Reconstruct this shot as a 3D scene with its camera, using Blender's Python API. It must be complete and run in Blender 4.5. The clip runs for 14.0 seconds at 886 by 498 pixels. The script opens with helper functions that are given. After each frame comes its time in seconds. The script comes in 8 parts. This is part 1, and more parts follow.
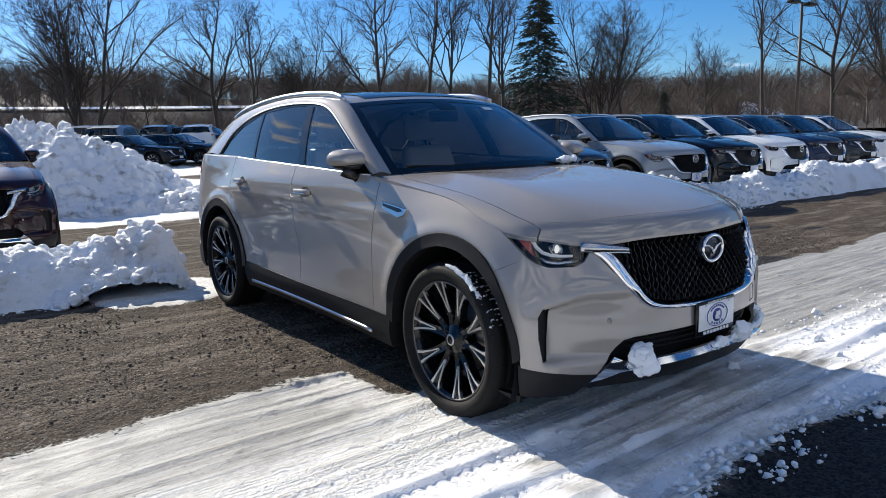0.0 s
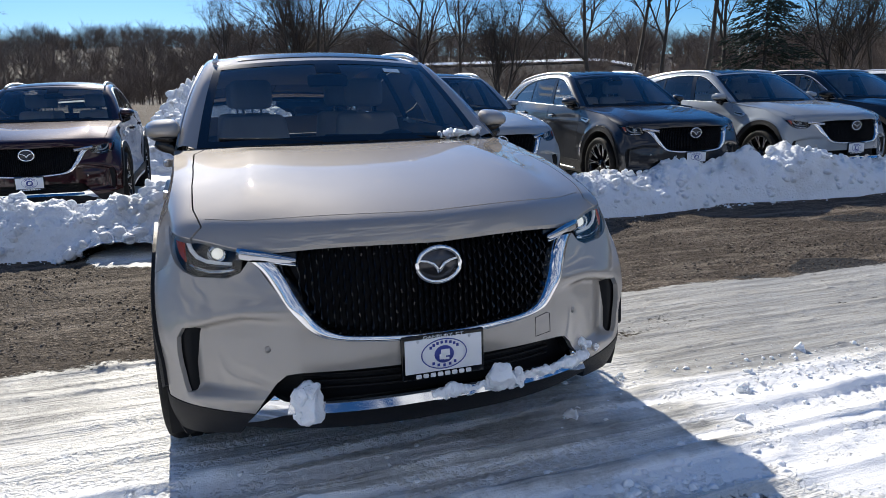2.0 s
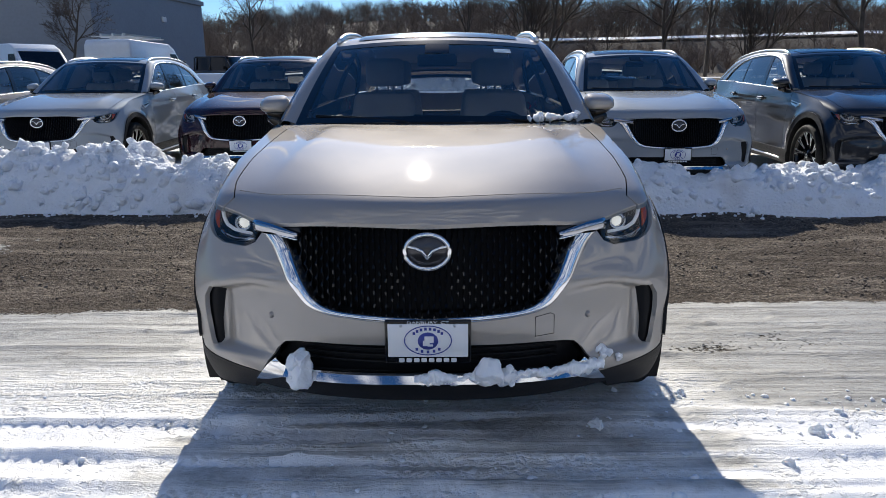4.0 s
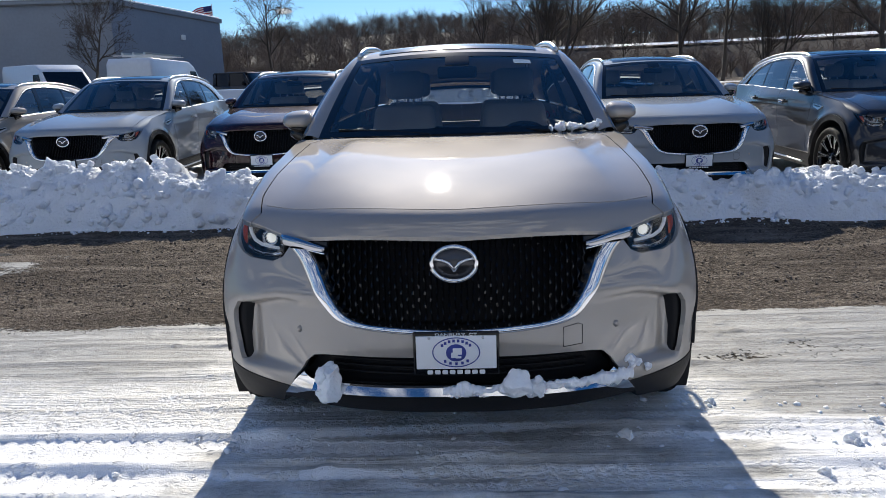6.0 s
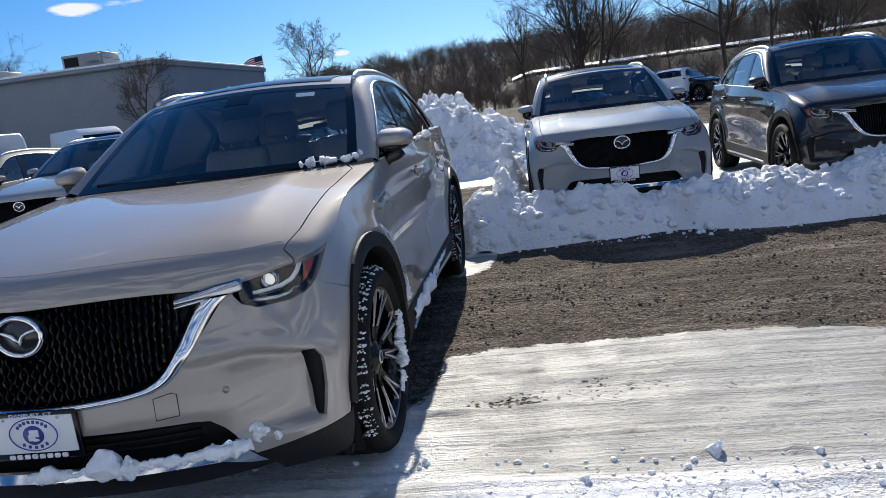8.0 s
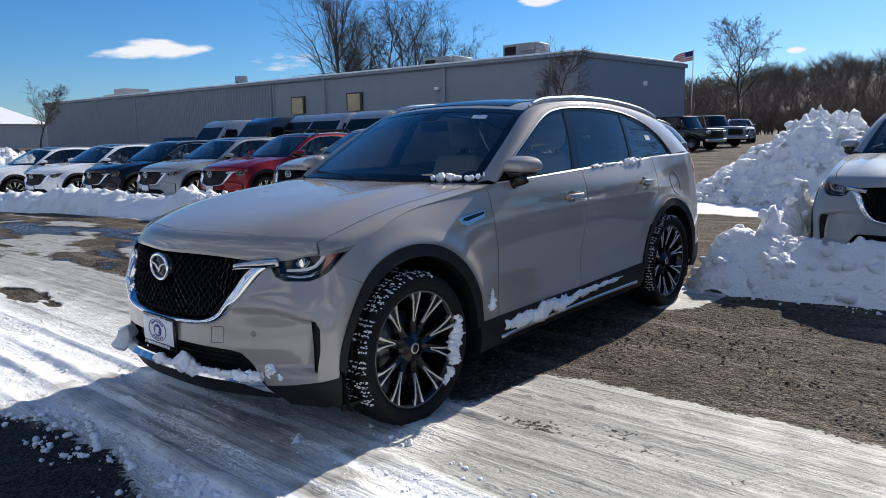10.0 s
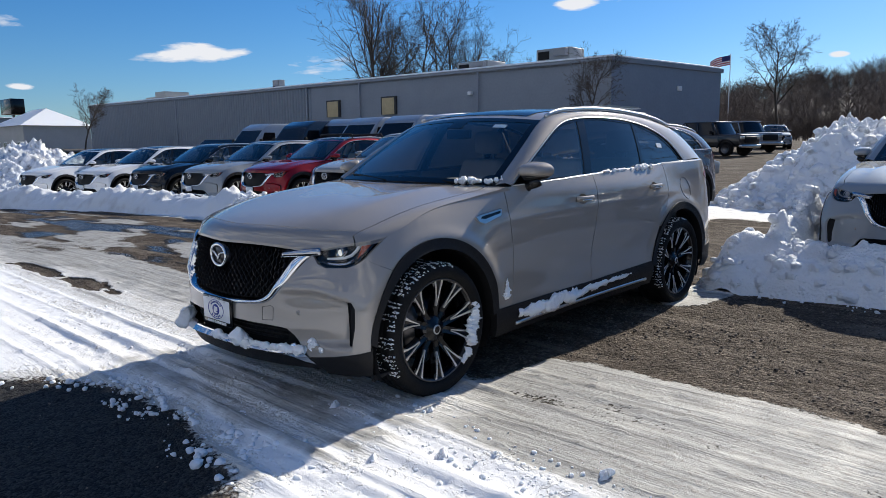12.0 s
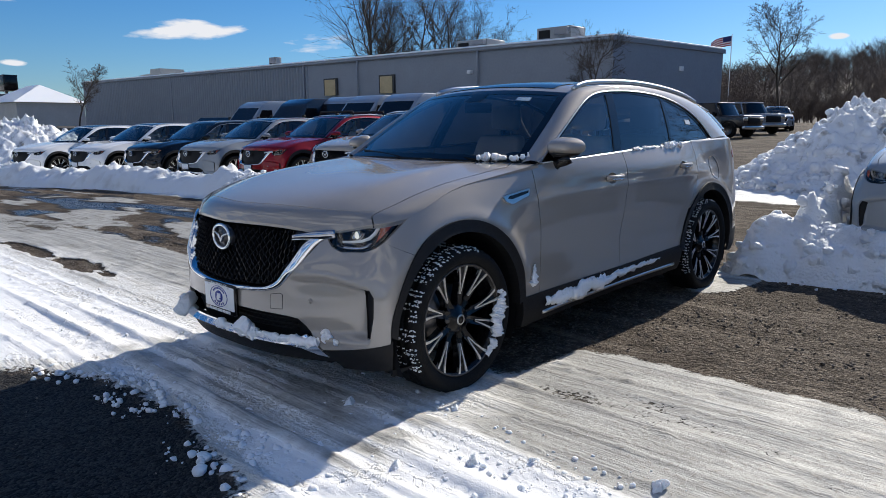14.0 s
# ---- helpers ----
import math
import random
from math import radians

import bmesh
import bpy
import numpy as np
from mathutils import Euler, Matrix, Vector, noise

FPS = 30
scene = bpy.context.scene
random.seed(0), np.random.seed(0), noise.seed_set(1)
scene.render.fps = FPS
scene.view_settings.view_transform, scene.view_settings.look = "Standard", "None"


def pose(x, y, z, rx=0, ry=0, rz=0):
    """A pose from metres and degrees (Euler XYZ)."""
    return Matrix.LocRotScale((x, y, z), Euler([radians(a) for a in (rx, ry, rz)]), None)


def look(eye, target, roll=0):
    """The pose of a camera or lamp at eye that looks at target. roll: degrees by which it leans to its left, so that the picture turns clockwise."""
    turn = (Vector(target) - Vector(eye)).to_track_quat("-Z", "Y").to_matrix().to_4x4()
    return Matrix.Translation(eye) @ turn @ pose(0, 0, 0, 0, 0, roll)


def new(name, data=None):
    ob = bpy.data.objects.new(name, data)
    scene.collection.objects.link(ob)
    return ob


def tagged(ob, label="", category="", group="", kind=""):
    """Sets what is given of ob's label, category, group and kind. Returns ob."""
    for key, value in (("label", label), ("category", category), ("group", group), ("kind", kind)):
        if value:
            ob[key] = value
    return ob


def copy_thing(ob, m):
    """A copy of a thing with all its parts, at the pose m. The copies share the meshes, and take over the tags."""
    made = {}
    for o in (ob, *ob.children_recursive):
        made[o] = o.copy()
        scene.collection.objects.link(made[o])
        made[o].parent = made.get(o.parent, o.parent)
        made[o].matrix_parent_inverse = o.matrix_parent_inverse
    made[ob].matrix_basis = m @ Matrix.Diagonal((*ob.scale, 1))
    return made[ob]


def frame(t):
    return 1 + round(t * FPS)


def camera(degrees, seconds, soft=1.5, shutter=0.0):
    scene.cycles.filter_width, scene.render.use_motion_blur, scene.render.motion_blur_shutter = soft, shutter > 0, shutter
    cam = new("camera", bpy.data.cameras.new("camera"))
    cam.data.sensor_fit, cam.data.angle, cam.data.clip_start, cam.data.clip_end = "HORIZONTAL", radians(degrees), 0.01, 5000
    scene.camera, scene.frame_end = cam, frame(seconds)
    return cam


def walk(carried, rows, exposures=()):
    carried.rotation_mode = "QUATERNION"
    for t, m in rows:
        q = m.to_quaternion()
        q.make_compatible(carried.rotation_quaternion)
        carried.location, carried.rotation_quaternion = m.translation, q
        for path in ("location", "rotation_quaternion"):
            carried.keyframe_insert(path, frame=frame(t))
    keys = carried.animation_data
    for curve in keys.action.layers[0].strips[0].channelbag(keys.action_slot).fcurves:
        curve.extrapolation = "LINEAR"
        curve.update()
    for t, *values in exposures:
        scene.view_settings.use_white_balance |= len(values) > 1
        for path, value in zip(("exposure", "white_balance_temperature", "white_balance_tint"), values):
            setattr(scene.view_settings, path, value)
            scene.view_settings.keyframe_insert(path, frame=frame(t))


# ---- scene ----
cam = camera(64.9, 14.0, soft=0.8)
PATH = [
    (0, (-2.933, -2.646, 1.381), (-1.756, -1.061, 1.061), -1.5),
    (0.5, (-2.422, -2.738, 1.404), (-1.337, -1.092, 1.069), -1.4),
    (1, (-1.859, -2.914, 1.416), (-0.893, -1.199, 1.063), -1.6),
    (1.5, (-1.278, -2.979, 1.395), (-0.451, -1.198, 1.013), -1.7),
    (2, (-0.725, -3.05, 1.396), (-0.109, -1.195, 0.972), -1.4),
    (2.5, (-0.284, -3.046, 1.374), (0.072, -1.135, 0.904), -1.2),
    (3, (0.028, -3.071, 1.378), (0.102, -1.134, 0.885), -0.6),
    (3.2, (0.098, -3.107, 1.397), (0.103, -1.169, 0.902), -0.4),
    (5.5, (0.06, -3.178, 1.438), (0.01, -1.231, 0.983), -0.8),
    (6, (0.06, -3.163, 1.435), (-0.02, -1.217, 0.98), -1.8),
    (6.5, (0.157, -3.121, 1.418), (0.043, -1.176, 0.964), -3.3),
    (7, (0.552, -3.033, 1.406), (0.396, -1.091, 0.955), -4.8),
    (7.5, (1.074, -2.844, 1.362), (0.91, -0.899, 0.927), -6.1),
    (8, (1.643, -2.738, 1.341), (1.369, -0.791, 0.973), -7.2),
    (8.5, (2.126, -2.618, 1.384), (1.497, -0.751, 1.039), -4.1),
    (9, (2.564, -2.423, 1.416), (1.581, -0.707, 1.118), -2.3),
    (9.2, (2.748, -2.369, 1.409), (1.631, -0.737, 1.112), -2.3),
    (11.3, (3.558, -2.762, 1.44), (2.222, -1.306, 1.13), -0.4),
    (11.5, (3.596, -2.78, 1.439), (2.255, -1.327, 1.134), -0.3),
    (12, (3.619, -2.81, 1.44), (2.268, -1.365, 1.143), -0.6),
    (12.5, (3.617, -2.797, 1.443), (2.262, -1.358, 1.141), -0.6),
    (13, (3.604, -2.789, 1.44), (2.248, -1.353, 1.124), -0.6),
    (13.5, (3.489, -2.759, 1.416), (2.14, -1.322, 1.078), -0.4),
    (14, (3.273, -2.659, 1.4), (1.936, -1.214, 1.048), -0.2),
]
walk(cam, [(t, look(eye, target, roll)) for t, eye, target, roll in PATH],
     exposures=[(0, 0.46), (3, 0.36), (6.5, 0.34), (9, 0.40), (11.5, 0.28), (14, 0.26)])
# ---------------------------------------------------------------- world and sun
SUN_AZ, SUN_EL = radians(-3.3), radians(30.0)      # azimuth from +y towards +x
world = bpy.data.worlds.new("sky")
scene.world = world
world.use_nodes = True
wn, wl = world.node_tree.nodes, world.node_tree.links
wn.clear()
w_out = wn.new("ShaderNodeOutputWorld")
w_bg = wn.new("ShaderNodeBackground")
w_sky = wn.new("ShaderNodeTexSky")
w_sky.sky_type = "NISHITA"
w_sky.sun_disc = False
w_sky.sun_elevation, w_sky.sun_rotation = SUN_EL, SUN_AZ
w_sky.air_density, w_sky.dust_density, w_sky.ozone_density = 1.0, 0.25, 4.0
w_bg.inputs["Strength"].default_value = 0.077
scene.view_settings.exposure = 0.43
# low cumulus: noise on the direction, only in a belt above the horizon
w_tc = wn.new("ShaderNodeTexCoord")
w_sep = wn.new("ShaderNodeSeparateXYZ")
w_map = wn.new("ShaderNodeMapping")
w_map.inputs["Scale"].default_value = (3.2, 3.2, 14.0)
w_map.inputs["Location"].default_value = (0.35, 0.1, 0.4)
w_noise = wn.new("ShaderNodeTexNoise")
w_noise.inputs["Scale"].default_value = 1.6
w_noise.inputs["Detail"].default_value = 7.0
w_noise.inputs["Roughness"].default_value = 0.55
w_ramp = wn.new("ShaderNodeMapRange")
w_ramp.inputs["From Min"].default_value, w_ramp.inputs["From Max"].default_value = 0.68, 0.76
# unseen broken cloud added to the south, opposite the sun, to fill the shade
w_south_fill, w_add = wn.new("ShaderNodeMapRange"), wn.new("ShaderNodeMath")
w_south_fill.inputs["From Min"].default_value, w_south_fill.inputs["From Max"].default_value = 0.05, -0.35
w_south_fill.inputs["To Max"].default_value = 0.19
w_add.operation = "ADD"
w_belt = wn.new("ShaderNodeMapRange")
w_belt.inputs["From Min"].default_value, w_belt.inputs["From Max"].default_value = 0.02, 0.07
w_mul = wn.new("ShaderNodeMath")
w_mul.operation = "MULTIPLY"
w_mix = wn.new("ShaderNodeMix")
w_mix.data_type = "RGBA"
w_mix.inputs["B"].default_value = (9.0, 9.2, 9.7, 1)
wl.new(w_tc.outputs["Generated"], w_map.inputs["Vector"])
wl.new(w_map.outputs["Vector"], w_noise.inputs["Vector"])
wl.new(w_tc.outputs["Generated"], w_sep.inputs["Vector"])
wl.new(w_sep.outputs["Z"], w_belt.inputs["Value"])
wl.new(w_sep.outputs["Y"], w_south_fill.inputs["Value"])
# single fair-weather clouds, and a broken bank of them higher up in the north-west
w_last = w_south_fill.outputs["Result"]
for c_az, c_el, c_w, c_h, c_d in ((-63.4, 6.9, 4.6, 1.0, 0.40), (-33.0, 10.6, 1.6, 0.45, 0.30), (-73.6, 4.2, 1.1, 0.3, 0.33), (50.5, 10.4, 2.0, 0.6, 0.28), (-18.5, 17.5, 8.0, 4.2, 0.19), (-14.0, 5.9, 0.8, 0.25, 0.36)):
    a_, e_ = radians(c_az), radians(c_el)
    centre = Vector((math.sin(a_) * math.cos(e_), math.cos(a_) * math.cos(e_), math.sin(e_)))
    across = Vector((math.cos(a_), -math.sin(a_), 0)) / radians(c_w)
    upward = centre.cross(Vector((math.cos(a_), -math.sin(a_), 0))) * (-1 / radians(c_h))
    off_, dx_, dz_, sq_ = wn.new("ShaderNodeVectorMath"), wn.new("ShaderNodeVectorMath"), wn.new("ShaderNodeVectorMath"), wn.new("ShaderNodeCombineXYZ")
    ln_, rg_, sm_ = wn.new("ShaderNodeVectorMath"), wn.new("ShaderNodeMapRange"), wn.new("ShaderNodeMath")
    off_.operation, dx_.operation, dz_.operation, ln_.operation, sm_.operation = "SUBTRACT", "DOT_PRODUCT", "DOT_PRODUCT", "LENGTH", "ADD"
    off_.inputs[1].default_value, dx_.inputs[1].default_value, dz_.inputs[1].default_value = centre, across, upward
    wl.new(w_tc.outputs["Generated"], off_.inputs[0])
    wl.new(off_.outputs["Vector"], dx_.inputs[0])
    wl.new(off_.outputs["Vector"], dz_.inputs[0])
    wl.new(dx_.outputs["Value"], sq_.inputs["X"])
    wl.new(dz_.outputs["Value"], sq_.inputs["Y"])
    wl.new(sq_.outputs["Vector"], ln_.inputs[0])
    wl.new(ln_.outputs["Value"], rg_.inputs["Value"])
    rg_.inputs["From Min"].default_value, rg_.inputs["From Max"].default_value = 1.5, 0.2
    rg_.inputs["To Max"].default_value = c_d
    wl.new(rg_.outputs["Result"], sm_.inputs[0])
    wl.new(w_last, sm_.inputs[1])
    w_last = sm_.outputs["Value"]
wl.new(w_last, w_add.inputs[0])
wl.new(w_noise.outputs["Fac"], w_add.inputs[1])
wl.new(w_add.outputs["Value"], w_ramp.inputs["Value"])
wl.new(w_ramp.outputs["Result"], w_mul.inputs[0])
wl.new(w_belt.outputs["Result"], w_mul.inputs[1])
wl.new(w_mul.outputs["Value"], w_mix.inputs["Factor"])
w_sat = wn.new("ShaderNodeHueSaturation")
w_sat.inputs["Saturation"].default_value = 1.15
w_tint = wn.new("ShaderNodeMix")
w_tint.data_type, w_tint.blend_type = "RGBA", "MULTIPLY"
w_tint.inputs["Factor"].default_value, w_tint.inputs["B"].default_value = 1.0, (0.70, 0.89, 1.13, 1)
wl.new(w_sky.outputs["Color"], w_tint.inputs["A"])
wl.new(w_tint.outputs["Result"], w_sat.inputs["Color"])
wl.new(w_sat.outputs["Color"], w_mix.inputs["A"])
wl.new(w_mix.outputs["Result"], w_bg.inputs["Color"])
wl.new(w_bg.outputs["Background"], w_out.inputs["Surface"])

sun_dir = Vector((math.sin(SUN_AZ) * math.cos(SUN_EL), math.cos(SUN_AZ) * math.cos(SUN_EL), math.sin(SUN_EL)))
sun = new("sun", bpy.data.lights.new("sun", "SUN"))
sun.data.energy, sun.data.angle, sun.data.color = 4.7, radians(0.53), (1.0, 0.935, 0.82)
sun.matrix_basis = look(sun_dir * 60, (0, 0, 0))


# ---------------------------------------------------------------- materials
def mat(name, color, rough=0.5, metal=0.0, var=0.0, scale=8.0, bump=0.0, bump_scale=60.0, coat=0.0, spec=0.5, color2=None, rough_var=0.0):
    """A principled surface with two scales of colour variation and fine relief."""
    m = bpy.data.materials.new(name)
    m.use_nodes = True
    n, l = m.node_tree.nodes, m.node_tree.links
    p = n["Principled BSDF"]
    p.inputs["Roughness"].default_value, p.inputs["Metallic"].default_value = rough, metal
    p.inputs["Coat Weight"].default_value, p.inputs["Coat Roughness"].default_value = coat, 0.03
    p.inputs["Specular IOR Level"].default_value = spec
    p.inputs["Base Color"].default_value = (*color, 1)
    tc = n.new("ShaderNodeTexCoord")
    if var or color2:
        a, b = n.new("ShaderNodeTexNoise"), n.new("ShaderNodeTexNoise")
        a.inputs["Scale"].default_value, b.inputs["Scale"].default_value = scale, scale * 9
        a.inputs["Detail"].default_value, b.inputs["Detail"].default_value = 5, 4
        add = n.new("ShaderNodeMath")
        add.operation = "ADD"
        half = n.new("ShaderNodeMapRange")
        half.inputs["From Min"].default_value, half.inputs["From Max"].default_value = 0.65, 1.35
        mix = n.new("ShaderNodeMix")
        mix.data_type = "RGBA"
        c2 = color2 or tuple(min(1, c * (1 + var)) for c in color)
        c1 = color if color2 else tuple(c * (1 - var) for c in color)
        mix.inputs["A"].default_value, mix.inputs["B"].default_value = (*c1, 1), (*c2, 1)
        for q in (a, b):
            l.new(tc.outputs["Object"], q.inputs["Vector"])
        l.new(a.outputs["Fac"], add.inputs[0])
        l.new(b.outputs["Fac"], add.inputs[1])
        l.new(add.outputs["Value"], half.inputs["Value"])
        l.new(half.outputs["Result"], mix.inputs["Factor"])
        l.new(mix.outputs["Result"], p.inputs["Base Color"])
        if rough_var:
            rr = n.new("ShaderNodeMapRange")
            rr.inputs["To Min"].default_value, rr.inputs["To Max"].default_value = rough - rough_var, rough + rough_var
            l.new(half.outputs["Result"], rr.inputs["Value"])
            l.new(rr.outputs["Result"], p.inputs["Roughness"])
    if bump:
        bn, bu = n.new("ShaderNodeTexNoise"), n.new("ShaderNodeBump")
        bn.inputs["Scale"].default_value, bn.inputs["Detail"].default_value = bump_scale, 4
        bu.inputs["Strength"].default_value, bu.inputs["Distance"].default_value = bump, 0.02
        l.new(tc.outputs["Object"], bn.inputs["Vector"])
        l.new(bn.outputs["Fac"], bu.inputs["Height"])
        l.new(bu.outputs["Normal"], p.inputs["Normal"])
    return m


def snow_material(name, dirt=0.12, dirt_scale=2.2, soil=(0.42, 0.38, 0.33), relief=1.0, lo=0.52, hi=0.78, glow=0.0):
    m = bpy.data.materials.new(name)
    m.use_nodes = True
    n, l = m.node_tree.nodes, m.node_tree.links
    p = n["Principled BSDF"]
    p.inputs["Roughness"].default_value = 0.62
    p.inputs["Specular IOR Level"].default_value = 0.35
    p.inputs["Subsurface Weight"].default_value, p.inputs["Subsurface Scale"].default_value = glow, 0.03
    p.inputs["Subsurface Radius"].default_value = (0.8, 0.9, 1.0)
    tc = n.new("ShaderNodeTexCoord")
    a, b, c = n.new("ShaderNodeTexNoise"), n.new("ShaderNodeTexNoise"), n.new("ShaderNodeTexNoise")
    for q, s, d in ((a, dirt_scale, 6), (b, 34.0, 6), (c, 110.0, 3)):
        q.inputs["Scale"].default_value, q.inputs["Detail"].default_value = s, d
        l.new(tc.outputs["Object"], q.inputs["Vector"])
    r = n.new("ShaderNodeMapRange")
    r.inputs["From Min"].default_value, r.inputs["From Max"].default_value = lo, hi
    r.inputs["To Max"].default_value = dirt * 4
    mix = n.new("ShaderNodeMix")
    mix.data_type = "RGBA"
    mix.inputs["A"].default_value, mix.inputs["B"].default_value = (0.90, 0.922, 0.95, 1), (*soil, 1)
    l.new(a.outputs["Fac"], r.inputs["Value"])
    l.new(r.outputs["Result"], mix.inputs["Factor"])
    l.new(mix.outputs["Result"], p.inputs["Base Color"])
    bu, bu2 = n.new("ShaderNodeBump"), n.new("ShaderNodeBump")
    bu.inputs["Strength"].default_value, bu.inputs["Distance"].default_value = 0.7 * relief, 0.045
    bu2.inputs["Strength"].default_value, bu2.inputs["Distance"].default_value = 0.6 * relief, 0.012
    l.new(b.outputs["Fac"], bu.inputs["Height"])
    l.new(c.outputs["Fac"], bu2.inputs["Height"])
    l.new(bu.outputs["Normal"], bu2.inputs["Normal"])
    l.new(bu2.outputs["Normal"], p.inputs["Normal"])
    return m


SNOW = snow_material("bank_snow")
SNOW_DIRTY = snow_material("ploughed_snow", 0.20, 3.4, (0.16, 0.14, 0.12), lo=0.56, hi=0.74)
SNOW_CLEAN = snow_material("fresh_snow", 0.0, relief=0.35, glow=0.35)


def ground_material():
    """Gravel and worn asphalt under packed snow; the vertex attribute 'snow' says where the snow lies, 'wet' where it is bare asphalt, 'melt' where it is thawing ice."""
    m = bpy.data.materials.new("yard_ground")
    m.use_nodes = True
    n, l = m.node_tree.nodes, m.node_tree.links
    p = n["Principled BSDF"]
    tc = n.new("ShaderNodeTexCoord")

    def noise_tex(scale, detail=5, rough=0.55):
        q = n.new("ShaderNodeTexNoise")
        q.inputs["Scale"].default_value, q.inputs["Detail"].default_value, q.inputs["Roughness"].default_value = scale, detail, rough
        l.new(tc.outputs["Object"], q.inputs["Vector"])
        return q

    def ramp(src, a, b, lo=0.0, hi=1.0):
        q = n.new("ShaderNodeMapRange")
        for key, v in (("From Min", a), ("From Max", b), ("To Min", lo), ("To Max", hi)):
            q.inputs[key].default_value = v
        l.new(src, q.inputs["Value"])
        return q.outputs["Result"]

    def blend(f, a, b):
        q = n.new("ShaderNodeMix")
        q.data_type = "RGBA"
        for key, v in (("Factor", f), ("A", a), ("B", b)):
            if isinstance(v, tuple):
                q.inputs[key].default_value = (*v, 1)
            else:
                l.new(v, q.inputs[key])
        return q.outputs["Result"]

    def math_node(op, a, b):
        q = n.new("ShaderNodeMath")
        q.operation = op
        for i, v in enumerate((a, b)):
            if isinstance(v, (int, float)):
                q.inputs[i].default_value = v
            else:
                l.new(v, q.inputs[i])
        return q.outputs["Value"]

    big, mid, fine, grit = noise_tex(0.7), noise_tex(5.0), noise_tex(38.0), noise_tex(170.0, 3)

    # drag marks along the lane, broad and hair-fine
    def streak_tex(across, scale, detail):
        smap, q = n.new("ShaderNodeMapping"), n.new("ShaderNodeTexNoise")
        smap.inputs["Scale"].default_value = (1.0, across, 1.0)
        q.inputs["Scale"].default_value, q.inputs["Detail"].default_value = scale, detail
        l.new(tc.outputs["Object"], smap.inputs["Vector"])
        l.new(smap.outputs["Vector"], q.inputs["Vector"])
        return q

    def stones_tex(scale):
        q, sep = n.new("ShaderNodeTexVoronoi"), n.new("ShaderNodeSeparateColor")
        q.inputs["Scale"].default_value = scale
        l.new(tc.outputs["Object"], q.inputs["Vector"])
        l.new(q.outputs["Color"], sep.inputs["Color"])
        return q.outputs["Distance"], sep.outputs["Red"]

    streak, lines = streak_tex(14.0, 1.6, 7), streak_tex(26.0, 2.6, 5)
    drag = streak_tex(5.0, 0.9, 3)
    d_small, v_small = stones_tex(85.0)
    d_large, v_large = stones_tex(30.0)
    gravel = blend(ramp(mid.outputs["Fac"], 0.36, 0.64), (0.105, 0.083, 0.065), (0.235, 0.190, 0.150))
    gravel = blend(ramp(v_small, 0.0, 1.0, 0.75, 0.0), gravel, (0.040, 0.031, 0.024))
    gravel = blend(ramp(v_small, 0.72, 1.0, 0.0, 0.75), gravel, (0.33, 0.285, 0.235))
    gravel = blend(ramp(v_large, 0.70, 0.95, 0.0, 0.6), gravel, (0.060, 0.048, 0.038))
    gravel = blend(ramp(fine.outputs["Fac"], 0.54, 0.66, 0.0, 0.7), gravel, (0.030, 0.024, 0.019))
    gravel = blend(ramp(big.outputs["Fac"], 0.44, 0.60, 0.0, 0.6), gravel, (0.070, 0.055, 0.043))
    clod = noise_tex(14.0, 5, 0.6)
    gravel = blend(ramp(clod.outputs["Fac"], 0.53, 0.62, 0.0, 0.65), gravel, (0.044, 0.035, 0.028))
    gravel = blend(ramp(drag.outputs["Fac"], 0.52, 0.68, 0.0, 0.55), gravel, (0.31, 0.26, 0.21))
    wet_attr, snow_attr, melt_attr = n.new("ShaderNodeAttribute"), n.new("ShaderNodeAttribute"), n.new("ShaderNodeAttribute")
    wet_attr.attribute_name, snow_attr.attribute_name, melt_attr.attribute_name = "wet", "snow", "melt"
    asphalt = blend(ramp(v_small, 0.2, 0.95), (0.012, 0.012, 0.013), (0.055, 0.052, 0.048))
    wet = ramp(math_node("ADD", wet_attr.outputs["Fac"], math_node("MULTIPLY", math_node("SUBTRACT", mid.outputs["Fac"], 0.5), 0.9)), 0.4, 0.6)
    puddle = ramp(wet_attr.outputs["Fac"], 1.1, 1.5)
    bare = blend(wet, gravel, asphalt)
    ice = blend(ramp(mid.outputs["Fac"], 0.38, 0.66), (0.84, 0.825, 0.785), (0.70, 0.68, 0.63))
    ice = blend(ramp(streak.outputs["Fac"], 0.46, 0.68, 0.0, 0.7), ice, (0.58, 0.545, 0.48))
    ice = blend(ramp(lines.outputs["Fac"], 0.54, 0.68, 0.0, 0.35), ice, (0.46, 0.425, 0.37))
    ice = blend(ramp(fine.outputs["Fac"], 0.58, 0.72, 0.0, 0.5), ice, (0.25, 0.225, 0.19))
    slush = blend(ramp(streak.outputs["Fac"], 0.36, 0.66), (0.43, 0.423, 0.398), (0.255, 0.249, 0.230))
    slush = blend(ramp(fine.outputs["Fac"], 0.54, 0.68, 0.0, 0.6), slush, (0.22, 0.195, 0.16))
    melt = ramp(math_node("ADD", melt_attr.outputs["Fac"], math_node("MULTIPLY", math_node("SUBTRACT", mid.outputs["Fac"], 0.5), 0.8)), 0.3, 0.75)
    ice = blend(melt, ice, slush)
    cover = math_node("ADD", snow_attr.outputs["Fac"], math_node("ADD", math_node("MULTIPLY", math_node("SUBTRACT", mid.outputs["Fac"], 0.5), 0.55), math_node("MULTIPLY", math_node("SUBTRACT", fine.outputs["Fac"], 0.5), 0.75)))
    snow = ramp(cover, 0.46, 0.58)
    thick = math_node("MULTIPLY", ramp(cover, 0.78, 0.98), math_node("SUBTRACT", 1.0, melt))
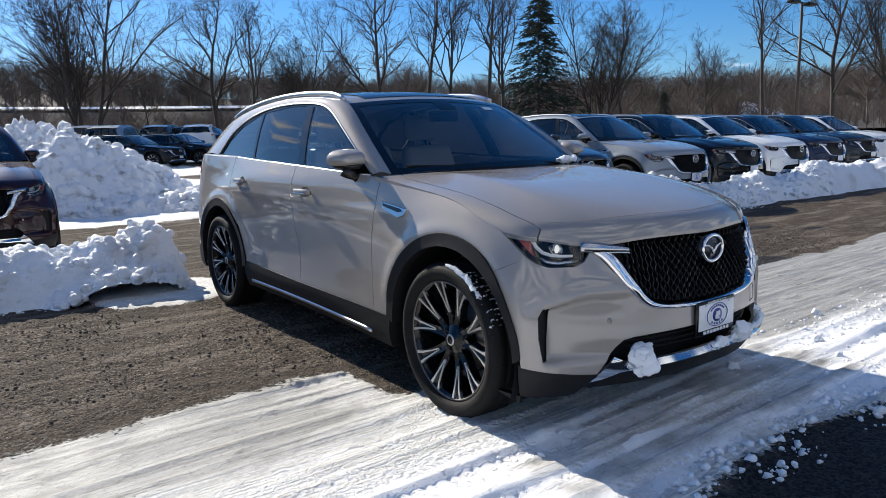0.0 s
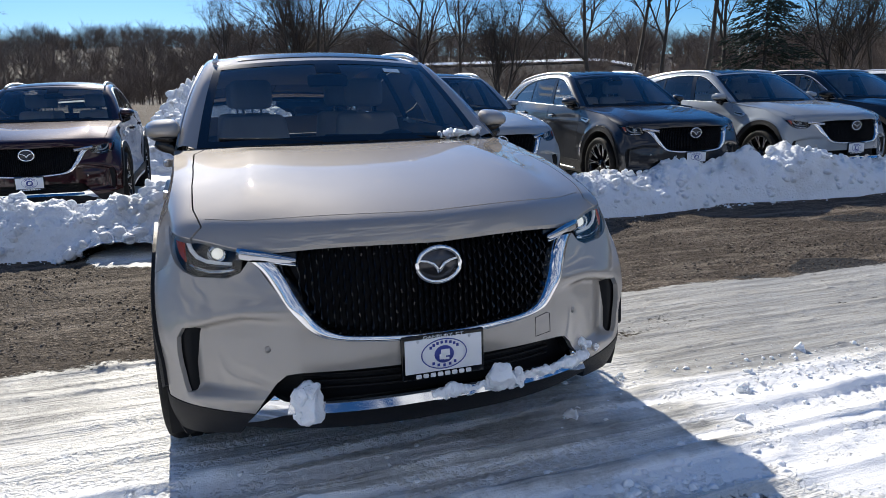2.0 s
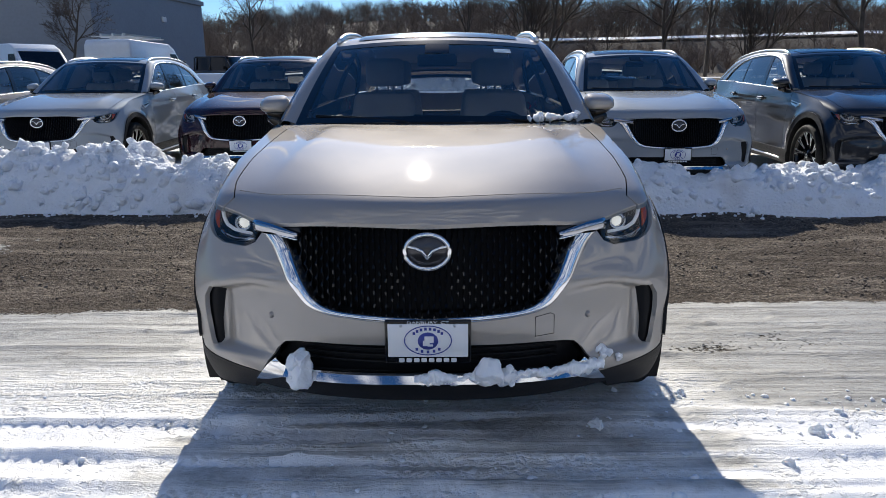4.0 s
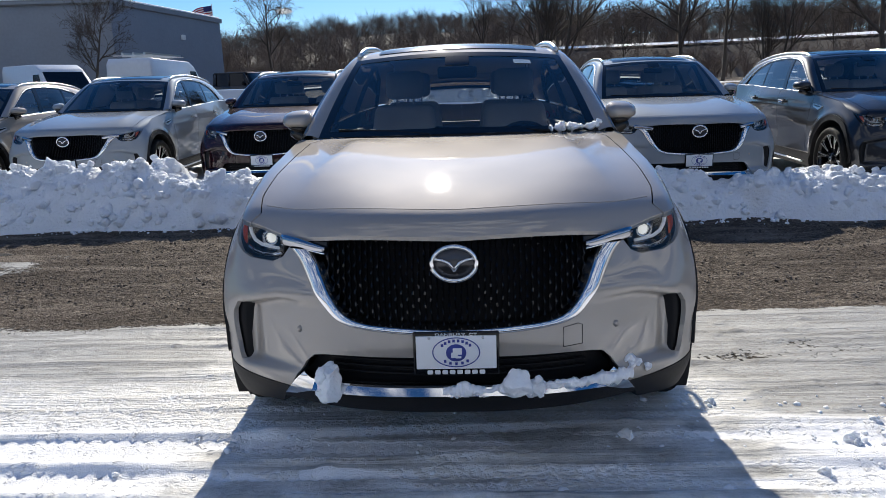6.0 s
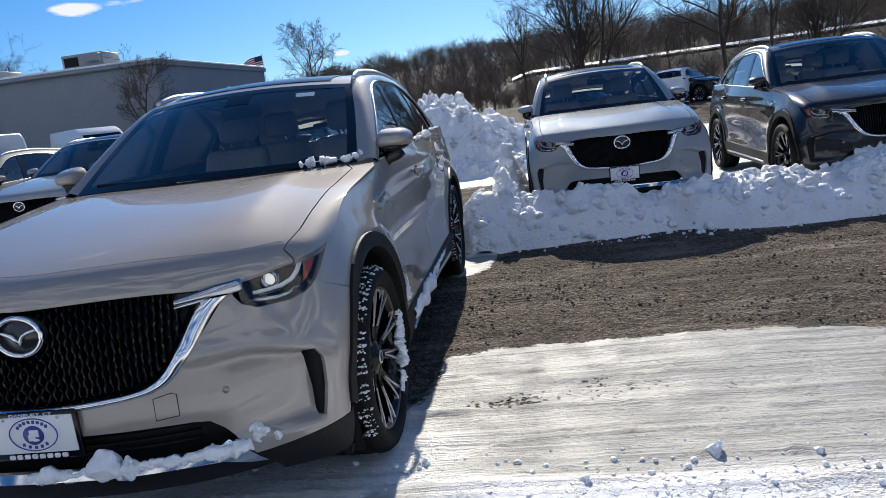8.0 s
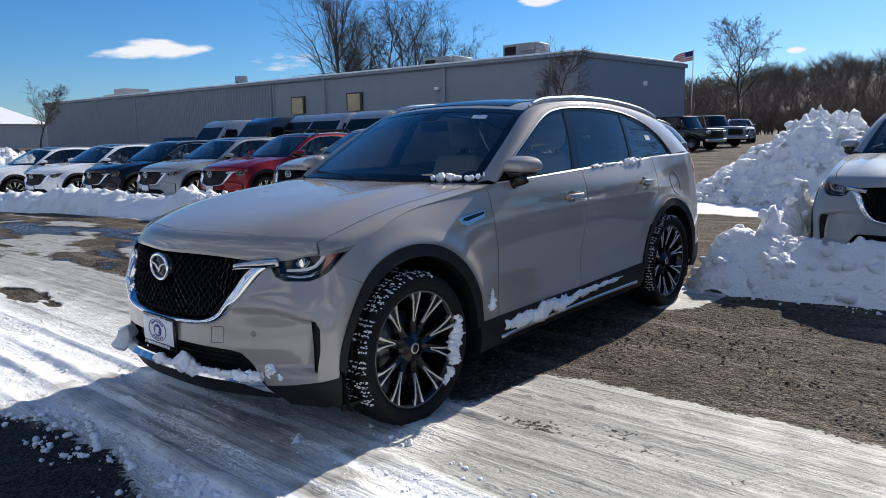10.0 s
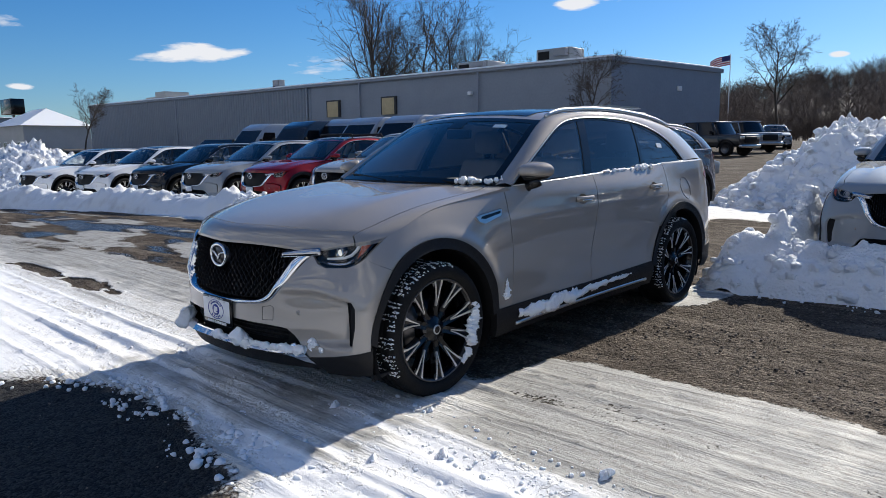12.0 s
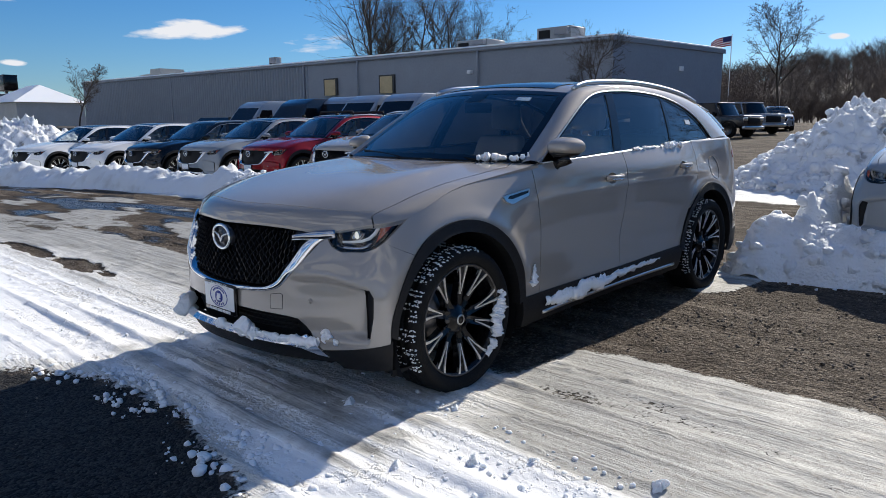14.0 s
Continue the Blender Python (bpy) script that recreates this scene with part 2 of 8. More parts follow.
    col = blend(snow, bare, blend(thick, ice, (0.93, 0.93, 0.93)))
    l.new(col, p.inputs["Base Color"])
    r_bare = math_node("SUBTRACT", math_node("SUBTRACT", 0.9, math_node("MULTIPLY", wet, 0.2)), math_node("MULTIPLY", math_node("MULTIPLY", wet, puddle), 0.52))
    r_ice = math_node("SUBTRACT", ramp(mid.outputs["Fac"], 0.36, 0.62, 0.66, 0.48), math_node("MULTIPLY", melt, -0.10))
    rmix = n.new("ShaderNodeMix")
    l.new(snow, rmix.inputs["Factor"])
    l.new(r_bare, rmix.inputs["A"])
    l.new(math_node("ADD", r_ice, math_node("MULTIPLY", thick, 0.25)), rmix.inputs["B"])
    l.new(rmix.outputs["Result"], p.inputs["Roughness"])
    l.new(ramp(math_node("MAXIMUM", snow, math_node("MULTIPLY", wet, puddle)), 0.0, 1.0, 0.10, 0.5), p.inputs["Specular IOR Level"])
    # relief: stones on the bare ground, crust and hair lines on the snow
    pebbly = math_node("MULTIPLY", math_node("ADD", math_node("ADD", math_node("MULTIPLY", d_small, -0.40), math_node("MULTIPLY", d_large, -0.6)), math_node("MULTIPLY", clod.outputs["Fac"], -0.9)), math_node("SUBTRACT", 1.0, math_node("MULTIPLY", wet, 0.6)))
    crust = math_node("ADD", math_node("MULTIPLY", fine.outputs["Fac"], 0.42), math_node("MULTIPLY", lines.outputs["Fac"], 0.40))
    crust = math_node("MULTIPLY", crust, math_node("SUBTRACT", 1.0, math_node("MULTIPLY", melt, 0.6)))
    crust = math_node("MULTIPLY", crust, math_node("SUBTRACT", 1.0, math_node("MULTIPLY", thick, 0.78)))
    hmix = n.new("ShaderNodeMix")
    l.new(snow, hmix.inputs["Factor"])
    l.new(pebbly, hmix.inputs["A"])
    l.new(crust, hmix.inputs["B"])
    b1, b2 = n.new("ShaderNodeBump"), n.new("ShaderNodeBump")
    b1.inputs["Strength"].default_value, b1.inputs["Distance"].default_value = 1.0, 0.034
    b2.inputs["Strength"].default_value, b2.inputs["Distance"].default_value = 0.5, 0.006
    l.new(hmix.outputs["Result"], b1.inputs["Height"])
    l.new(grit.outputs["Fac"], b2.inputs["Height"])
    l.new(b1.outputs["Normal"], b2.inputs["Normal"])
    l.new(b2.outputs["Normal"], p.inputs["Normal"])
    return m


GROUND = ground_material()


# ---------------------------------------------------------------- mesh helpers
def part(name, bm, material, parent=None, label="", smooth=True, kind=""):
    """Links a bmesh as one mesh object under a thing or under a part."""
    me = bpy.data.meshes.new(name)
    bm.to_mesh(me)
    bm.free()
    if smooth:
        me.shade_smooth()
    for m in material if isinstance(material, (list, tuple)) else (material,):
        me.materials.append(m)
    ob = new(name, me)
    ob.parent = parent
    return tagged(ob, label, kind=kind)


def mesh_np(name, verts, faces, material, parent=None, smooth=True):
    me = bpy.data.meshes.new(name)
    me.vertices.add(len(verts))
    me.vertices.foreach_set("co", np.asarray(verts, np.float32).ravel())
    faces = np.asarray(faces, np.int32)
    k = faces.shape[1]
    me.loops.add(faces.size)
    me.loops.foreach_set("vertex_index", faces.ravel())
    me.polygons.add(len(faces))
    me.polygons.foreach_set("loop_start", np.arange(len(faces), dtype=np.int32) * k)
    me.update(calc_edges=True)
    me.validate()
    if smooth:
        me.shade_smooth()
    me.materials.append(material)
    ob = new(name, me)
    ob.parent = parent
    return ob


def grid_faces(nu, nv):
    i = np.arange((nu - 1) * (nv - 1))
    a = i // (nv - 1) * nv + i % (nv - 1)
    return np.stack([a, a + nv, a + nv + 1, a + 1], 1)


def hash2(ix, iy, seed):
    h = (ix * 374761393 + iy * 668265263 + seed * 1442695041) & 0x7FFFFFFF
    h = ((h ^ (h >> 13)) * 1274126177) & 0x7FFFFFFF
    return ((h ^ (h >> 16)) & 0xFFFF) / 65535.0


def vnoise(x, y, seed=0):
    ix, iy = np.floor(x).astype(np.int64), np.floor(y).astype(np.int64)
    fx, fy = x - ix, y - iy
    fx, fy = fx * fx * (3 - 2 * fx), fy * fy * (3 - 2 * fy)
    a, b, c, d = hash2(ix, iy, seed), hash2(ix + 1, iy, seed), hash2(ix, iy + 1, seed), hash2(ix + 1, iy + 1, seed)
    return (a * (1 - fx) + b * fx) * (1 - fy) + (c * (1 - fx) + d * fx) * fy


def fbm(x, y, octaves=4, seed=0):
    s, a, t = 0, 0.5, 0
    for k in range(octaves):
        s, t = s + a * vnoise(x * 2**k, y * 2**k, seed + k), t + a
        a *= 0.5
    return s / t


def cells(x, y, seed=0):
    """Distance to the nearest jittered cell point, and that cell's own random number."""
    ix, iy = np.floor(x).astype(np.int64), np.floor(y).astype(np.int64)
    best, own = np.full(x.shape, 9.0), np.zeros(x.shape)
    for dx in (-1, 0, 1):
        for dy in (-1, 0, 1):
            jx, jy = ix + dx, iy + dy
            d = np.hypot(x - jx - hash2(jx, jy, seed), y - jy - hash2(jx, jy, seed + 7))
            near = d < best
            best, own = np.where(near, d, best), np.where(near, hash2(jx, jy, seed + 13), own)
    return best, own


def step(a, b, v):
    t = np.clip((v - a) / (b - a), 0, 1)
    return t * t * (3 - 2 * t)


# ---------------------------------------------------------------- ground
def spread(lo, hi, fine, far, growth):
    mid = list(np.arange(lo, hi + 1e-6, fine))
    d, out, right = fine, [], []
    p = mid[-1]
    while p < far:
        d *= growth
        p += d
        right.append(p)
    d, p = fine, mid[0]
    while p > -far:
        d *= growth
        p -= d
        out.append(p)
    return np.array(out[::-1] + mid + right)


RUTS = [(-0.36, 0.17, -0.004), (-0.60, 0.20, 0.006), (-0.86, 0.16, 0.0), (0.06, 0.20, 0.02), (0.42, 0.22, -0.01), (0.78, 0.20, 0.015), (-1.12, 0.2, -0.02), (-1.9, 0.24, 0.01), (-2.5, 0.24, 0.015)]
RIDGES = [(-1.36, 0.004), (-0.97, -0.006), (-0.72, 0.004), (-0.50, -0.004), (-0.25, 0.006), (-0.06, -0.01), (0.20, 0.012), (0.31, -0.006), (0.57, 0.008), (0.68, -0.008), (0.90, 0.012)]


def slope(x, y):
    """The yard climbs gently to the back and falls to the west."""
    return 0.024 * np.clip(y - 12, 0, 60) - 0.022 * np.clip(-x - 6, 0, 40) * step(22, 10, y)


def ground_fields(x, y):
    """Height, snow cover and bare wet asphalt over the yard."""
    wob = 0.35 * (fbm(x * 0.6, y * 0.6, 3, 5) - 0.5) + 0.16 * (fbm(x * 3, y * 3, 3, 9) - 0.5)
    # the lane of packed snow runs along x, past the front of the cars
    edge = 1.02 + 0.05 * np.sin(x * 0.7) + wob
    lane = step(0.16, -0.16, y - edge) * (0.82 + 0.24 * step(-0.30, -0.62, y + wob) * step(2.6, 1.6, x + 0.6 * y))
    lane -= 0.25 * step(0.45, 0.75, fbm(x * 0.35 + 7, y * 1.4, 3, 21)) * step(4.0, 7.0, np.abs(x + 1))
    # bare patch in front of the car, and thin spots
    hole = step(1.0, 0.62, np.hypot((x - 0.1) / 1.75, (y + 2.0) / 1.02) + wob * 0.9)
    under = step(1.12, 0.92, np.abs(x)) * step(0.2, 0.6, y) * step(3.9, 3.5, y)
    thin = step(0.64, 0.82, fbm(x * 1.1 + 3, y * 3.2, 3, 31)) * 0.2 * step(-3.4, -3.0, y)
    churned = step(0.48, 0.60, fbm(x * 2.2 + 5, y * 9, 3, 151)) * step(-0.62, -0.75, y) * step(-1.35, -1.15, y) * step(1.3, 0.9, np.abs(x - 0.2)) * 0.20
    thin = np.maximum(thin, churned)
    for cx, cy, rx, ry in ((-5.6, -0.12, 0.75, 0.10), (-4.0, -0.10, 0.60, 0.13)):
        thin = np.maximum(thin, 0.9 * step(1.15, 0.8, np.hypot((x - cx) / rx, (y - cy) / ry) + 1.8 * (fbm(x * 3, y * 9, 3, 161) - 0.5)))
    snow = np.clip(lane - thin, 0, 1.08) * (1 - hole) * (1 - under)
    # unseen far side of the lane: snow thinned in patches to darken reflections
    south = step(-3.3, -4.4, y + wob) * step(0.46, 0.56, fbm(x * 0.22 + 9, y * 0.3 + 3, 3, 171))
    snow = snow * (1 - 0.3 * south)
    # a thin sheet round the rear wheels, drawn out from the bank
    sheet = step(1.0, 0.7, np.hypot((x - 0.98) / 0.34, (y - 3.55) / 0.75) + 0.8 * wob) + step(1.0, 0.7, np.hypot((x + 1.25) / 0.75, (y - 4.0) / 0.75) + 0.8 * wob)
    snow = np.maximum(snow, 0.8 * np.clip(sheet, 0, 1))
    # snow under and beyond the parked rows
    aisle = step(1.25, 0.95, np.abs(x - 0.12) - 0.45 * step(6.5, 8.5, y) + wob * 0.5) * step(10.4, 9.9, y + wob)
    rows = step(4.1, 4.6, y + wob * 0.7) * (1 - aisle)
    snow = np.maximum(snow, rows * 0.95)
    # far yard: patches
    patches = step(0.50, 0.60, fbm(x * 0.09 + 2, y * 0.12, 3, 41)) * step(-1.0, 4.0, x)
    snow = np.where(y > 13, np.maximum(0.1, patches) * 0.9, snow)
    # thawed yard to the west: plates of ice and shallow puddles
    west = step(-3.2, -4.0, x) * step(0.75, 1.1, y + wob) * step(4.1, 3.5, y)
    plates = step(0.53, 0.62, fbm(x * 0.55 + 4, y * 1.5 + 2, 3, 121))
    snow = np.maximum(snow, west * plates * 0.66)
    pools = west * step(0.55, 0.64, fbm(x * 0.5 + 14, y * 1.6 + 6, 3, 131)) * (1 - plates)
    melt = step(0.7, 1.6, x + 0.8 * wob) * step(-0.75, -0.1, y + 0.5 * wob) * step(30, 12, x) + 0.42 * step(-0.15, 0.35, y) + 0.35 * step(-0.9, -1.7, x) * step(-1.0, -0.3, y) + west
    melt = np.clip(melt + 0.30 * step(0.5, 0.7, fbm(x * 0.6 + 1, y * 3.0, 3, 141)) * step(-0.6, -0.2, y), 0, 1) * step(3.9, 3.5, y)
    # grey scrape marks right before the nose
    scrape = step(0.42, 0.60, fbm(x * 0.9 + 5, y * 11, 3, 153)) * step(-0.22, -0.34, y) * step(-1.12, -0.98, y + 0.2 * wob) * step(1.6, 1.0, np.abs(x - 0.1))
    melt = np.maximum(melt, 0.65 * scrape)
    wet = np.maximum(hole, step(0.62, 0.76, fbm(x * 0.5 + 11, y * 0.9 + 4, 3, 51)) * step(3.2, 2.6, y) * step(1.6, 2.2, x))
    wet = np.maximum(wet, 1.7 * pools)
    h = 0.012 * (fbm(x * 1.5, y * 1.5, 4, 3) - 0.5) * 2 * (1 - pools)
    h = h + snow * 0.028
    for y0, w, lean in RUTS:
        c = y0 + lean * x + 0.03 * np.sin(x * 0.9 + y0 * 9)
        d = np.abs(y - c)
        on = (1 - 0.75 * melt) * step(0.25, 0.7, snow) * (0.15 + 0.85 * step(-3.5, -1.2, x)) * step(0.35, 0.55, fbm(x * 0.25 + y0 * 5, y * 0.1, 2, 61) + 0.12)
        tread = 0.5 + 0.5 * np.sign(np.sin(x * 105 + np.floor((y - c) / (w / 4)) * 2.0))
        h = h - on * step(w / 2 + 0.02, w / 2 - 0.02, d) * (0.006 + 0.009 * tread * step(0.2, 0.5, fbm(x * 0.8, y, 2, 71)))
        h = h + on * 0.012 * np.exp(-(((d - w / 2 - 0.03) / 0.03) ** 2)) * (0.4 + 1.2 * fbm(x * 6, y * 6, 3, 81))
    # thin ridges squeezed up beside the wheels, running on for metres
    for y0, lean in RIDGES:
        c = y0 + lean * x + 0.012 * np.sin(x * 0.7 + y0 * 13) + 0.012 * (fbm(x * 2.5, 0 * y + y0 * 7, 2, 63) - 0.5)
        on = (1 - 0.6 * melt) * step(0.3, 0.7, snow) * (0.4 + 0.6 * step(-4.5, -1.5, x)) * step(0.40, 0.52, fbm(x * 0.5 + y0 * 11, 0 * y + y0, 2, 65) + 0.06)
        h = h + on * np.exp(-(((y - c) / 0.017) ** 2)) * (0.006 + 0.014 * fbm(x * 5, y * 2 + y0 * 3, 2, 67))
    lumps, own = cells(x * 9, y * 9, 91)
    h = h + snow * step(0.45, 0.15, lumps) * step(0.72, 0.95, own) * 0.010
    bare = np.clip(1 - 1.4 * snow, 0, 1)
    gr, go = cells(x * 20, y * 20, 95)
    h = h + bare * step(0.5, 0.1, gr) * go**3 * 0.008
    h = h + bare * 0.020 * (fbm(x * 2.6, y * 7.0, 4, 97) - 0.5) * (1 - 0.8 * hole)
    streak = fbm(x * 0.35, y * 9, 2, 101) - 0.5
    h = h + step(0.3, 0.7, snow) * step(4, 3, y) * ((0.0010 + 0.003 * melt) * streak + 0.0025 * (fbm(x * 0.9, y * 17, 1, 111) - 0.5))
    far = step(30, 60, np.hypot(x, y))
    return h * (1 - far) + slope(x, y), snow, wet, melt


gx, gy = spread(-5.0, 5.5, 0.024, 2500, 1.08), spread(-2.3, 4.2, 0.019, 2500, 1.06)
GX, GY = np.meshgrid(gx, gy, indexing="ij")
GH, GS, GW, GM = ground_fields(GX, GY)
ground = mesh_np("ground", np.stack([GX, GY, GH], -1).reshape(-1, 3), grid_faces(len(gx), len(gy)), GROUND)
for key, field in (("snow", GS), ("wet", GW), ("melt", GM)):
    att = ground.data.attributes.new(key, "FLOAT", "POINT")
    att.data.foreach_set("value", field.ravel().astype(np.float32))
tagged(ground, "brown gravel yard with packed snow, tyre tracks and bare asphalt", "ground", kind="structure")


# ---------------------------------------------------------------- snow banks and piles
def rubble(x, y, amp, seed):
    """Broken, blocky snow: stacked rounded chunks of several sizes."""
    out = 0
    for k, (f, a) in enumerate(((1.7, 0.42), (3.6, 0.34), (7.5, 0.2), (15.0, 0.1))):
        d, own = cells(x * f + 0.4 * fbm(x * f, y * f, 2, seed + 50), y * f, seed + k * 3)
        out = out + a * (np.sqrt(np.clip(0.75 - d, 0, 1)) * (0.35 + own))
    return amp * out


def bank(name, x0, x1, y0, y1, profile, label, amp=0.5, cell=0.045, seed=1, base=-0.03, material=SNOW):
    xs, ys = np.arange(x0, x1 + 1e-6, cell), np.arange(y0, y1 + 1e-6, cell)
    X, Y = np.meshgrid(xs, ys, indexing="ij")
    body = profile(X, Y)
    H = body * (0.62 + rubble(X, Y, amp, seed) * 1.15) + np.minimum(body, 0.1) * 0.4 * (fbm(X * 10, Y * 10, 2, seed) - 0.4)
    H = np.where(body < 0.004, base, H)
    jx = 0.05 * (fbm(X * 5, Y * 5, 3, seed + 31) - 0.5) * step(0.05, 0.3, body)
    ob = mesh_np(name, np.stack([X + jx * 2, Y + jx, H + slope(X, Y)], -1).reshape(-1, 3), grid_faces(len(xs), len(ys)), material)
    return tagged(ob, label, "snow bank", kind="stuff")


def ridge(x, y, yc, half, height, seed):
    w = fbm(x * 0.8, y * 0.3, 3, seed)
    yy = (y - yc - 0.35 * (fbm(x * 0.7, x * 0 + 3, 3, seed + 2) - 0.5)) / (half * (0.75 + 0.5 * w))
    return height * (0.55 + 0.9 * fbm(x * 0.9 + 5, x * 0, 3, seed + 4)) * np.clip(1 - yy * yy, 0, 1) ** 0.75


def right_profile(x, y):
    b = ridge(x, y, 4.55, 0.62, 0.52, 11)
    b = np.maximum(b, 0.80 * np.exp(-(((x - 1.36 - 0.05 * (y - 5)) / 0.20) ** 2)) * step(4.2, 4.7, y) * step(7.4, 6.0, y))
    b = np.maximum(b, 0.42 * np.clip(1 - np.hypot((x - 1.12) / 0.42, (y - 4.28) / 0.55) ** 2, 0, 1) ** 0.7)
    return b * step(0.70, 1.0, x + 0.5 * (fbm(x * 2.5, y * 2.5, 3, 6) - 0.5))


def left_profile(x, y):
    b = np.maximum(ridge(x, y, 4.78, 0.62, 0.5, 21), ridge(x, y, 4.52, 0.42, 0.34, 27))
    b = np.maximum(b, 0.55 * np.exp(-(((x + 4.0) / 0.45) ** 2 + ((y - 5.9) / 0.7) ** 2)))
    b = np.maximum(b, 0.30 * np.clip(1 - np.hypot((x + 1.55) / 0.75, (y - 4.35) / 0.72) ** 2, 0, 1) ** 1.1)
    return b * step(-0.85, -1.15, x + 0.25 * (fbm(x * 2.5, y * 2.5, 3, 6) - 0.5))


bank("snow_bank", 0.55, 19.0, 3.75, 7.4, right_profile, "ploughed bank of lumpy white snow before parked cars", 0.55, 0.045, 3)
bank("snow_bank", -9.0, -0.6, 3.9, 6.9, left_profile, "ploughed bank of broken grey-white snow before parked cars", 0.7, 0.045, 9)


# ---------------------------------------------------------------- the sport utility vehicle: surfaces
class Spline:
    """Natural cubic through knots; values may be vectors."""

    def __init__(self, t, v):
        self.t, self.v = np.asarray(t, float), np.asarray(v, float)
        n, h = len(self.t), np.diff(self.t)
        a, b = np.eye(n), np.zeros((n,) + self.v.shape[1:])
        for i in range(1, n - 1):
            a[i, i - 1], a[i, i], a[i, i + 1] = h[i - 1], 2 * (h[i - 1] + h[i]), h[i]
            b[i] = 6 * ((self.v[i + 1] - self.v[i]) / h[i] - (self.v[i] - self.v[i - 1]) / h[i - 1])
        self.m = np.linalg.solve(a, b.reshape(n, -1)).reshape(b.shape)

    def __call__(self, x):
        x = np.asarray(x, float)
        i = np.clip(np.searchsorted(self.t, x) - 1, 0, len(self.t) - 2)
        h, xx = self.t[i + 1] - self.t[i], np.clip(x, self.t[0], self.t[-1])
        a, b = (self.t[i + 1] - xx) / h, (xx - self.t[i]) / h
        if self.v.ndim > 1:
            a, b, h = a[..., None], b[..., None], h[..., None]
        return a * self.v[i] + b * self.v[i + 1] + ((a**3 - a) * self.m[i] + (b**3 - b) * self.m[i + 1]) * h * h / 6


def curve_of(points):
    """A spline through points, over their chord length from 0 to 1."""
    p = np.asarray(points, float)
    t = np.concatenate([[0], np.cumsum(np.linalg.norm(np.diff(p, axis=0), axis=1))])
    return Spline(t / t[-1], p)


# half outline seen from above, from the middle of the nose round the side to the middle of the tail
PLAN = [(0, -0.868), (0.26, -0.852), (0.48, -0.795), (0.66, -0.715), (0.84, -0.610), (0.922, -0.520), (0.968, -0.36), (0.988, 0.0), (0.975, 0.40),
        (0.958, 0.85), (0.953, 1.5), (0.956, 2.2), (0.970, 2.7), (0.987, 3.1), (0.972, 3.5), (0.93, 3.82), (0.80, 4.06), (0.5, 4.16), (0, 4.20)]
_pl = np.array([(-0.26, -0.852)] + PLAN + [(-0.5, 4.16)])
_len = np.concatenate([[0], np.cumsum(np.linalg.norm(np.diff(_pl, axis=0), axis=1))])
_len -= _len[1]
PLAN_AT = Spline(_len, _pl)
U_END = _len[-2]
ZL = [0.15, 0.30, 0.40, 0.50, 0.60, 0.70, 0.80, 0.90, 1.0, 1.1, 1.2, 1.32]
INSETS = [  # station on the outline, then how far the skin lies inside it at each height of ZL
    (0, (0.12, 0.015, 0.005, 0.010, 0.015, 0.025, 0.035, 0.055, 0.10, 0.16, 0.22, 0.30)),
    (2, (0.12, 0.020, 0.005, 0.005, 0.012, 0.025, 0.045, 0.075, 0.12, 0.18, 0.24, 0.32)),
    (3, (0.12, 0.025, 0.003, 0.000, 0.008, 0.030, 0.062, 0.098, 0.14, 0.20, 0.26, 0.34)),
    (4, (0.10, 0.020, 0.000, 0.000, 0.005, 0.028, 0.070, 0.118, 0.16, 0.21, 0.27, 0.34)),
    (5, (0.08, 0.015, 0.000, 0.000, 0.002, 0.020, 0.052, 0.092, 0.135, 0.19, 0.25, 0.32)),
    (6, (0.06, 0.010, 0.000, 0.000, 0.000, 0.010, 0.035, 0.070, 0.112, 0.165, 0.22, 0.30)),
    (7, (0.06, 0.010, 0.002, 0.000, 0.000, 0.006, 0.020, 0.045, 0.080, 0.135, 0.20, 0.28)),
    (8, (0.06, 0.010, 0.006, 0.006, 0.006, 0.010, 0.018, 0.034, 0.058, 0.094, 0.14, 0.21)),
    (10, (0.08, 0.025, 0.000, 0.010, 0.016, 0.014, 0.005, 0.005, 0.010, 0.024, 0.062, 0.11)),
    (12, (0.07, 0.015, 0.000, 0.005, 0.010, 0.010, 0.006, 0.012, 0.026, 0.046, 0.086, 0.14)),
    (13, (0.06, 0.010, 0.000, 0.000, 0.000, 0.006, 0.014, 0.032, 0.062, 0.094, 0.122, 0.16)),
    (15, (0.08, 0.010, 0.000, 0.000, 0.004, 0.008, 0.014, 0.026, 0.042, 0.060, 0.080, 0.11)),
    (18, (0.10, 0.020, 0.000, 0.000, 0.020, 0.045, 0.050, 0.055, 0.060, 0.070, 0.090, 0.14)),
]
INSET_AT = Spline([_len[i + 1] for i, _ in INSETS], [d for _, d in INSETS])


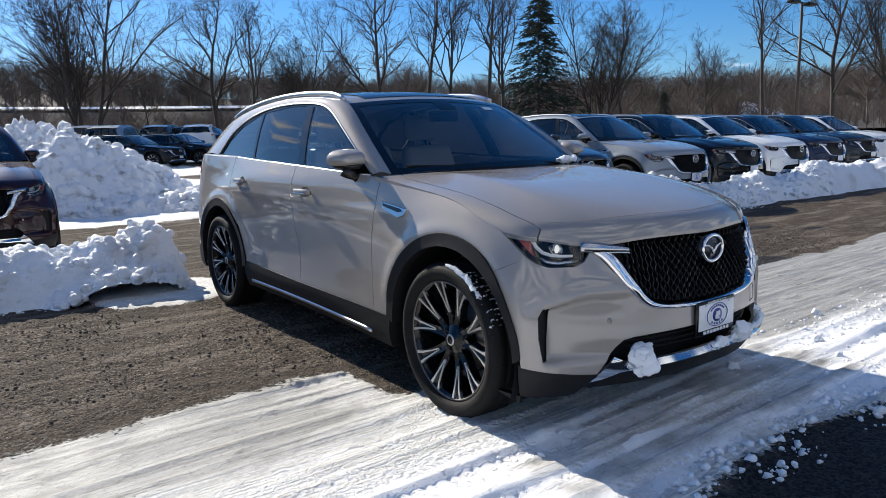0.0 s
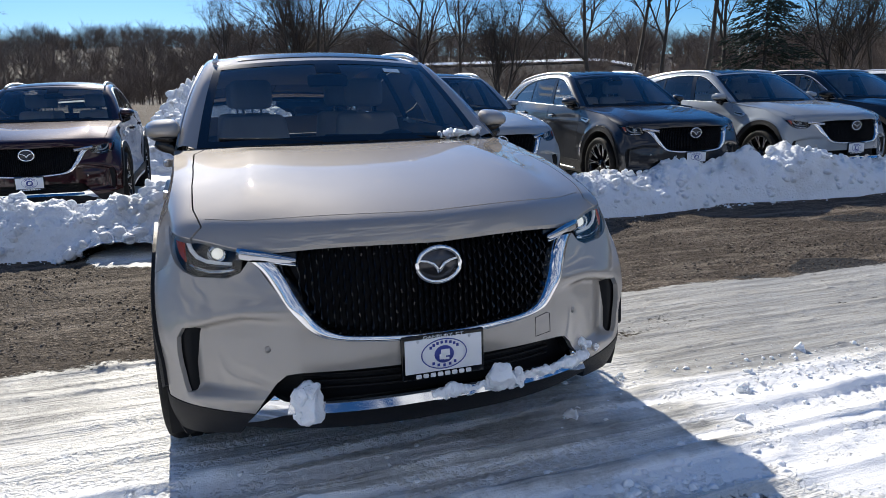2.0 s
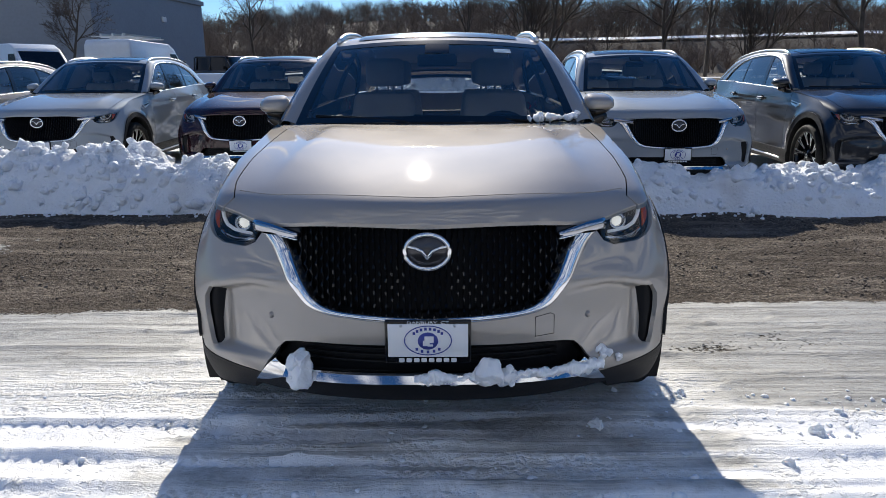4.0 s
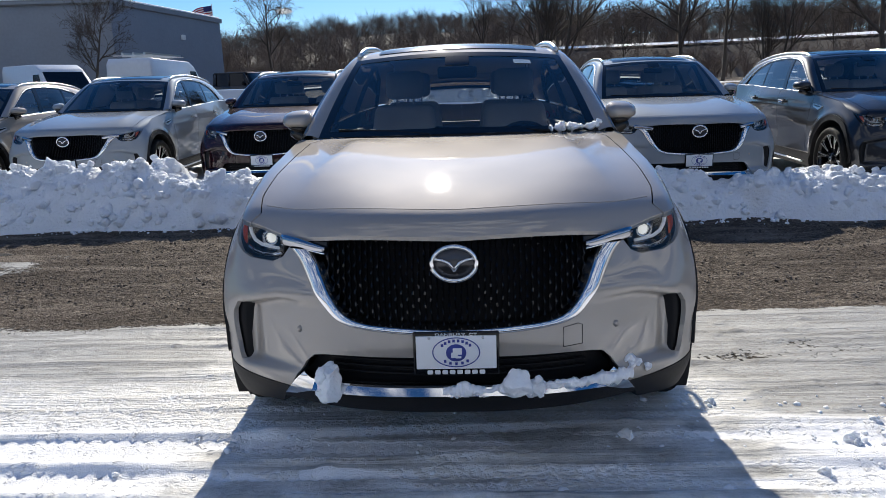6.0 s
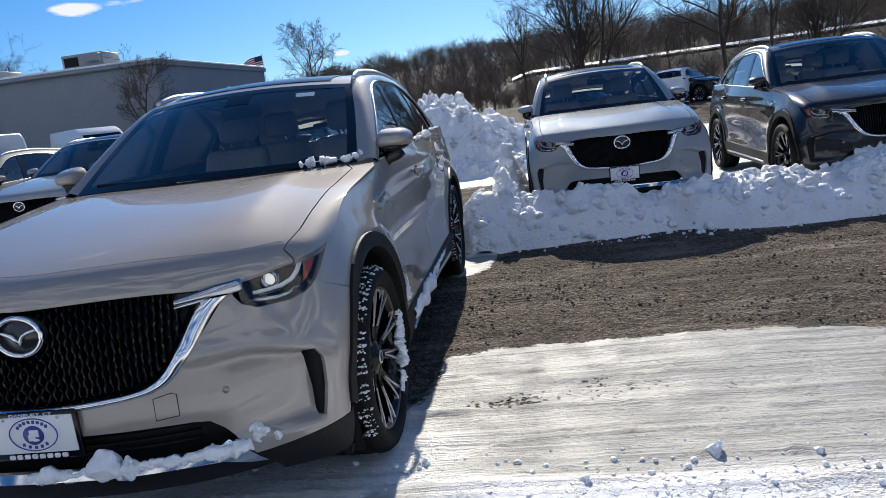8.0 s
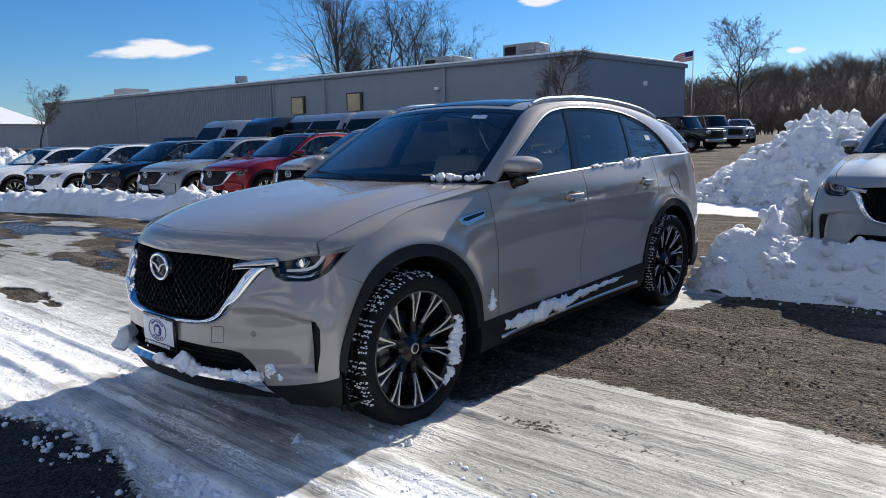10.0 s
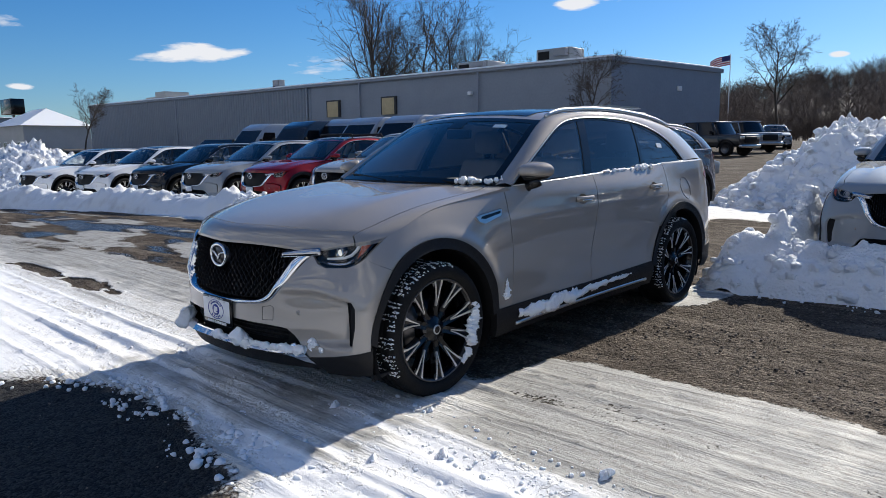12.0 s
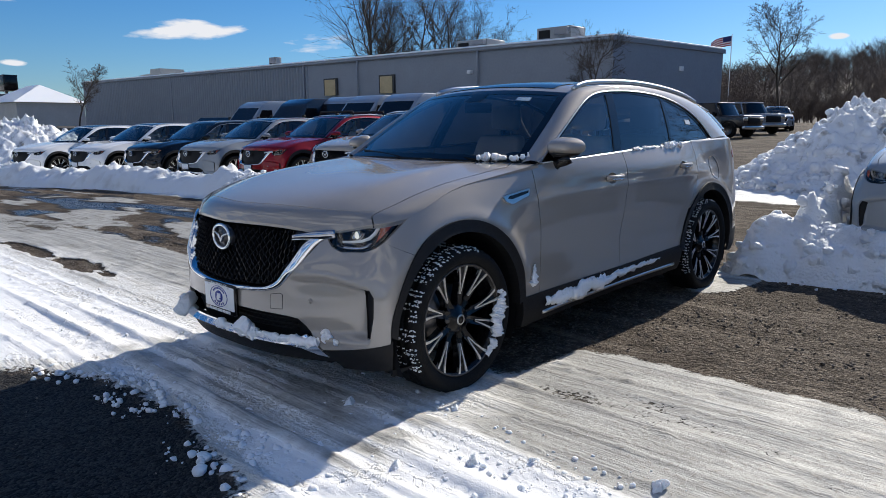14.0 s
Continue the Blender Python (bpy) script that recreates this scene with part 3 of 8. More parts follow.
def shell(u, z, out=0.0):
    """The lower skin: arc length round the outline and height to a place."""
    u, z = np.asarray(u, float), np.asarray(z, float)
    p, q = PLAN_AT(u), PLAN_AT(u + 0.002)
    t = q - p
    t /= np.linalg.norm(t, axis=-1, keepdims=True)
    rows = INSET_AT(u)
    i = np.clip(np.searchsorted(ZL, z) - 1, 0, len(ZL) - 2)
    zl = np.asarray(ZL)

    def row(k):
        return np.take_along_axis(rows, np.clip(k, 0, len(ZL) - 1)[..., None], -1)[..., 0]

    f = np.clip((z - zl[i]) / (zl[i + 1] - zl[i]), 0, 1)
    a, b, c, e = row(i - 1), row(i), row(i + 1), row(i + 2)
    d = 0.5 * (2 * b + (c - a) * f + (2 * a - 5 * b + 4 * c - e) * f * f + (3 * b - a - 3 * c + e) * f**3)
    # the scoop in the bumper that deepens towards the slot at the corner
    x = p[..., 0]
    shelf = 0.672 - 0.045 * step(0.66, 0.90, x)
    scoop = np.clip((x - 0.48) / 0.35, 0, 1) ** 1.25 * step(0.872, 0.850, x) * step(shelf + 0.008, shelf - 0.014, z) * step(0.382, 0.412, z)
    d = d + 0.062 * scoop - 0.010 * step(0.3, 0.6, x) * step(0.95, 0.7, x) * np.exp(-(((z - shelf - 0.03) / 0.035) ** 2))
    # a soft crease along the doors
    y = p[..., 1]
    d = d - 0.006 * np.exp(-(((z - 0.95 - 0.02 * y) / 0.03) ** 2)) * step(0.3, 0.9, y) * step(3.6, 2.8, y)
    # flared lips round the wheels
    for cy in (0.0, 3.12):
        rr = np.hypot(y - cy, z - 0.39)
        d = d - 0.014 * np.exp(-(((rr - 0.555) / 0.045) ** 2)) * step(0.45, 0.6, z) * step(1.05, 0.85, z)
    d = d - out
    return np.stack([p[..., 0] - t[..., 1] * d, p[..., 1] + t[..., 0] * d, z + 0 * d], -1)


_us = np.linspace(0, U_END, 3000)
U_SIDE = float(_us[np.argmax(PLAN_AT(_us)[:, 0] > 0.96)])


def u_of_x(x, z):
    """Where the front of the skin has this x."""
    us = _us[_us < U_SIDE + 0.25]
    return float(np.interp(x, shell(us, np.full(us.shape, z))[:, 0], us))


def u_of_y(y, z):
    us = _us[_us > 0.75]
    return float(np.interp(y, shell(us, np.full(us.shape, z))[:, 1], us))


def u_of_plan(x):
    """Where the outline itself has this x, on the nose."""
    us = _us[_us < U_SIDE + 0.1]
    return float(np.interp(x, PLAN_AT(us)[:, 0], us))


def front(points):
    """An outline given as x and z on the nose, in arc length and height."""
    return [(u_of_x(x, z), z) for x, z in points]


def side(points):
    return [(u_of_y(y, z), z) for y, z in points]


U_TIP, U_PILLAR = u_of_y(-0.325, 0.957), u_of_y(0.75, 1.165)
TOP = Spline([0, u_of_x(0.44, 0.915), u_of_x(0.62, 0.90), u_of_x(0.80, 0.935), U_TIP] + [u_of_y(y, z) for y, z in ((-0.07, 1.045), (0.3, 1.112), (0.75, 1.165), (1.3, 1.19), (1.84, 1.212), (2.6, 1.24), (3.46, 1.262), (3.9, 1.27))] + [U_END],
             [0.918, 0.914, 0.900, 0.932, 0.957, 1.045, 1.112, 1.165, 1.19, 1.212, 1.24, 1.262, 1.27, 1.25])


# hood and fender tops: s from the middle to the shoulder, r from the nose back to the windscreen
NOSE = curve_of([(-0.800, 0.918), (-0.785, 0.955), (-0.755, 0.985), (-0.70, 1.008), (-0.5, 1.052), (-0.2, 1.104), (0.2, 1.150), (0.57, 1.176)])
COWL = curve_of([(0, 0.57, 1.176), (0.4, 0.615, 1.175), (0.72, 0.71, 1.172), (0.885, 0.75, 1.165)])


def hood(s, r, out=0.0):
    s, r = np.asarray(s, float), np.asarray(r, float)
    uf, ue = s * U_TIP, U_TIP + r * (U_PILLAR - U_TIP)
    f, e, k, c = shell(uf, TOP(uf)), shell(ue, TOP(ue)), COWL(s), NOSE(r)
    c0, c1 = np.array([0, -0.800]), np.array([0, 0.57])
    f1, e1 = shell(np.array(U_TIP), np.array(0.957)), shell(np.array(U_PILLAR), np.array(1.165))
    cx = np.stack([0 * r, c[..., 0]], -1)
    S, R = s[..., None], r[..., None]
    xy = (1 - R) * f[..., :2] + R * k[..., :2] + (1 - S) * cx + S * e[..., :2]
    xy = xy - ((1 - R) * (1 - S) * c0 + (1 - R) * S * f1[:2] + R * (1 - S) * c1 + R * S * e1[:2])
    w = s**3.2
    z = c[..., 1] + (e[..., 2] - c[..., 1]) * w
    z = z + (1 - r) ** 8 * (f[..., 2] - (0.918 + (0.957 - 0.918) * w)) + r**8 * (k[..., 2] - (1.176 + (1.165 - 1.176) * w))
    crease = np.where(s < 0.58, np.exp(-(((s - 0.58) / 0.24) ** 2)), np.exp(-np.abs(s - 0.58) / 0.085))
    z = z + 0.017 * crease * step(0.08, 0.35, r) * step(1.0, 0.80, r)
    return np.concatenate([xy, (z + out)[..., None]], -1)


def glass_side(y, z, out=0.0):
    """The leaning plane of the side windows."""
    y, z = np.asarray(y, float), np.asarray(z, float)
    h = z - 1.17
    x = 0.884 - 0.27 * h - 0.30 * h * h - 0.055 * step(2.3, 3.7, y) - 0.012 * step(1.3, 0.7, y) + out
    return np.stack([x, y, z], -1)


# ---------------------------------------------------------------- cutting panels out of the surfaces
def in_poly(px, py, poly):
    inside = np.zeros(px.shape, bool)
    n = len(poly)
    for i in range(n):
        (x1, y1), (x2, y2) = poly[i], poly[(i + 1) % n]
        cross = (y1 > py) != (y2 > py)
        inside ^= cross & (px < (x2 - x1) * (py - y1) / ((y2 - y1) or 1e-12) + x1)
    return inside


def cut_grid(outline, holes=(), cell=0.02):
    """A flat sheet with the given outline and holes, in small cells."""
    pts = np.asarray(outline)
    lo, hi = pts.min(0) - 1e-4, pts.max(0) + 1e-4
    nu, nv = max(2, int((hi[0] - lo[0]) / cell) + 2), max(2, int((hi[1] - lo[1]) / cell) + 2)
    us, vs = np.linspace(lo[0], hi[0], nu), np.linspace(lo[1], hi[1], nv)
    bm = bmesh.new()
    vv = [[bm.verts.new((a, b, 0)) for b in vs] for a in us]
    for i in range(nu - 1):
        for j in range(nv - 1):
            bm.faces.new((vv[i][j], vv[i + 1][j], vv[i + 1][j + 1], vv[i][j + 1]))
    du, dv = us[1] - us[0], vs[1] - vs[0]
    for poly in (outline, *holes):
        for k in range(len(poly)):
            (x1, y1), (x2, y2) = poly[k], poly[(k + 1) % len(poly)]
            if abs(x1 - x2) + abs(y1 - y2) < 1e-6:
                continue
            a0, a1, b0, b1 = min(x1, x2) - du, max(x1, x2) + du, min(y1, y2) - dv, max(y1, y2) + dv
            geom = [f for f in bm.faces if a0 <= (c := f.calc_center_median()).x <= a1 and b0 <= c.y <= b1]
            if not geom:
                continue
            edges = {e for f in geom for e in f.edges}
            verts = {v for f in geom for v in f.verts}
            bmesh.ops.bisect_plane(bm, geom=[*verts, *edges, *geom], dist=1e-6, plane_co=(x1, y1, 0), plane_no=(y2 - y1, x1 - x2, 0))
    faces = list(bm.faces)
    c = np.array([f.calc_center_median()[:2] for f in faces])
    keep = in_poly(c[:, 0], c[:, 1], outline)
    for h in holes:
        keep &= ~in_poly(c[:, 0], c[:, 1], h)
    bmesh.ops.delete(bm, geom=[f for f, k in zip(faces, keep) if not k], context="FACES")
    bmesh.ops.remove_doubles(bm, verts=bm.verts, dist=1e-5)
    return bm


def lift(bm, surface, depth=0.018, mirror=0, raised=0.0):
    """Lays a flat sheet on a surface and turns its rims inwards. mirror: 0 as it is, -1 on the other side, 2 both halves in one mesh."""
    co = np.array([v.co[:2] for v in bm.verts])
    top, low = surface(co[:, 0], co[:, 1], raised), surface(co[:, 0], co[:, 1], raised - depth)
    if mirror == 2:
        top[co[:, 0] < 1e-5, 0] = 0.0
        low[co[:, 0] < 1e-5, 0] = 0.0
    under = bm.verts.layers.float_vector.new("under")
    for v, p, q in zip(bm.verts, top, low):
        v.co, v[under] = p, q
    if mirror == 2:
        geom = bmesh.ops.duplicate(bm, geom=[*bm.verts, *bm.edges, *bm.faces])["geom"]
        for g in geom:
            if isinstance(g, bmesh.types.BMVert):
                g.co.x *= -1
                g[under] = (-g[under][0], g[under][1], g[under][2])
        bmesh.ops.reverse_faces(bm, faces=[g for g in geom if isinstance(g, bmesh.types.BMFace)])
        bmesh.ops.remove_doubles(bm, verts=[v for v in bm.verts if abs(v.co.x) < 2e-4], dist=1e-4)
    if depth:
        for e in [e for e in bm.edges if len(e.link_faces) == 1]:
            if mirror == 2 and all(abs(v.co.x) < 2e-4 for v in e.verts):
                continue
            lp = e.link_loops[0]
            a, b = lp.vert, lp.link_loop_next.vert
            q = [bm.verts.new(a.co), bm.verts.new(b.co), bm.verts.new(b[under]), bm.verts.new(a[under])]
            bm.faces.new((q[1], q[0], q[3], q[2]))
    bm.verts.layers.float_vector.remove(under)
    if mirror == -1:
        for v in bm.verts:
            v.co.x *= -1
        bmesh.ops.reverse_faces(bm, faces=bm.faces)
    return bm


def sweep(points, radius, sides=8, closed=False, flat=1.0, taper=None, caps=True):
    """A tube along points; flat squeezes it sideways."""
    bm = bmesh.new()
    p = [Vector(q) for q in points]
    n, rings = len(p), []
    up = Vector((0, 0, 1))
    for i in range(n):
        d = (p[(i + 1) % n] - p[i - 1]) if closed or 0 < i < n - 1 else (p[1] - p[0] if i == 0 else p[-1] - p[-2])
        d = d.normalized() if d.length > 1e-9 else Vector((0, 1, 0))
        ref = up if abs(d.z) < 0.95 else Vector((0, 1, 0))
        a = d.cross(ref).normalized()
        b = a.cross(d).normalized()
        r = radius * (taper(i / max(1, n - 1)) if taper else 1.0)
        rings.append([bm.verts.new(p[i] + a * (math.cos(2 * math.pi * k / sides) * r * flat) + b * (math.sin(2 * math.pi * k / sides) * r)) for k in range(sides)])
    for i in range(n if closed else n - 1):
        A, B = rings[i], rings[(i + 1) % n]
        for k in range(sides):
            bm.faces.new((A[k], B[k], B[(k + 1) % sides], A[(k + 1) % sides]))
    if not closed and caps:
        bm.faces.new(rings[0])
        bm.faces.new(rings[-1][::-1])
    bmesh.ops.recalc_face_normals(bm, faces=bm.faces)
    return bm


def join(*bms):
    """One bmesh out of several."""
    out = bms[0]
    for b in bms[1:]:
        me = bpy.data.meshes.new("tmp")
        b.to_mesh(me)
        b.free()
        out.from_mesh(me)
        bpy.data.meshes.remove(me)
    return out


def box(x0, x1, y0, y1, z0, z1, bevel=0.0, segments=2):
    bm = bmesh.new()
    bmesh.ops.create_cube(bm, size=1.0)
    for v in bm.verts:
        v.co = ((x0 + x1) / 2 + v.co.x * (x1 - x0), (y0 + y1) / 2 + v.co.y * (y1 - y0), (z0 + z1) / 2 + v.co.z * (z1 - z0))
    if bevel:
        bmesh.ops.bevel(bm, geom=list(bm.edges), offset=bevel, segments=segments, profile=0.5, affect="EDGES")
    return bm


def lathe(profile, n=48, axis="x", centre=(0, 0, 0)):
    """Turns (radius, along) pairs round an axis."""
    bm = bmesh.new()
    rings = []
    for k in range(n):
        a = 2 * math.pi * k / n
        ring = []
        for r, t in profile:
            v = (t, r * math.cos(a), r * math.sin(a)) if axis == "x" else ((r * math.cos(a), t, r * math.sin(a)) if axis == "y" else (r * math.cos(a), r * math.sin(a), t))
            ring.append(bm.verts.new(Vector(v) + Vector(centre)))
        rings.append(ring)
    for k in range(n):
        A, B = rings[k], rings[(k + 1) % n]
        for i in range(len(profile) - 1):
            bm.faces.new((A[i], A[i + 1], B[i + 1], B[i]))
    bmesh.ops.remove_doubles(bm, verts=bm.verts, dist=1e-5)
    bmesh.ops.recalc_face_normals(bm, faces=bm.faces)
    return bm


def grid_patch(fn, nu, nv):
    """A sheet from a function of two numbers from 0 to 1."""
    bm = bmesh.new()
    vv = [[bm.verts.new(fn(i / (nu - 1), j / (nv - 1))) for j in range(nv)] for i in range(nu)]
    for i in range(nu - 1):
        for j in range(nv - 1):
            bm.faces.new((vv[i][j], vv[i + 1][j], vv[i + 1][j + 1], vv[i][j + 1]))
    return bm


def flipped(bm):
    for v in bm.verts:
        v.co.x *= -1
    bmesh.ops.reverse_faces(bm, faces=bm.faces)
    return bm


def thing(name, label, category, group=""):
    return tagged(new(name), label, category, group)


# ---------------------------------------------------------------- vehicle materials
def paint(name, color, metal=0.55, rough=0.34, flake=True, ior=1.45, spec=0.0):
    m = mat(name, color, rough, metal, coat=1.0, spec=spec)
    m.node_tree.nodes["Principled BSDF"].inputs["Coat IOR"].default_value = ior
    n, l = m.node_tree.nodes, m.node_tree.links
    p = n["Principled BSDF"]
    # thin road film: the lower skin is a little duller
    tc, no, mr = n.new("ShaderNodeTexCoord"), n.new("ShaderNodeTexNoise"), n.new("ShaderNodeMapRange")
    no.inputs["Scale"].default_value, no.inputs["Detail"].default_value = 3.0, 6
    mr.inputs["To Min"].default_value, mr.inputs["To Max"].default_value = rough - 0.05, rough + 0.08
    l.new(tc.outputs["Object"], no.inputs["Vector"])
    l.new(no.outputs["Fac"], mr.inputs["Value"])
    l.new(mr.outputs["Result"], p.inputs["Roughness"])
    if flake:
        fl, fb = n.new("ShaderNodeTexNoise"), n.new("ShaderNodeBump")
        fl.inputs["Scale"].default_value = 900.0
        fb.inputs["Strength"].default_value, fb.inputs["Distance"].default_value = 0.06, 0.002
        l.new(tc.outputs["Object"], fl.inputs["Vector"])
        l.new(fl.outputs["Fac"], fb.inputs["Height"])
        l.new(fb.outputs["Normal"], p.inputs["Normal"])
    return m


PAINT = paint("platinum_paint", (0.335, 0.306, 0.274), 0.34, 0.64, ior=1.75)
CLAD = mat("black_cladding", (0.008, 0.008, 0.009), 0.55, var=0.3, scale=20, bump=0.15, bump_scale=400, spec=0.28)
RUBBER = mat("tyre_rubber", (0.008, 0.008, 0.008), 0.72, var=0.45, scale=9, bump=0.3, bump_scale=150, spec=0.2)
CHROME = mat("chrome", (0.78, 0.79, 0.80), 0.09, 1.0)
SATIN = mat("satin_aluminium", (0.62, 0.62, 0.62), 0.28, 1.0)
MACHINED = mat("machined_alloy", (0.84, 0.84, 0.84), 0.34, 1.0, var=0.08, scale=30)
GLOSSBLACK = mat("gloss_black", (0.005, 0.005, 0.006), 0.14, spec=0.4)
DARK = mat("dark_plastic", (0.006, 0.006, 0.007), 0.6, spec=0.25)
TRIM = mat("interior_trim", (0.03, 0.029, 0.028), 0.7, var=0.2, scale=12)
LEATHER = mat("light_leather", (0.50, 0.47, 0.43), 0.55, var=0.12, scale=10, bump=0.1, bump_scale=220)
AMBER = mat("amber_reflector", (0.55, 0.08, 0.02), 0.15, coat=1.0)
TAIL = mat("red_lens", (0.42, 0.01, 0.012), 0.12, coat=1.0)
WHITE = mat("white_plastic", (0.80, 0.81, 0.82), 0.35)
NAVY = mat("navy_print", (0.03, 0.05, 0.28), 0.4)


def glass_material(name, tint, alpha_mix, rough=0.0):
    """Thin pane: lets light straight through, tinted, and mirrors at a glance."""
    m = bpy.data.materials.new(name)
    m.use_nodes = True
    n, l = m.node_tree.nodes, m.node_tree.links
    n.clear()
    o, tr, gl, mix, fr = (n.new("ShaderNode" + k) for k in ("OutputMaterial", "BsdfTransparent", "BsdfGlossy", "MixShader", "Fresnel"))
    tr.inputs["Color"].default_value = (*tint, 1)
    gl.inputs["Roughness"].default_value = rough
    fr.inputs["IOR"].default_value = 1.52
    sc = n.new("ShaderNodeMath")
    sc.operation = "MULTIPLY"
    sc.inputs[1].default_value = alpha_mix
    sc.use_clamp = True
    l.new(fr.outputs["Fac"], sc.inputs[0])
    l.new(sc.outputs["Value"], mix.inputs["Fac"])
    l.new(tr.outputs["BSDF"], mix.inputs[1])
    l.new(gl.outputs["BSDF"], mix.inputs[2])
    l.new(mix.outputs["Shader"], o.inputs["Surface"])
    return m


GLASS = glass_material("windscreen_glass", (0.74, 0.78, 0.78), 1.6)
GLASS_REAR = glass_material("rear_glass", (0.62, 0.65, 0.66), 1.2)
GLASS_DARK = glass_material("privacy_glass", (0.10, 0.108, 0.115), 1.4)
LENS = glass_material("lamp_lens", (0.85, 0.87, 0.88), 1.3)


def lamp_glow(name, color, strength):
    m = mat(name, color, 0.3)
    p = m.node_tree.nodes["Principled BSDF"]
    p.inputs["Emission Color"].default_value = (*color, 1)
    p.inputs["Emission Strength"].default_value = strength
    return m


DRL = lamp_glow("running_light", (1.0, 0.98, 0.90), 0.5)


# ---------------------------------------------------------------- the sport utility vehicle: parts
HUB_Z, WHEELBASE = 0.39, 3.12
ARCH = [(0.0, HUB_Z), (WHEELBASE, HUB_Z)]


def arc(cy, r, a0, a1, n=22):
    """Points on a circle round a hub, as y and z; 0 degrees points back."""
    return [(cy + r * math.cos(radians(a)), HUB_Z + r * math.sin(radians(a))) for a in np.linspace(a0, a1, n)]


def top_line(u0, u1, n=14, drop=0.0):
    return [(u, float(TOP(u)) - drop) for u in np.linspace(u0, u1, n)]


LAMP = front([(0.640, 0.893), (0.72, 0.910), (0.80, 0.928)]) + [(U_TIP - 0.004, 0.950)] + front([(0.876, 0.925), (0.868, 0.862), (0.842, 0.822), (0.80, 0.805), (0.70, 0.802), (0.655, 0.822)])
WING_OUT = [(0.625, 0.862), (0.597, 0.842), (0.545, 0.762), (0.490, 0.678), (0.437, 0.622), (0.36, 0.596), (0.25, 0.583), (0.12, 0.576), (0, 0.573)]
WING_IN = [(0.535, 0.862), (0.517, 0.840), (0.488, 0.780), (0.452, 0.712), (0.418, 0.663), (0.372, 0.632), (0.25, 0.612), (0.12, 0.604), (0, 0.601)]
GRILLE = [(0, 0.912), (0.40, 0.909), (0.470, 0.904), (0.478, 0.862), (0.513, 0.838), (0.484, 0.778), (0.448, 0.712), (0.414, 0.666), (0.368, 0.636), (0.25, 0.616), (0.12, 0.608), (0, 0.605)]
MOUTH = [(0, 0.492), (0.2, 0.491), (0.40, 0.488), (0.49, 0.484), (0.535, 0.474), (0.57, 0.440), (0.605, 0.392), (0.645, 0.330)]


IRON = mat("cast_iron", (0.14, 0.13, 0.125), 0.4, 0.9, var=0.3, scale=30)
HANDLES = {"front_door": (1.545, 1.043), "rear_door": (2.665, 1.076)}


def cup_outline(hy, hz):
    return [(u_of_y(hy, hz) + 0.058 * math.cos(t) - 0.015, hz + 0.036 * math.sin(t)) for t in np.linspace(0, 2 * math.pi, 20)[:-1]]


def cup_bowl(hy, hz):
    u0 = u_of_y(hy, hz) - 0.015
    return lambda u, z, out=0.0: shell(u, z, out - 0.034 * np.sqrt(np.clip(1 - ((u - u0) / 0.058) ** 2 - ((z - hz) / 0.036) ** 2, 0, 1)))


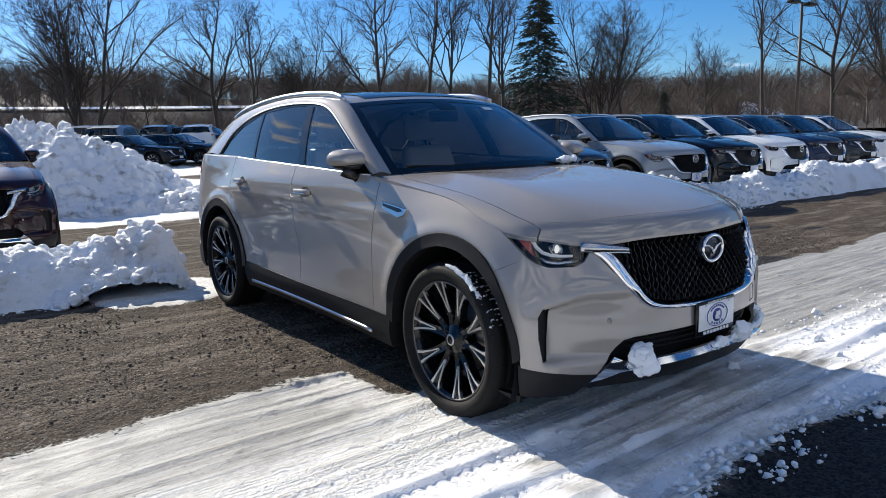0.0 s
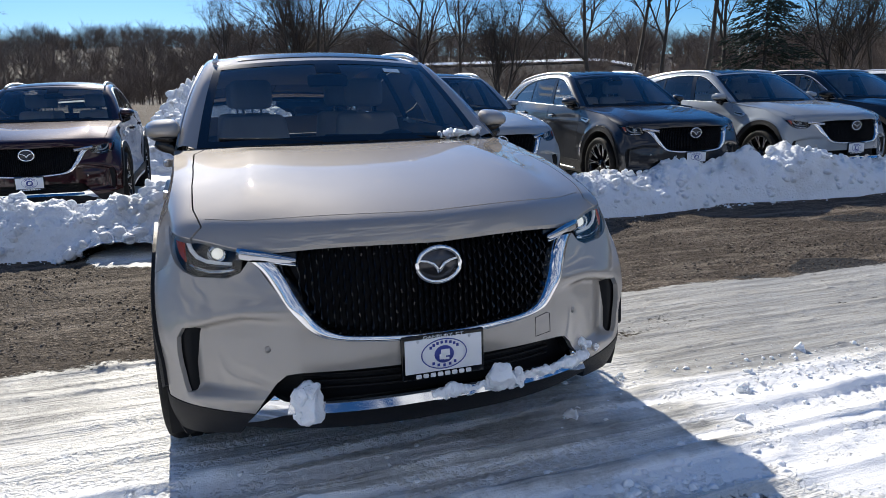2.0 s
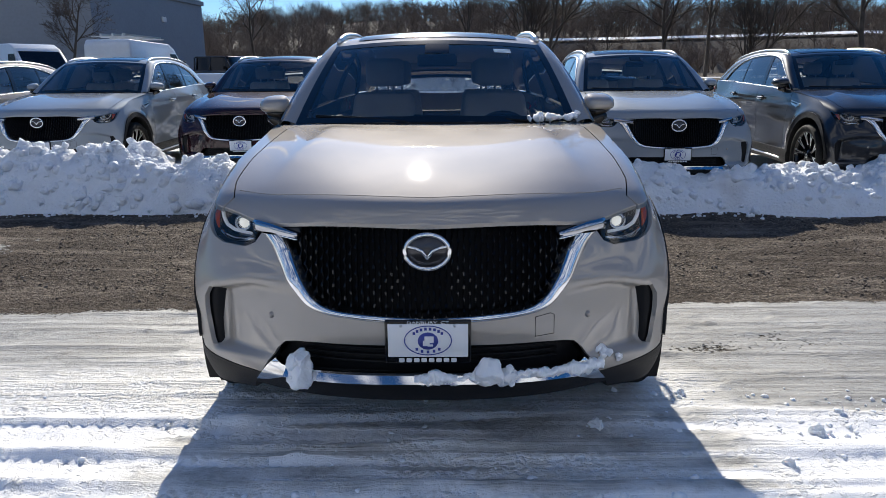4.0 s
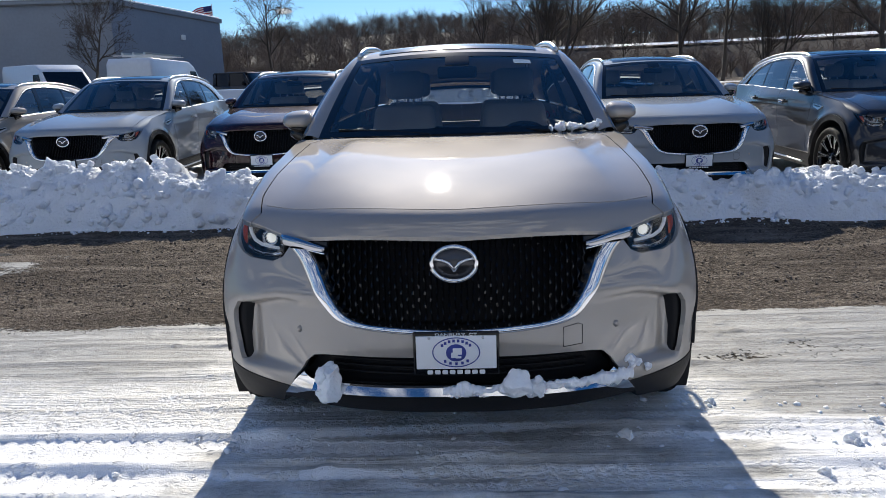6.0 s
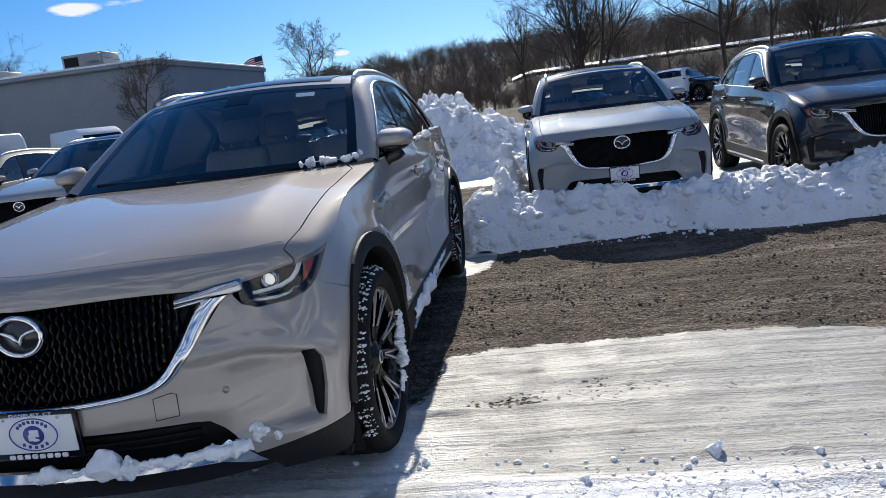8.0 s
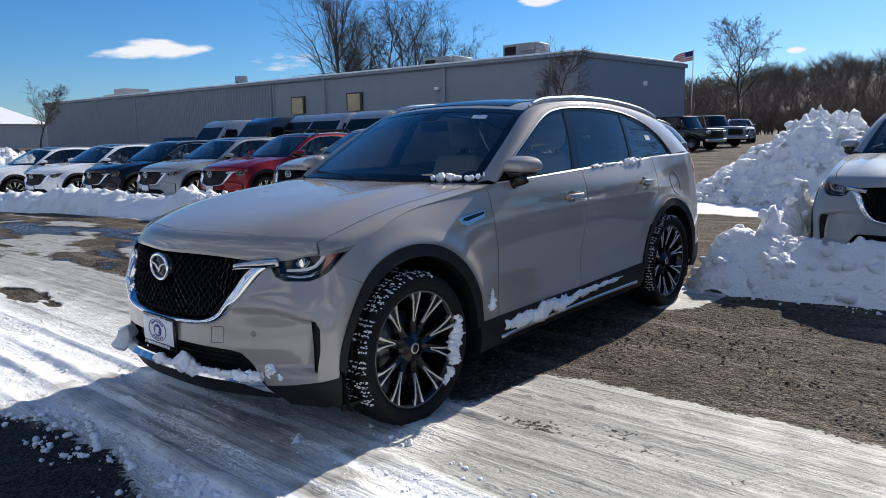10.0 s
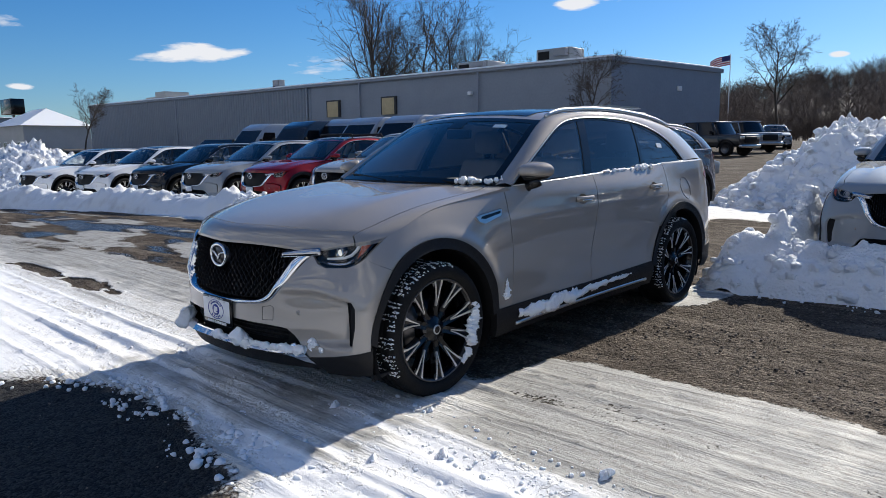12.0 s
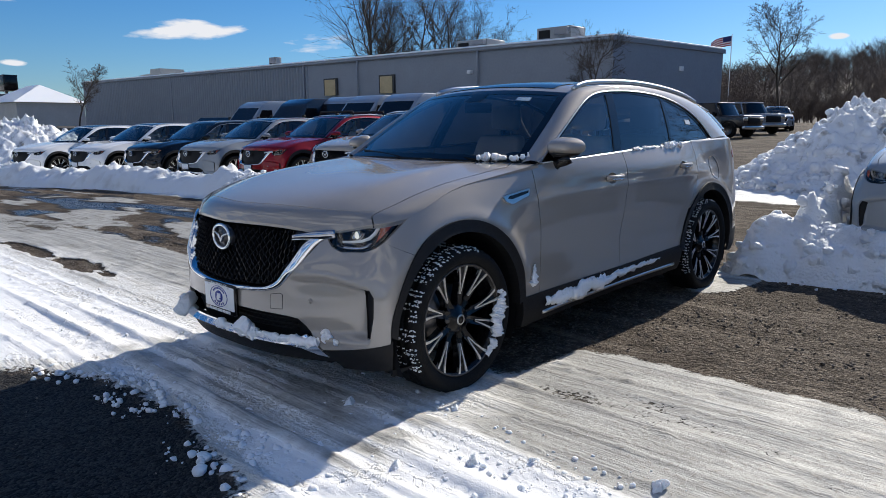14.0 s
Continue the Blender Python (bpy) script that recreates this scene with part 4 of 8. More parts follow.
def wheel(parent_name="wheel"):
    """Tyre and ten-spoke alloy, its outer face towards +x, with the hub at the origin."""
    w = new(parent_name)
    # tyre with a blocky tread
    prof = [(0.296, 0.098), (0.304, 0.118), (0.322, 0.132), (0.345, 0.137), (0.366, 0.130), (0.381, 0.112)]
    tread = [(0.388, 0.098), (0.388, 0.062), (0.380, 0.058), (0.380, 0.050), (0.390, 0.046), (0.390, 0.006), (0.382, 0.002)]
    half = prof + tread
    full = half + [(r, -t) for r, t in half[::-1]]
    bm = lathe(full, 96, "x")
    for v in bm.verts:
        r = math.hypot(v.co.y, v.co.z)
        if r > 0.3805:
            k = int(math.atan2(v.co.z, v.co.y) / (2 * math.pi) * 96 + 96.5 + (abs(v.co.x) > 0.055)) % 2
            if k:
                v.co.y *= 0.981
                v.co.z *= 0.981
    part("tyre", bm, RUBBER, w)
    part("rim", lathe([(0.296, 0.104), (0.292, 0.112), (0.284, 0.108), (0.276, 0.085), (0.266, 0.05), (0.262, -0.08), (0.285, -0.11), (0.294, -0.105)], 72, "x"), GLOSSBLACK, w)
    part("rim_flange", lathe([(0.296, 0.104), (0.299, 0.112), (0.2955, 0.116), (0.2895, 0.113), (0.2875, 0.105)], 72, "x"), IRON, w)
    part("brake_disc", lathe([(0.0, 0.0), (0.175, 0.0), (0.175, -0.025), (0.0, -0.025)], 40, "x"), IRON, w)
    part("hub", lathe([(0.0, 0.092), (0.030, 0.092), (0.036, 0.086), (0.062, 0.078), (0.085, 0.064), (0.09, 0.0)], 36, "x"), GLOSSBLACK, w)
    part("hub_cap", lathe([(0.020, 0.0955), (0.026, 0.0965), (0.029, 0.0935), (0.029, 0.09), (0.02, 0.09)], 24, "x"), SATIN, w)
    for k in range(10):
        # a dark spoke, from hub to rim, that ends in a bright fork
        b = radians(36 * k + 90)
        sgn = 1 if k % 2 else -1
        bm = bmesh.new()
        rows = []
        for r, x, hw in ((0.050, 0.074, 0.020), (0.11, 0.074, 0.021), (0.18, 0.090, 0.021), (0.24, 0.101, 0.026), (0.286, 0.106, 0.036)):
            lean = b + sgn * radians(7) * (1 - r / 0.286)
            c, s = math.cos(lean), math.sin(lean)
            rows.append([bm.verts.new((xx, c * r - s * o, s * r + c * o)) for xx, o in ((x - 0.045, -hw * 0.8), (x, -hw), (x - 0.008, 0.0), (x, hw), (x - 0.045, hw * 0.8))])
        for A, B in zip(rows, rows[1:]):
            for i in range(4):
                bm.faces.new((A[i], A[i + 1], B[i + 1], B[i]))
        spoke = part("spoke", bm, GLOSSBLACK, w, smooth=False)
        for e in (-1, 1):
            bm = bmesh.new()
            rows = []
            for r, x, hw, wd in ((0.135, 0.078, 0.0035, 0.0030), (0.19, 0.0895, 0.0115, 0.0058), (0.25, 0.1025, 0.0235, 0.0092), (0.288, 0.108, 0.0365, 0.0150)):
                lean = b + sgn * radians(7) * (1 - r / 0.286)
                c, s = math.cos(lean), math.sin(lean)
                rows.append([bm.verts.new((xx, c * r - s * o, s * r + c * o)) for xx, o in ((x - 0.012, e * (hw + 0.003)), (x + 0.003, e * (hw + 0.0015)), (x + 0.0025, e * (hw - wd)), (x - 0.012, e * (hw - wd)))])
            for A, B in zip(rows, rows[1:]):
                for i in range(3):
                    bm.faces.new((A[i], A[i + 1], B[i + 1], B[i]))
            bmesh.ops.recalc_face_normals(bm, faces=bm.faces)
            part("spoke_edge", bm, MACHINED, spoke, smooth=False)
    return w


def seat(x, y, z, name, width=0.52):
    """Bucket seat with bolsters and a head restraint, facing the nose."""
    s = new(name)
    part("cushion", box(x - width / 2, x + width / 2, y - 0.28, y + 0.25, z, z + 0.16, 0.05, 3), LEATHER, s)
    back = box(x - width / 2, x + width / 2, -0.07, 0.07, 0, 0.66, 0.05, 3)
    bmesh.ops.subdivide_edges(back, edges=[e for e in back.edges if e.calc_length() > 0.3], cuts=4)
    for v in back.verts:
        t = v.co.z / 0.66
        v.co.x = x + (v.co.x - x) * (1 - 0.18 * max(0, t - 0.45) / 0.55)
        if abs(v.co.x - x) > width * 0.3:
            v.co.y -= 0.03
        v.co = (v.co.x, y + 0.24 + v.co.y + 0.22 * t, z + 0.10 + v.co.z)
    part("backrest", back, LEATHER, s)
    head = box(x - 0.14, x + 0.14, y + 0.43, y + 0.53, z + 0.80, z + 1.0, 0.045, 3)
    part("head_restraint", head, LEATHER, s)
    for o in (-0.06, 0.06):
        part("restraint_post", sweep([(x + o, y + 0.47, z + 0.72), (x + o, y + 0.48, z + 0.83)], 0.008), SATIN, s)
    return s


INNER = curve_of([(0.775, 0.735, 1.172), (0.738, 0.95, 1.315), (0.695, 1.17, 1.455), (0.652, 1.36, 1.570), (0.628, 1.50, 1.630), (0.612, 1.75, 1.668), (0.605, 2.2, 1.690), (0.60, 2.8, 1.675), (0.60, 3.3, 1.625), (0.62, 3.65, 1.545), (0.665, 3.88, 1.42), (0.75, 3.99, 1.272)])
DLO_TOP = [(0.78, 1.172), (1.0, 1.305), (1.22, 1.427), (1.42, 1.527), (1.58, 1.588), (1.80, 1.624), (2.2, 1.638), (2.75, 1.602), (3.12, 1.515), (3.33, 1.405), (3.43, 1.315), (3.49, 1.266)]
OUTER = curve_of([tuple(glass_side(y, z)) for y, z in DLO_TOP])
T_HEAD = 0.235


def windscreen(s, v, out=0.0):
    """s from -1 to 1 across, v from the cowl to the roof."""
    i = INNER(v * T_HEAD)
    k = 1 - s * s
    return Vector((s * i[0], i[1] - (0.125 - 0.04 * v) * k - 0.6 * out, i[2] + (0.012 + 0.02 * v) * k + 0.8 * out))


def roof_at(s, v, out=0.0):
    i = INNER(T_HEAD + v * (0.86 - T_HEAD))
    k = 1 - s * s
    return Vector((s * i[0], i[1] - 0.085 * k * (1 - v) ** 2 + 0.05 * k * v, i[2] + (0.032 + 0.004 * math.sin(v * 3.14)) * k + out))


def body_panels(car):
    """Painted skin, one mesh a panel, with open shut lines between them."""
    g = 0.0028
    H1 = front([(0.871, 0.852)])[0]
    arch_f = [(u_of_y(y, z), z) for y, z in arc(0.0, 0.50, 178, 52, 16)]
    seam = (u_of_y(-0.325, 0.775), 0.775)
    bumper = front([(x, z) for x, z in WING_OUT[::-1]])
    bumper += [LAMP[-1], LAMP[-2], LAMP[-3], LAMP[-4], H1]
    bumper += [(seam[0] - g, seam[1])] + [p for p in side(arc(0.0, 0.50, 130, 180, 12)) if p[1] < 0.775]
    bumper += front([(0.93, 0.372), (0.85, 0.352), (0.75, 0.336), (0.68, 0.328), (0.647, 0.326)]) + front(MOUTH[::-1][1:])
    slot = [(u_of_plan(x), z) for x, z in ((0.842, 0.632), (0.868, 0.636), (0.884, 0.60), (0.882, 0.50), (0.868, 0.396), (0.856, 0.396), (0.856, 0.50), (0.850, 0.60))]
    part("bumper", lift(cut_grid(bumper, [slot], 0.013), shell, 0.02, 2), PAINT, car)
    for sgn in (1, -1):
        m = 0 if sgn == 1 else -1
        fender = [H1, (U_TIP, 0.952)] + top_line(U_TIP + 0.01, u_of_y(0.685, 1.158)) + side([(0.69, 1.0), (0.70, 0.8), (0.695, 0.6), (0.685, 0.40)])
        fender += side([(0.52, 0.40)]) + [p for p in side(arc(0.0, 0.50, 4, 130, 26)) if p[1] > 0.40 and not (p[0] < seam[0] and p[1] < 0.775)] + [(seam[0] + g, seam[1])]
        part("fender", lift(cut_grid(fender, (), 0.02), shell, 0.02, m), PAINT, car)
        door_line = [(1.735, None), (1.725, 1.0), (1.69, 0.8), (1.665, 0.6), (1.66, 0.40)]
        a = side([(0.691, 0.40), (0.701, 0.6), (0.706, 0.8), (0.696, 1.0)]) + top_line(u_of_y(0.692, 1.16), u_of_y(1.731, 1.205)) + side([(y - 0.003, z) for y, z in door_line[1:]])
        fd = part("front_door", lift(cut_grid(a, [cup_outline(*HANDLES["front_door"])], 0.022), shell, 0.02, m), PAINT, car)
        b = side([(y + 0.003, z) for y, z in door_line[:0:-1]]) + top_line(u_of_y(1.738, 1.205), u_of_y(2.945, 1.25)) + side([(2.95, 1.1), (2.93, 1.02), (2.86, 0.93), (2.77, 0.85), (2.685, 0.74), (2.625, 0.60), (2.60, 0.42), (2.60, 0.40)])
        rd = part("rear_door", lift(cut_grid(b, [cup_outline(*HANDLES["rear_door"])], 0.022), shell, 0.02, m), PAINT, car)
        c = side([(2.690, 0.742), (2.775, 0.853), (2.866, 0.932), (2.936, 1.02), (2.956, 1.1)]) + top_line(u_of_y(2.951, 1.25), U_END, 24) + [(U_END, 0.62), (U_END - 0.6, 0.55), (u_of_y(3.70, 0.50), 0.46)] + side(arc(WHEELBASE, 0.50, 8, 136, 26))
        qp = part("quarter_panel", lift(cut_grid(c, (), 0.025), shell, 0.02, m), PAINT, car)
        rb = [(u_of_y(3.62, 0.45), 0.455), (U_END - 0.6, 0.545), (U_END, 0.612), (U_END, 0.28), (u_of_y(3.75, 0.3), 0.26), (u_of_y(3.60, 0.3), 0.28)]
        part("rear_bumper", lift(cut_grid(rb, (), 0.04), shell, 0.02, m, 0.004), CLAD, car)
        part("tail_lamp", lift(cut_grid(side([(3.80, 1.135), (3.86, 1.165), (4.00, 1.170), (4.01, 1.09), (3.86, 1.10)]), (), 0.02), shell, 0.02, m, 0.004), TAIL, car)
        # handles: recess, grip
        for door, (hy, hz) in ((fd, HANDLES["front_door"]), (rd, HANDLES["rear_door"])):
            part("handle_cup", lift(cut_grid(cup_outline(hy, hz), (), 0.008), cup_bowl(hy, hz), 0.0, m), PAINT, door)
            pts = [shell(np.array(u_of_y(hy, hz) + t), np.array(hz + 0.004), 0.006 + 0.026 * (1 - (t / 0.11) ** 4)) for t in np.linspace(-0.105, 0.105, 12)]
            bm = sweep([tuple(p) for p in pts], 0.019, 10, flat=0.65)
            part("handle", bm if sgn == 1 else flipped(bm), PAINT, door)
            pts = [p + (0.006, 0, -0.009) for p in pts[2:-2]]
            bm = sweep([tuple(p) for p in pts], 0.0075, 6)
            part("handle_strip", bm if sgn == 1 else flipped(bm), CHROME, door)
        # fuel flap outline on the driver's quarter
        if sgn == 1:
            ring = [tuple(shell(np.array(u_of_y(3.31 + 0.095 * math.cos(t), 1.03)), np.array(1.03 + 0.095 * math.sin(t)), 0.0005)) for t in np.linspace(0, 2 * math.pi, 36)[:-1]]
            part("fuel_flap", sweep(ring, 0.0018, 5, True), DARK, qp)
        # side badge in the fender
        bd = side([(0.385, 0.978), (0.435, 0.962), (0.60, 1.000), (0.615, 1.036), (0.42, 1.014), (0.365, 1.006)])
        fb = part("fender_garnish", lift(cut_grid(bd, (), 0.02), shell, 0.014, m, 0.014), SATIN, car, "chrome fender garnish with a black insert")
        bd = side([(0.40, 0.996), (0.44, 0.990), (0.592, 1.014), (0.600, 1.028), (0.42, 1.008)])
        part("insert", lift(cut_grid(bd, (), 0.02), shell, 0.004, m, 0.0165), GLOSSBLACK, fb)
    # bonnet, nose and fender tops from the upper surface
    def shut(s):
        return 0.085 + 0.01 * s - 0.05 * max(0, s - 0.5)
    line = [(0.755, 0.045), (0.80, 0.14), (0.845, 0.34), (0.872, 0.62), (0.882, 0.87), (0.850, 0.93), (0.82, 1.0)]
    bonnet = [(s, shut(s) + 0.004) for s in np.linspace(0, 0.74, 12)] + [(s - 0.004, r) for s, r in line] + [(0, 1.0)]
    part("bonnet", lift(cut_grid(bonnet, (), 0.022), hood, 0.02, 2), PAINT, car)
    nose = [(s, 0.0) for s in np.linspace(0, 0.80, 10)] + [(0.755, 0.040)] + [(s, shut(s)) for s in np.linspace(0.74, 0, 12)]
    part("nose", lift(cut_grid(nose, (), 0.014), hood, 0.014, 2), PAINT, car)
    for m in (0, -1):
        ft = [(s + 0.004, r) for s, r in line] + [(1.0, 1.0), (1.0, 0.0), (0.81, 0.0), (0.764, 0.040)]
        part("fender_top", lift(cut_grid(ft, (), 0.022), hood, 0.02, m), PAINT, car)


BLADE = mat("dark_chrome", (0.42, 0.43, 0.46), 0.07, 1.0)
SMOKED = mat("smoked_chrome", (0.16, 0.165, 0.18), 0.12, 1.0)


def front_end(car):
    # grille: recessed back, staggered upright slats, chrome wing, emblem
    grille = new("grille")
    grille.parent = car
    part("grille_back", lift(cut_grid(front(GRILLE), (), 0.03), shell, 0.0, 2, -0.055), DARK, grille)
    rows, pitch = 8, 0.0215
    for k in range(-22, 23):
        x = k * pitch
        low = float(np.interp(abs(x), [0, 0.12, 0.25, 0.368, 0.414, 0.448, 0.484, 0.513], [0.605, 0.608, 0.616, 0.636, 0.666, 0.712, 0.778, 0.838]))
        hi = 0.906 if abs(x) < 0.40 else 0.902
        n = max(3, int((hi - low) / 0.0115))
        bm = bmesh.new()
        ring = []
        for i in range(n + 1):
            z = low + (hi - low) * i / n
            ph = (z - 0.56) / 0.046 + (k % 2) * 0.5
            tri = abs((ph % 1) - 0.5) * 2
            hw, dep = 0.0018 + 0.0026 * tri, -0.030 + 0.018 * tri
            xx = abs(x)
            u = u_of_x(xx, z)
            a, b = shell(np.array(u), np.array(z), dep), shell(np.array(u), np.array(z), -0.050)
            sx = 1 if x >= 0 else -1
            off = 0.0010 * (1 if (int(ph) + k) % 2 else -1)
            ring.append([bm.verts.new((sx * a[0] + o, q, z)) for o, q in ((-hw + off, b[1]), (-hw + off, a[1] + 0.003), (off, a[1]), (hw + off, a[1] + 0.003), (hw + off, b[1]))])
        for A, B in zip(ring, ring[1:]):
            for i in range(4):
                bm.faces.new((A[i], A[i + 1], B[i + 1], B[i]))
        part("slat", bm, GLOSSBLACK, grille, smooth=False)
    so, si = curve_of(front(WING_OUT)), curve_of(front(WING_IN))

    def wing(t, v):
        o, i = so(t), si(t)
        p = o * (1 - v) + i * v
        fl = 0.008 + 0.008 * math.sin(math.pi * min(1, v * 1.2)) - (0.045 * max(0, v - 0.8) / 0.2) - (0.012 if v == 0 else 0)
        return Vector(shell(np.array(p[0]), np.array(p[1]), fl))
    bm = grid_patch(wing, 60, 12)
    bmesh.ops.recalc_face_normals(bm, faces=bm.faces)
    part("chrome_wing", join(bm, flipped(grid_patch(wing, 60, 12))), CHROME, grille)
    for m in (0, -1):
        cheek = front([(0.468, 0.905), (0.55, 0.902), (0.645, 0.893), (0.662, 0.862), (0.62, 0.856), (0.52, 0.845), (0.478, 0.862)])
        part("lamp_bridge", lift(cut_grid(cheek, (), 0.015), shell, 0.02, m, -0.02), GLOSSBLACK, grille)
        bar = [tuple(shell(np.array(u_of_x(x, z)), np.array(z), 0.004)) for x, z in zip(np.linspace(0.472, 0.655, 14), np.linspace(0.866, 0.884, 14))]
        bm = sweep(bar, 0.023, 10, flat=0.55, taper=lambda t: 0.45 + 0.55 * min(1, t * 1.6))
        part("lamp_bar", bm if m == 0 else flipped(bm), BLADE, grille, "dark chrome light blade")
        for dz in (-0.0135,):
            edge = [(p[0], p[1] - 0.004, p[2] + dz) for p in bar]
            bm = sweep(edge, 0.0032, 6)
            part("bar_edge", bm if m == 0 else flipped(bm), CHROME, grille)
    # emblem
    e = new("emblem")
    e.parent = car
    y0 = -0.842
    ring = [(0.078 * math.cos(t), y0, 0.832 + 0.061 * math.sin(t)) for t in np.linspace(0, 2 * math.pi, 49)[:-1]]
    part("ring", sweep(ring, 0.0085, 8, True), CHROME, e)
    disc = lathe([(0.0, -0.004), (0.9, -0.002), (1.0, 0.010), (1.0, 0.03)], 40, "y")
    for v in disc.verts:
        v.co = (v.co.x * 0.077, y0 + 0.004 + v.co.y, 0.832 + v.co.z * 0.060)
    part("disc", disc, mat("emblem_disc", (0.06, 0.06, 0.065), 0.18, 0.6), e)
    wingp = []
    for sx in (-1, 1):
        wingp.append(sweep([(0, y0 - 0.004, 0.808), (sx * 0.018, y0 - 0.005, 0.836), (sx * 0.04, y0 - 0.005, 0.846), (sx * 0.072, y0 - 0.002, 0.852)], 0.008, 6, taper=lambda t: 1.0 - 0.45 * t))
    part("wing_mark", join(*wingp), CHROME, e)
    # lower mouth, lip, chrome strip
    mouth = front(MOUTH) + front([(0.60, 0.29), (0.4, 0.31), (0, 0.33)])
    part("air_intake", lift(cut_grid(mouth, (), 0.03), shell, 0.0, 2, -0.075), DARK, car)
    for z in (0.405, 0.43, 0.455):
        part("intake_bar", sweep([tuple(shell(np.array(u_of_x(abs(x), z)), np.array(z), -0.062) * (1 if x >= 0 else -1, 1, 1)) for x in np.linspace(-0.50, 0.50, 15)], 0.006, 6), DARK, car)
    lip = front([(0, 0.358), (0.3, 0.352), (0.55, 0.330), (0.62, 0.300), (0.67, 0.290), (0.69, 0.262), (0.60, 0.254), (0.3, 0.266), (0, 0.270)])
    part("lower_lip", lift(cut_grid(lip, (), 0.03), shell, 0.03, 2, 0.0), CLAD, car)
    strip = front([(0, 0.392), (0.2, 0.390), (0.40, 0.384), (0.50, 0.378), (0.545, 0.385), (0.575, 0.402), (0.61, 0.370), (0.648, 0.320), (0.67, 0.290), (0.62, 0.300), (0.55, 0.330), (0.3, 0.352), (0, 0.358)])
    part("chrome_strip", lift(cut_grid(strip, (), 0.012), shell, 0.03, 2, 0.012), CHROME, car)

    def ledge(a, b):
        x = -0.53 + 1.06 * a
        z = 0.360 - 0.028 * max(0, abs(x) - 0.1) + (0.022 + 0.006 * abs(x)) * b
        p = shell(np.array(u_of_x(abs(x), z)), np.array(z), 0.036 - 0.022 * b)
        return Vector((math.copysign(p[0], x), p[1], p[2]))
    bm = grid_patch(ledge, 40, 4)
    bmesh.ops.recalc_face_normals(bm, faces=bm.faces)
    part("chrome_ledge", bm, CHROME, car)
    for m in (0, -1):
        low = front([(0.647, 0.324), (0.75, 0.334), (0.85, 0.350), (0.93, 0.370)]) + [p for p in side(arc(0.0, 0.49, 180, 205, 8))] + front([(0.94, 0.235), (0.85, 0.222), (0.70, 0.225), (0.685, 0.262)])
        part("corner_cladding", lift(cut_grid(low, (), 0.02), shell, 0.03, m, 0.003), CLAD, car)
        back = [(u_of_plan(x), z) for x, z in ((0.825, 0.640), (0.884, 0.646), (0.900, 0.60), (0.898, 0.50), (0.884, 0.385), (0.838, 0.385), (0.838, 0.50))]
        part("blade_back", lift(cut_grid(back, (), 0.014), shell, 0.0, m, -0.030), DARK, car)
        s = lathe([(0.0, -0.003), (0.008, -0.003), (0.0095, 0.0), (0.0125, 0.0), (0.013, 0.006)], 16, "y", tuple(shell(np.array(u_of_x(0.586, 0.563)), np.array(0.563), 0.002)))
        part("parking_sensor", s if m == 0 else flipped(s), SENSOR, car)
    hatch = front([(0.385, 0.51), (0.455, 0.515), (0.455, 0.585), (0.44, 0.592), (0.385, 0.582)])
    hp = [tuple(shell(np.array(u), np.array(z), 0.0005)) for u, z in hatch]
    part("tow_cover", sweep(hp, 0.0016, 5, True), DARK, car)


GUIDE = lamp_glow("light_guide", (0.90, 0.92, 0.95), 0.10)
SENSOR = mat("sensor_face", (0.33, 0.30, 0.27), 0.35, 0.5)


def lamps(car):
    for m in (0, -1):
        sx = 1 if m == 0 else -1
        lamp = new("headlight")
        lamp.parent = car
        part("lamp_housing", lift(cut_grid(LAMP, (), 0.02), shell, -0.05, m, -0.06), DARK, lamp)
        part("lens", lift(cut_grid(LAMP, (), 0.016), shell, 0.0, m, -0.001), LENS, lamp).visible_shadow = False

        def at(x, z, o):
            p = shell(np.array(u_of_x(x, z)), np.array(z), o)
            return (sx * p[0], p[1], p[2])
        # projector in a bezel
        c = Vector(at(0.742, 0.876, -0.034))
        prj = lathe([(0.0, -0.008), (0.010, -0.007), (0.017, -0.002), (0.019, 0.004)], 24, "y")
        for v in prj.verts:
            v.co += c
        part("projector", prj, DRL, lamp, "lit projector lens")
        bz = lathe([(0.019, -0.002), (0.027, -0.014), (0.034, -0.006), (0.034, 0.03)], 24, "y")
        for v in bz.verts:
            v.co += c
        part("bezel", bz, CHROME, lamp)
        # daytime light: an angular hook
        hook = [at(x, z, -0.022) for x, z in ((0.838, 0.918), (0.828, 0.890), (0.808, 0.866), (0.775, 0.852), (0.735, 0.847), (0.69, 0.846))]
        part("light_hook", sweep(hook, 0.0078, 8, flat=0.8, taper=lambda t: 1.25 - 0.5 * t), GUIDE, lamp)
        wing = [at(x, z, -0.024) for x, z in ((0.69, 0.898), (0.73, 0.905), (0.80, 0.915), (0.83, 0.915))]
        part("reflector", sweep(wing, 0.006, 6, flat=0.6), SMOKED, lamp)
        low = [at(x, z, -0.018) for x, z in ((0.672, 0.830), (0.71, 0.820), (0.76, 0.817), (0.80, 0.824), (0.828, 0.842))]
        part("lower_reflector", sweep(low, 0.0085, 8), CHROME, lamp)
        rib = [at(x, z, -0.034) for x, z in ((0.69, 0.836), (0.74, 0.833), (0.79, 0.838))]
        part("reflector_rib", sweep(rib, 0.005, 6), SMOKED, lamp)
        am = [(u_of_x(x, z), z) for x, z in ((0.842, 0.852), (0.862, 0.880), (0.872, 0.930))] + [(U_TIP - 0.02, 0.938)] + [(u_of_x(0.845, 0.925), 0.925)]
        part("side_marker", lift(cut_grid(am, (), 0.02), shell, 0.006, m, -0.012), AMBER, lamp)


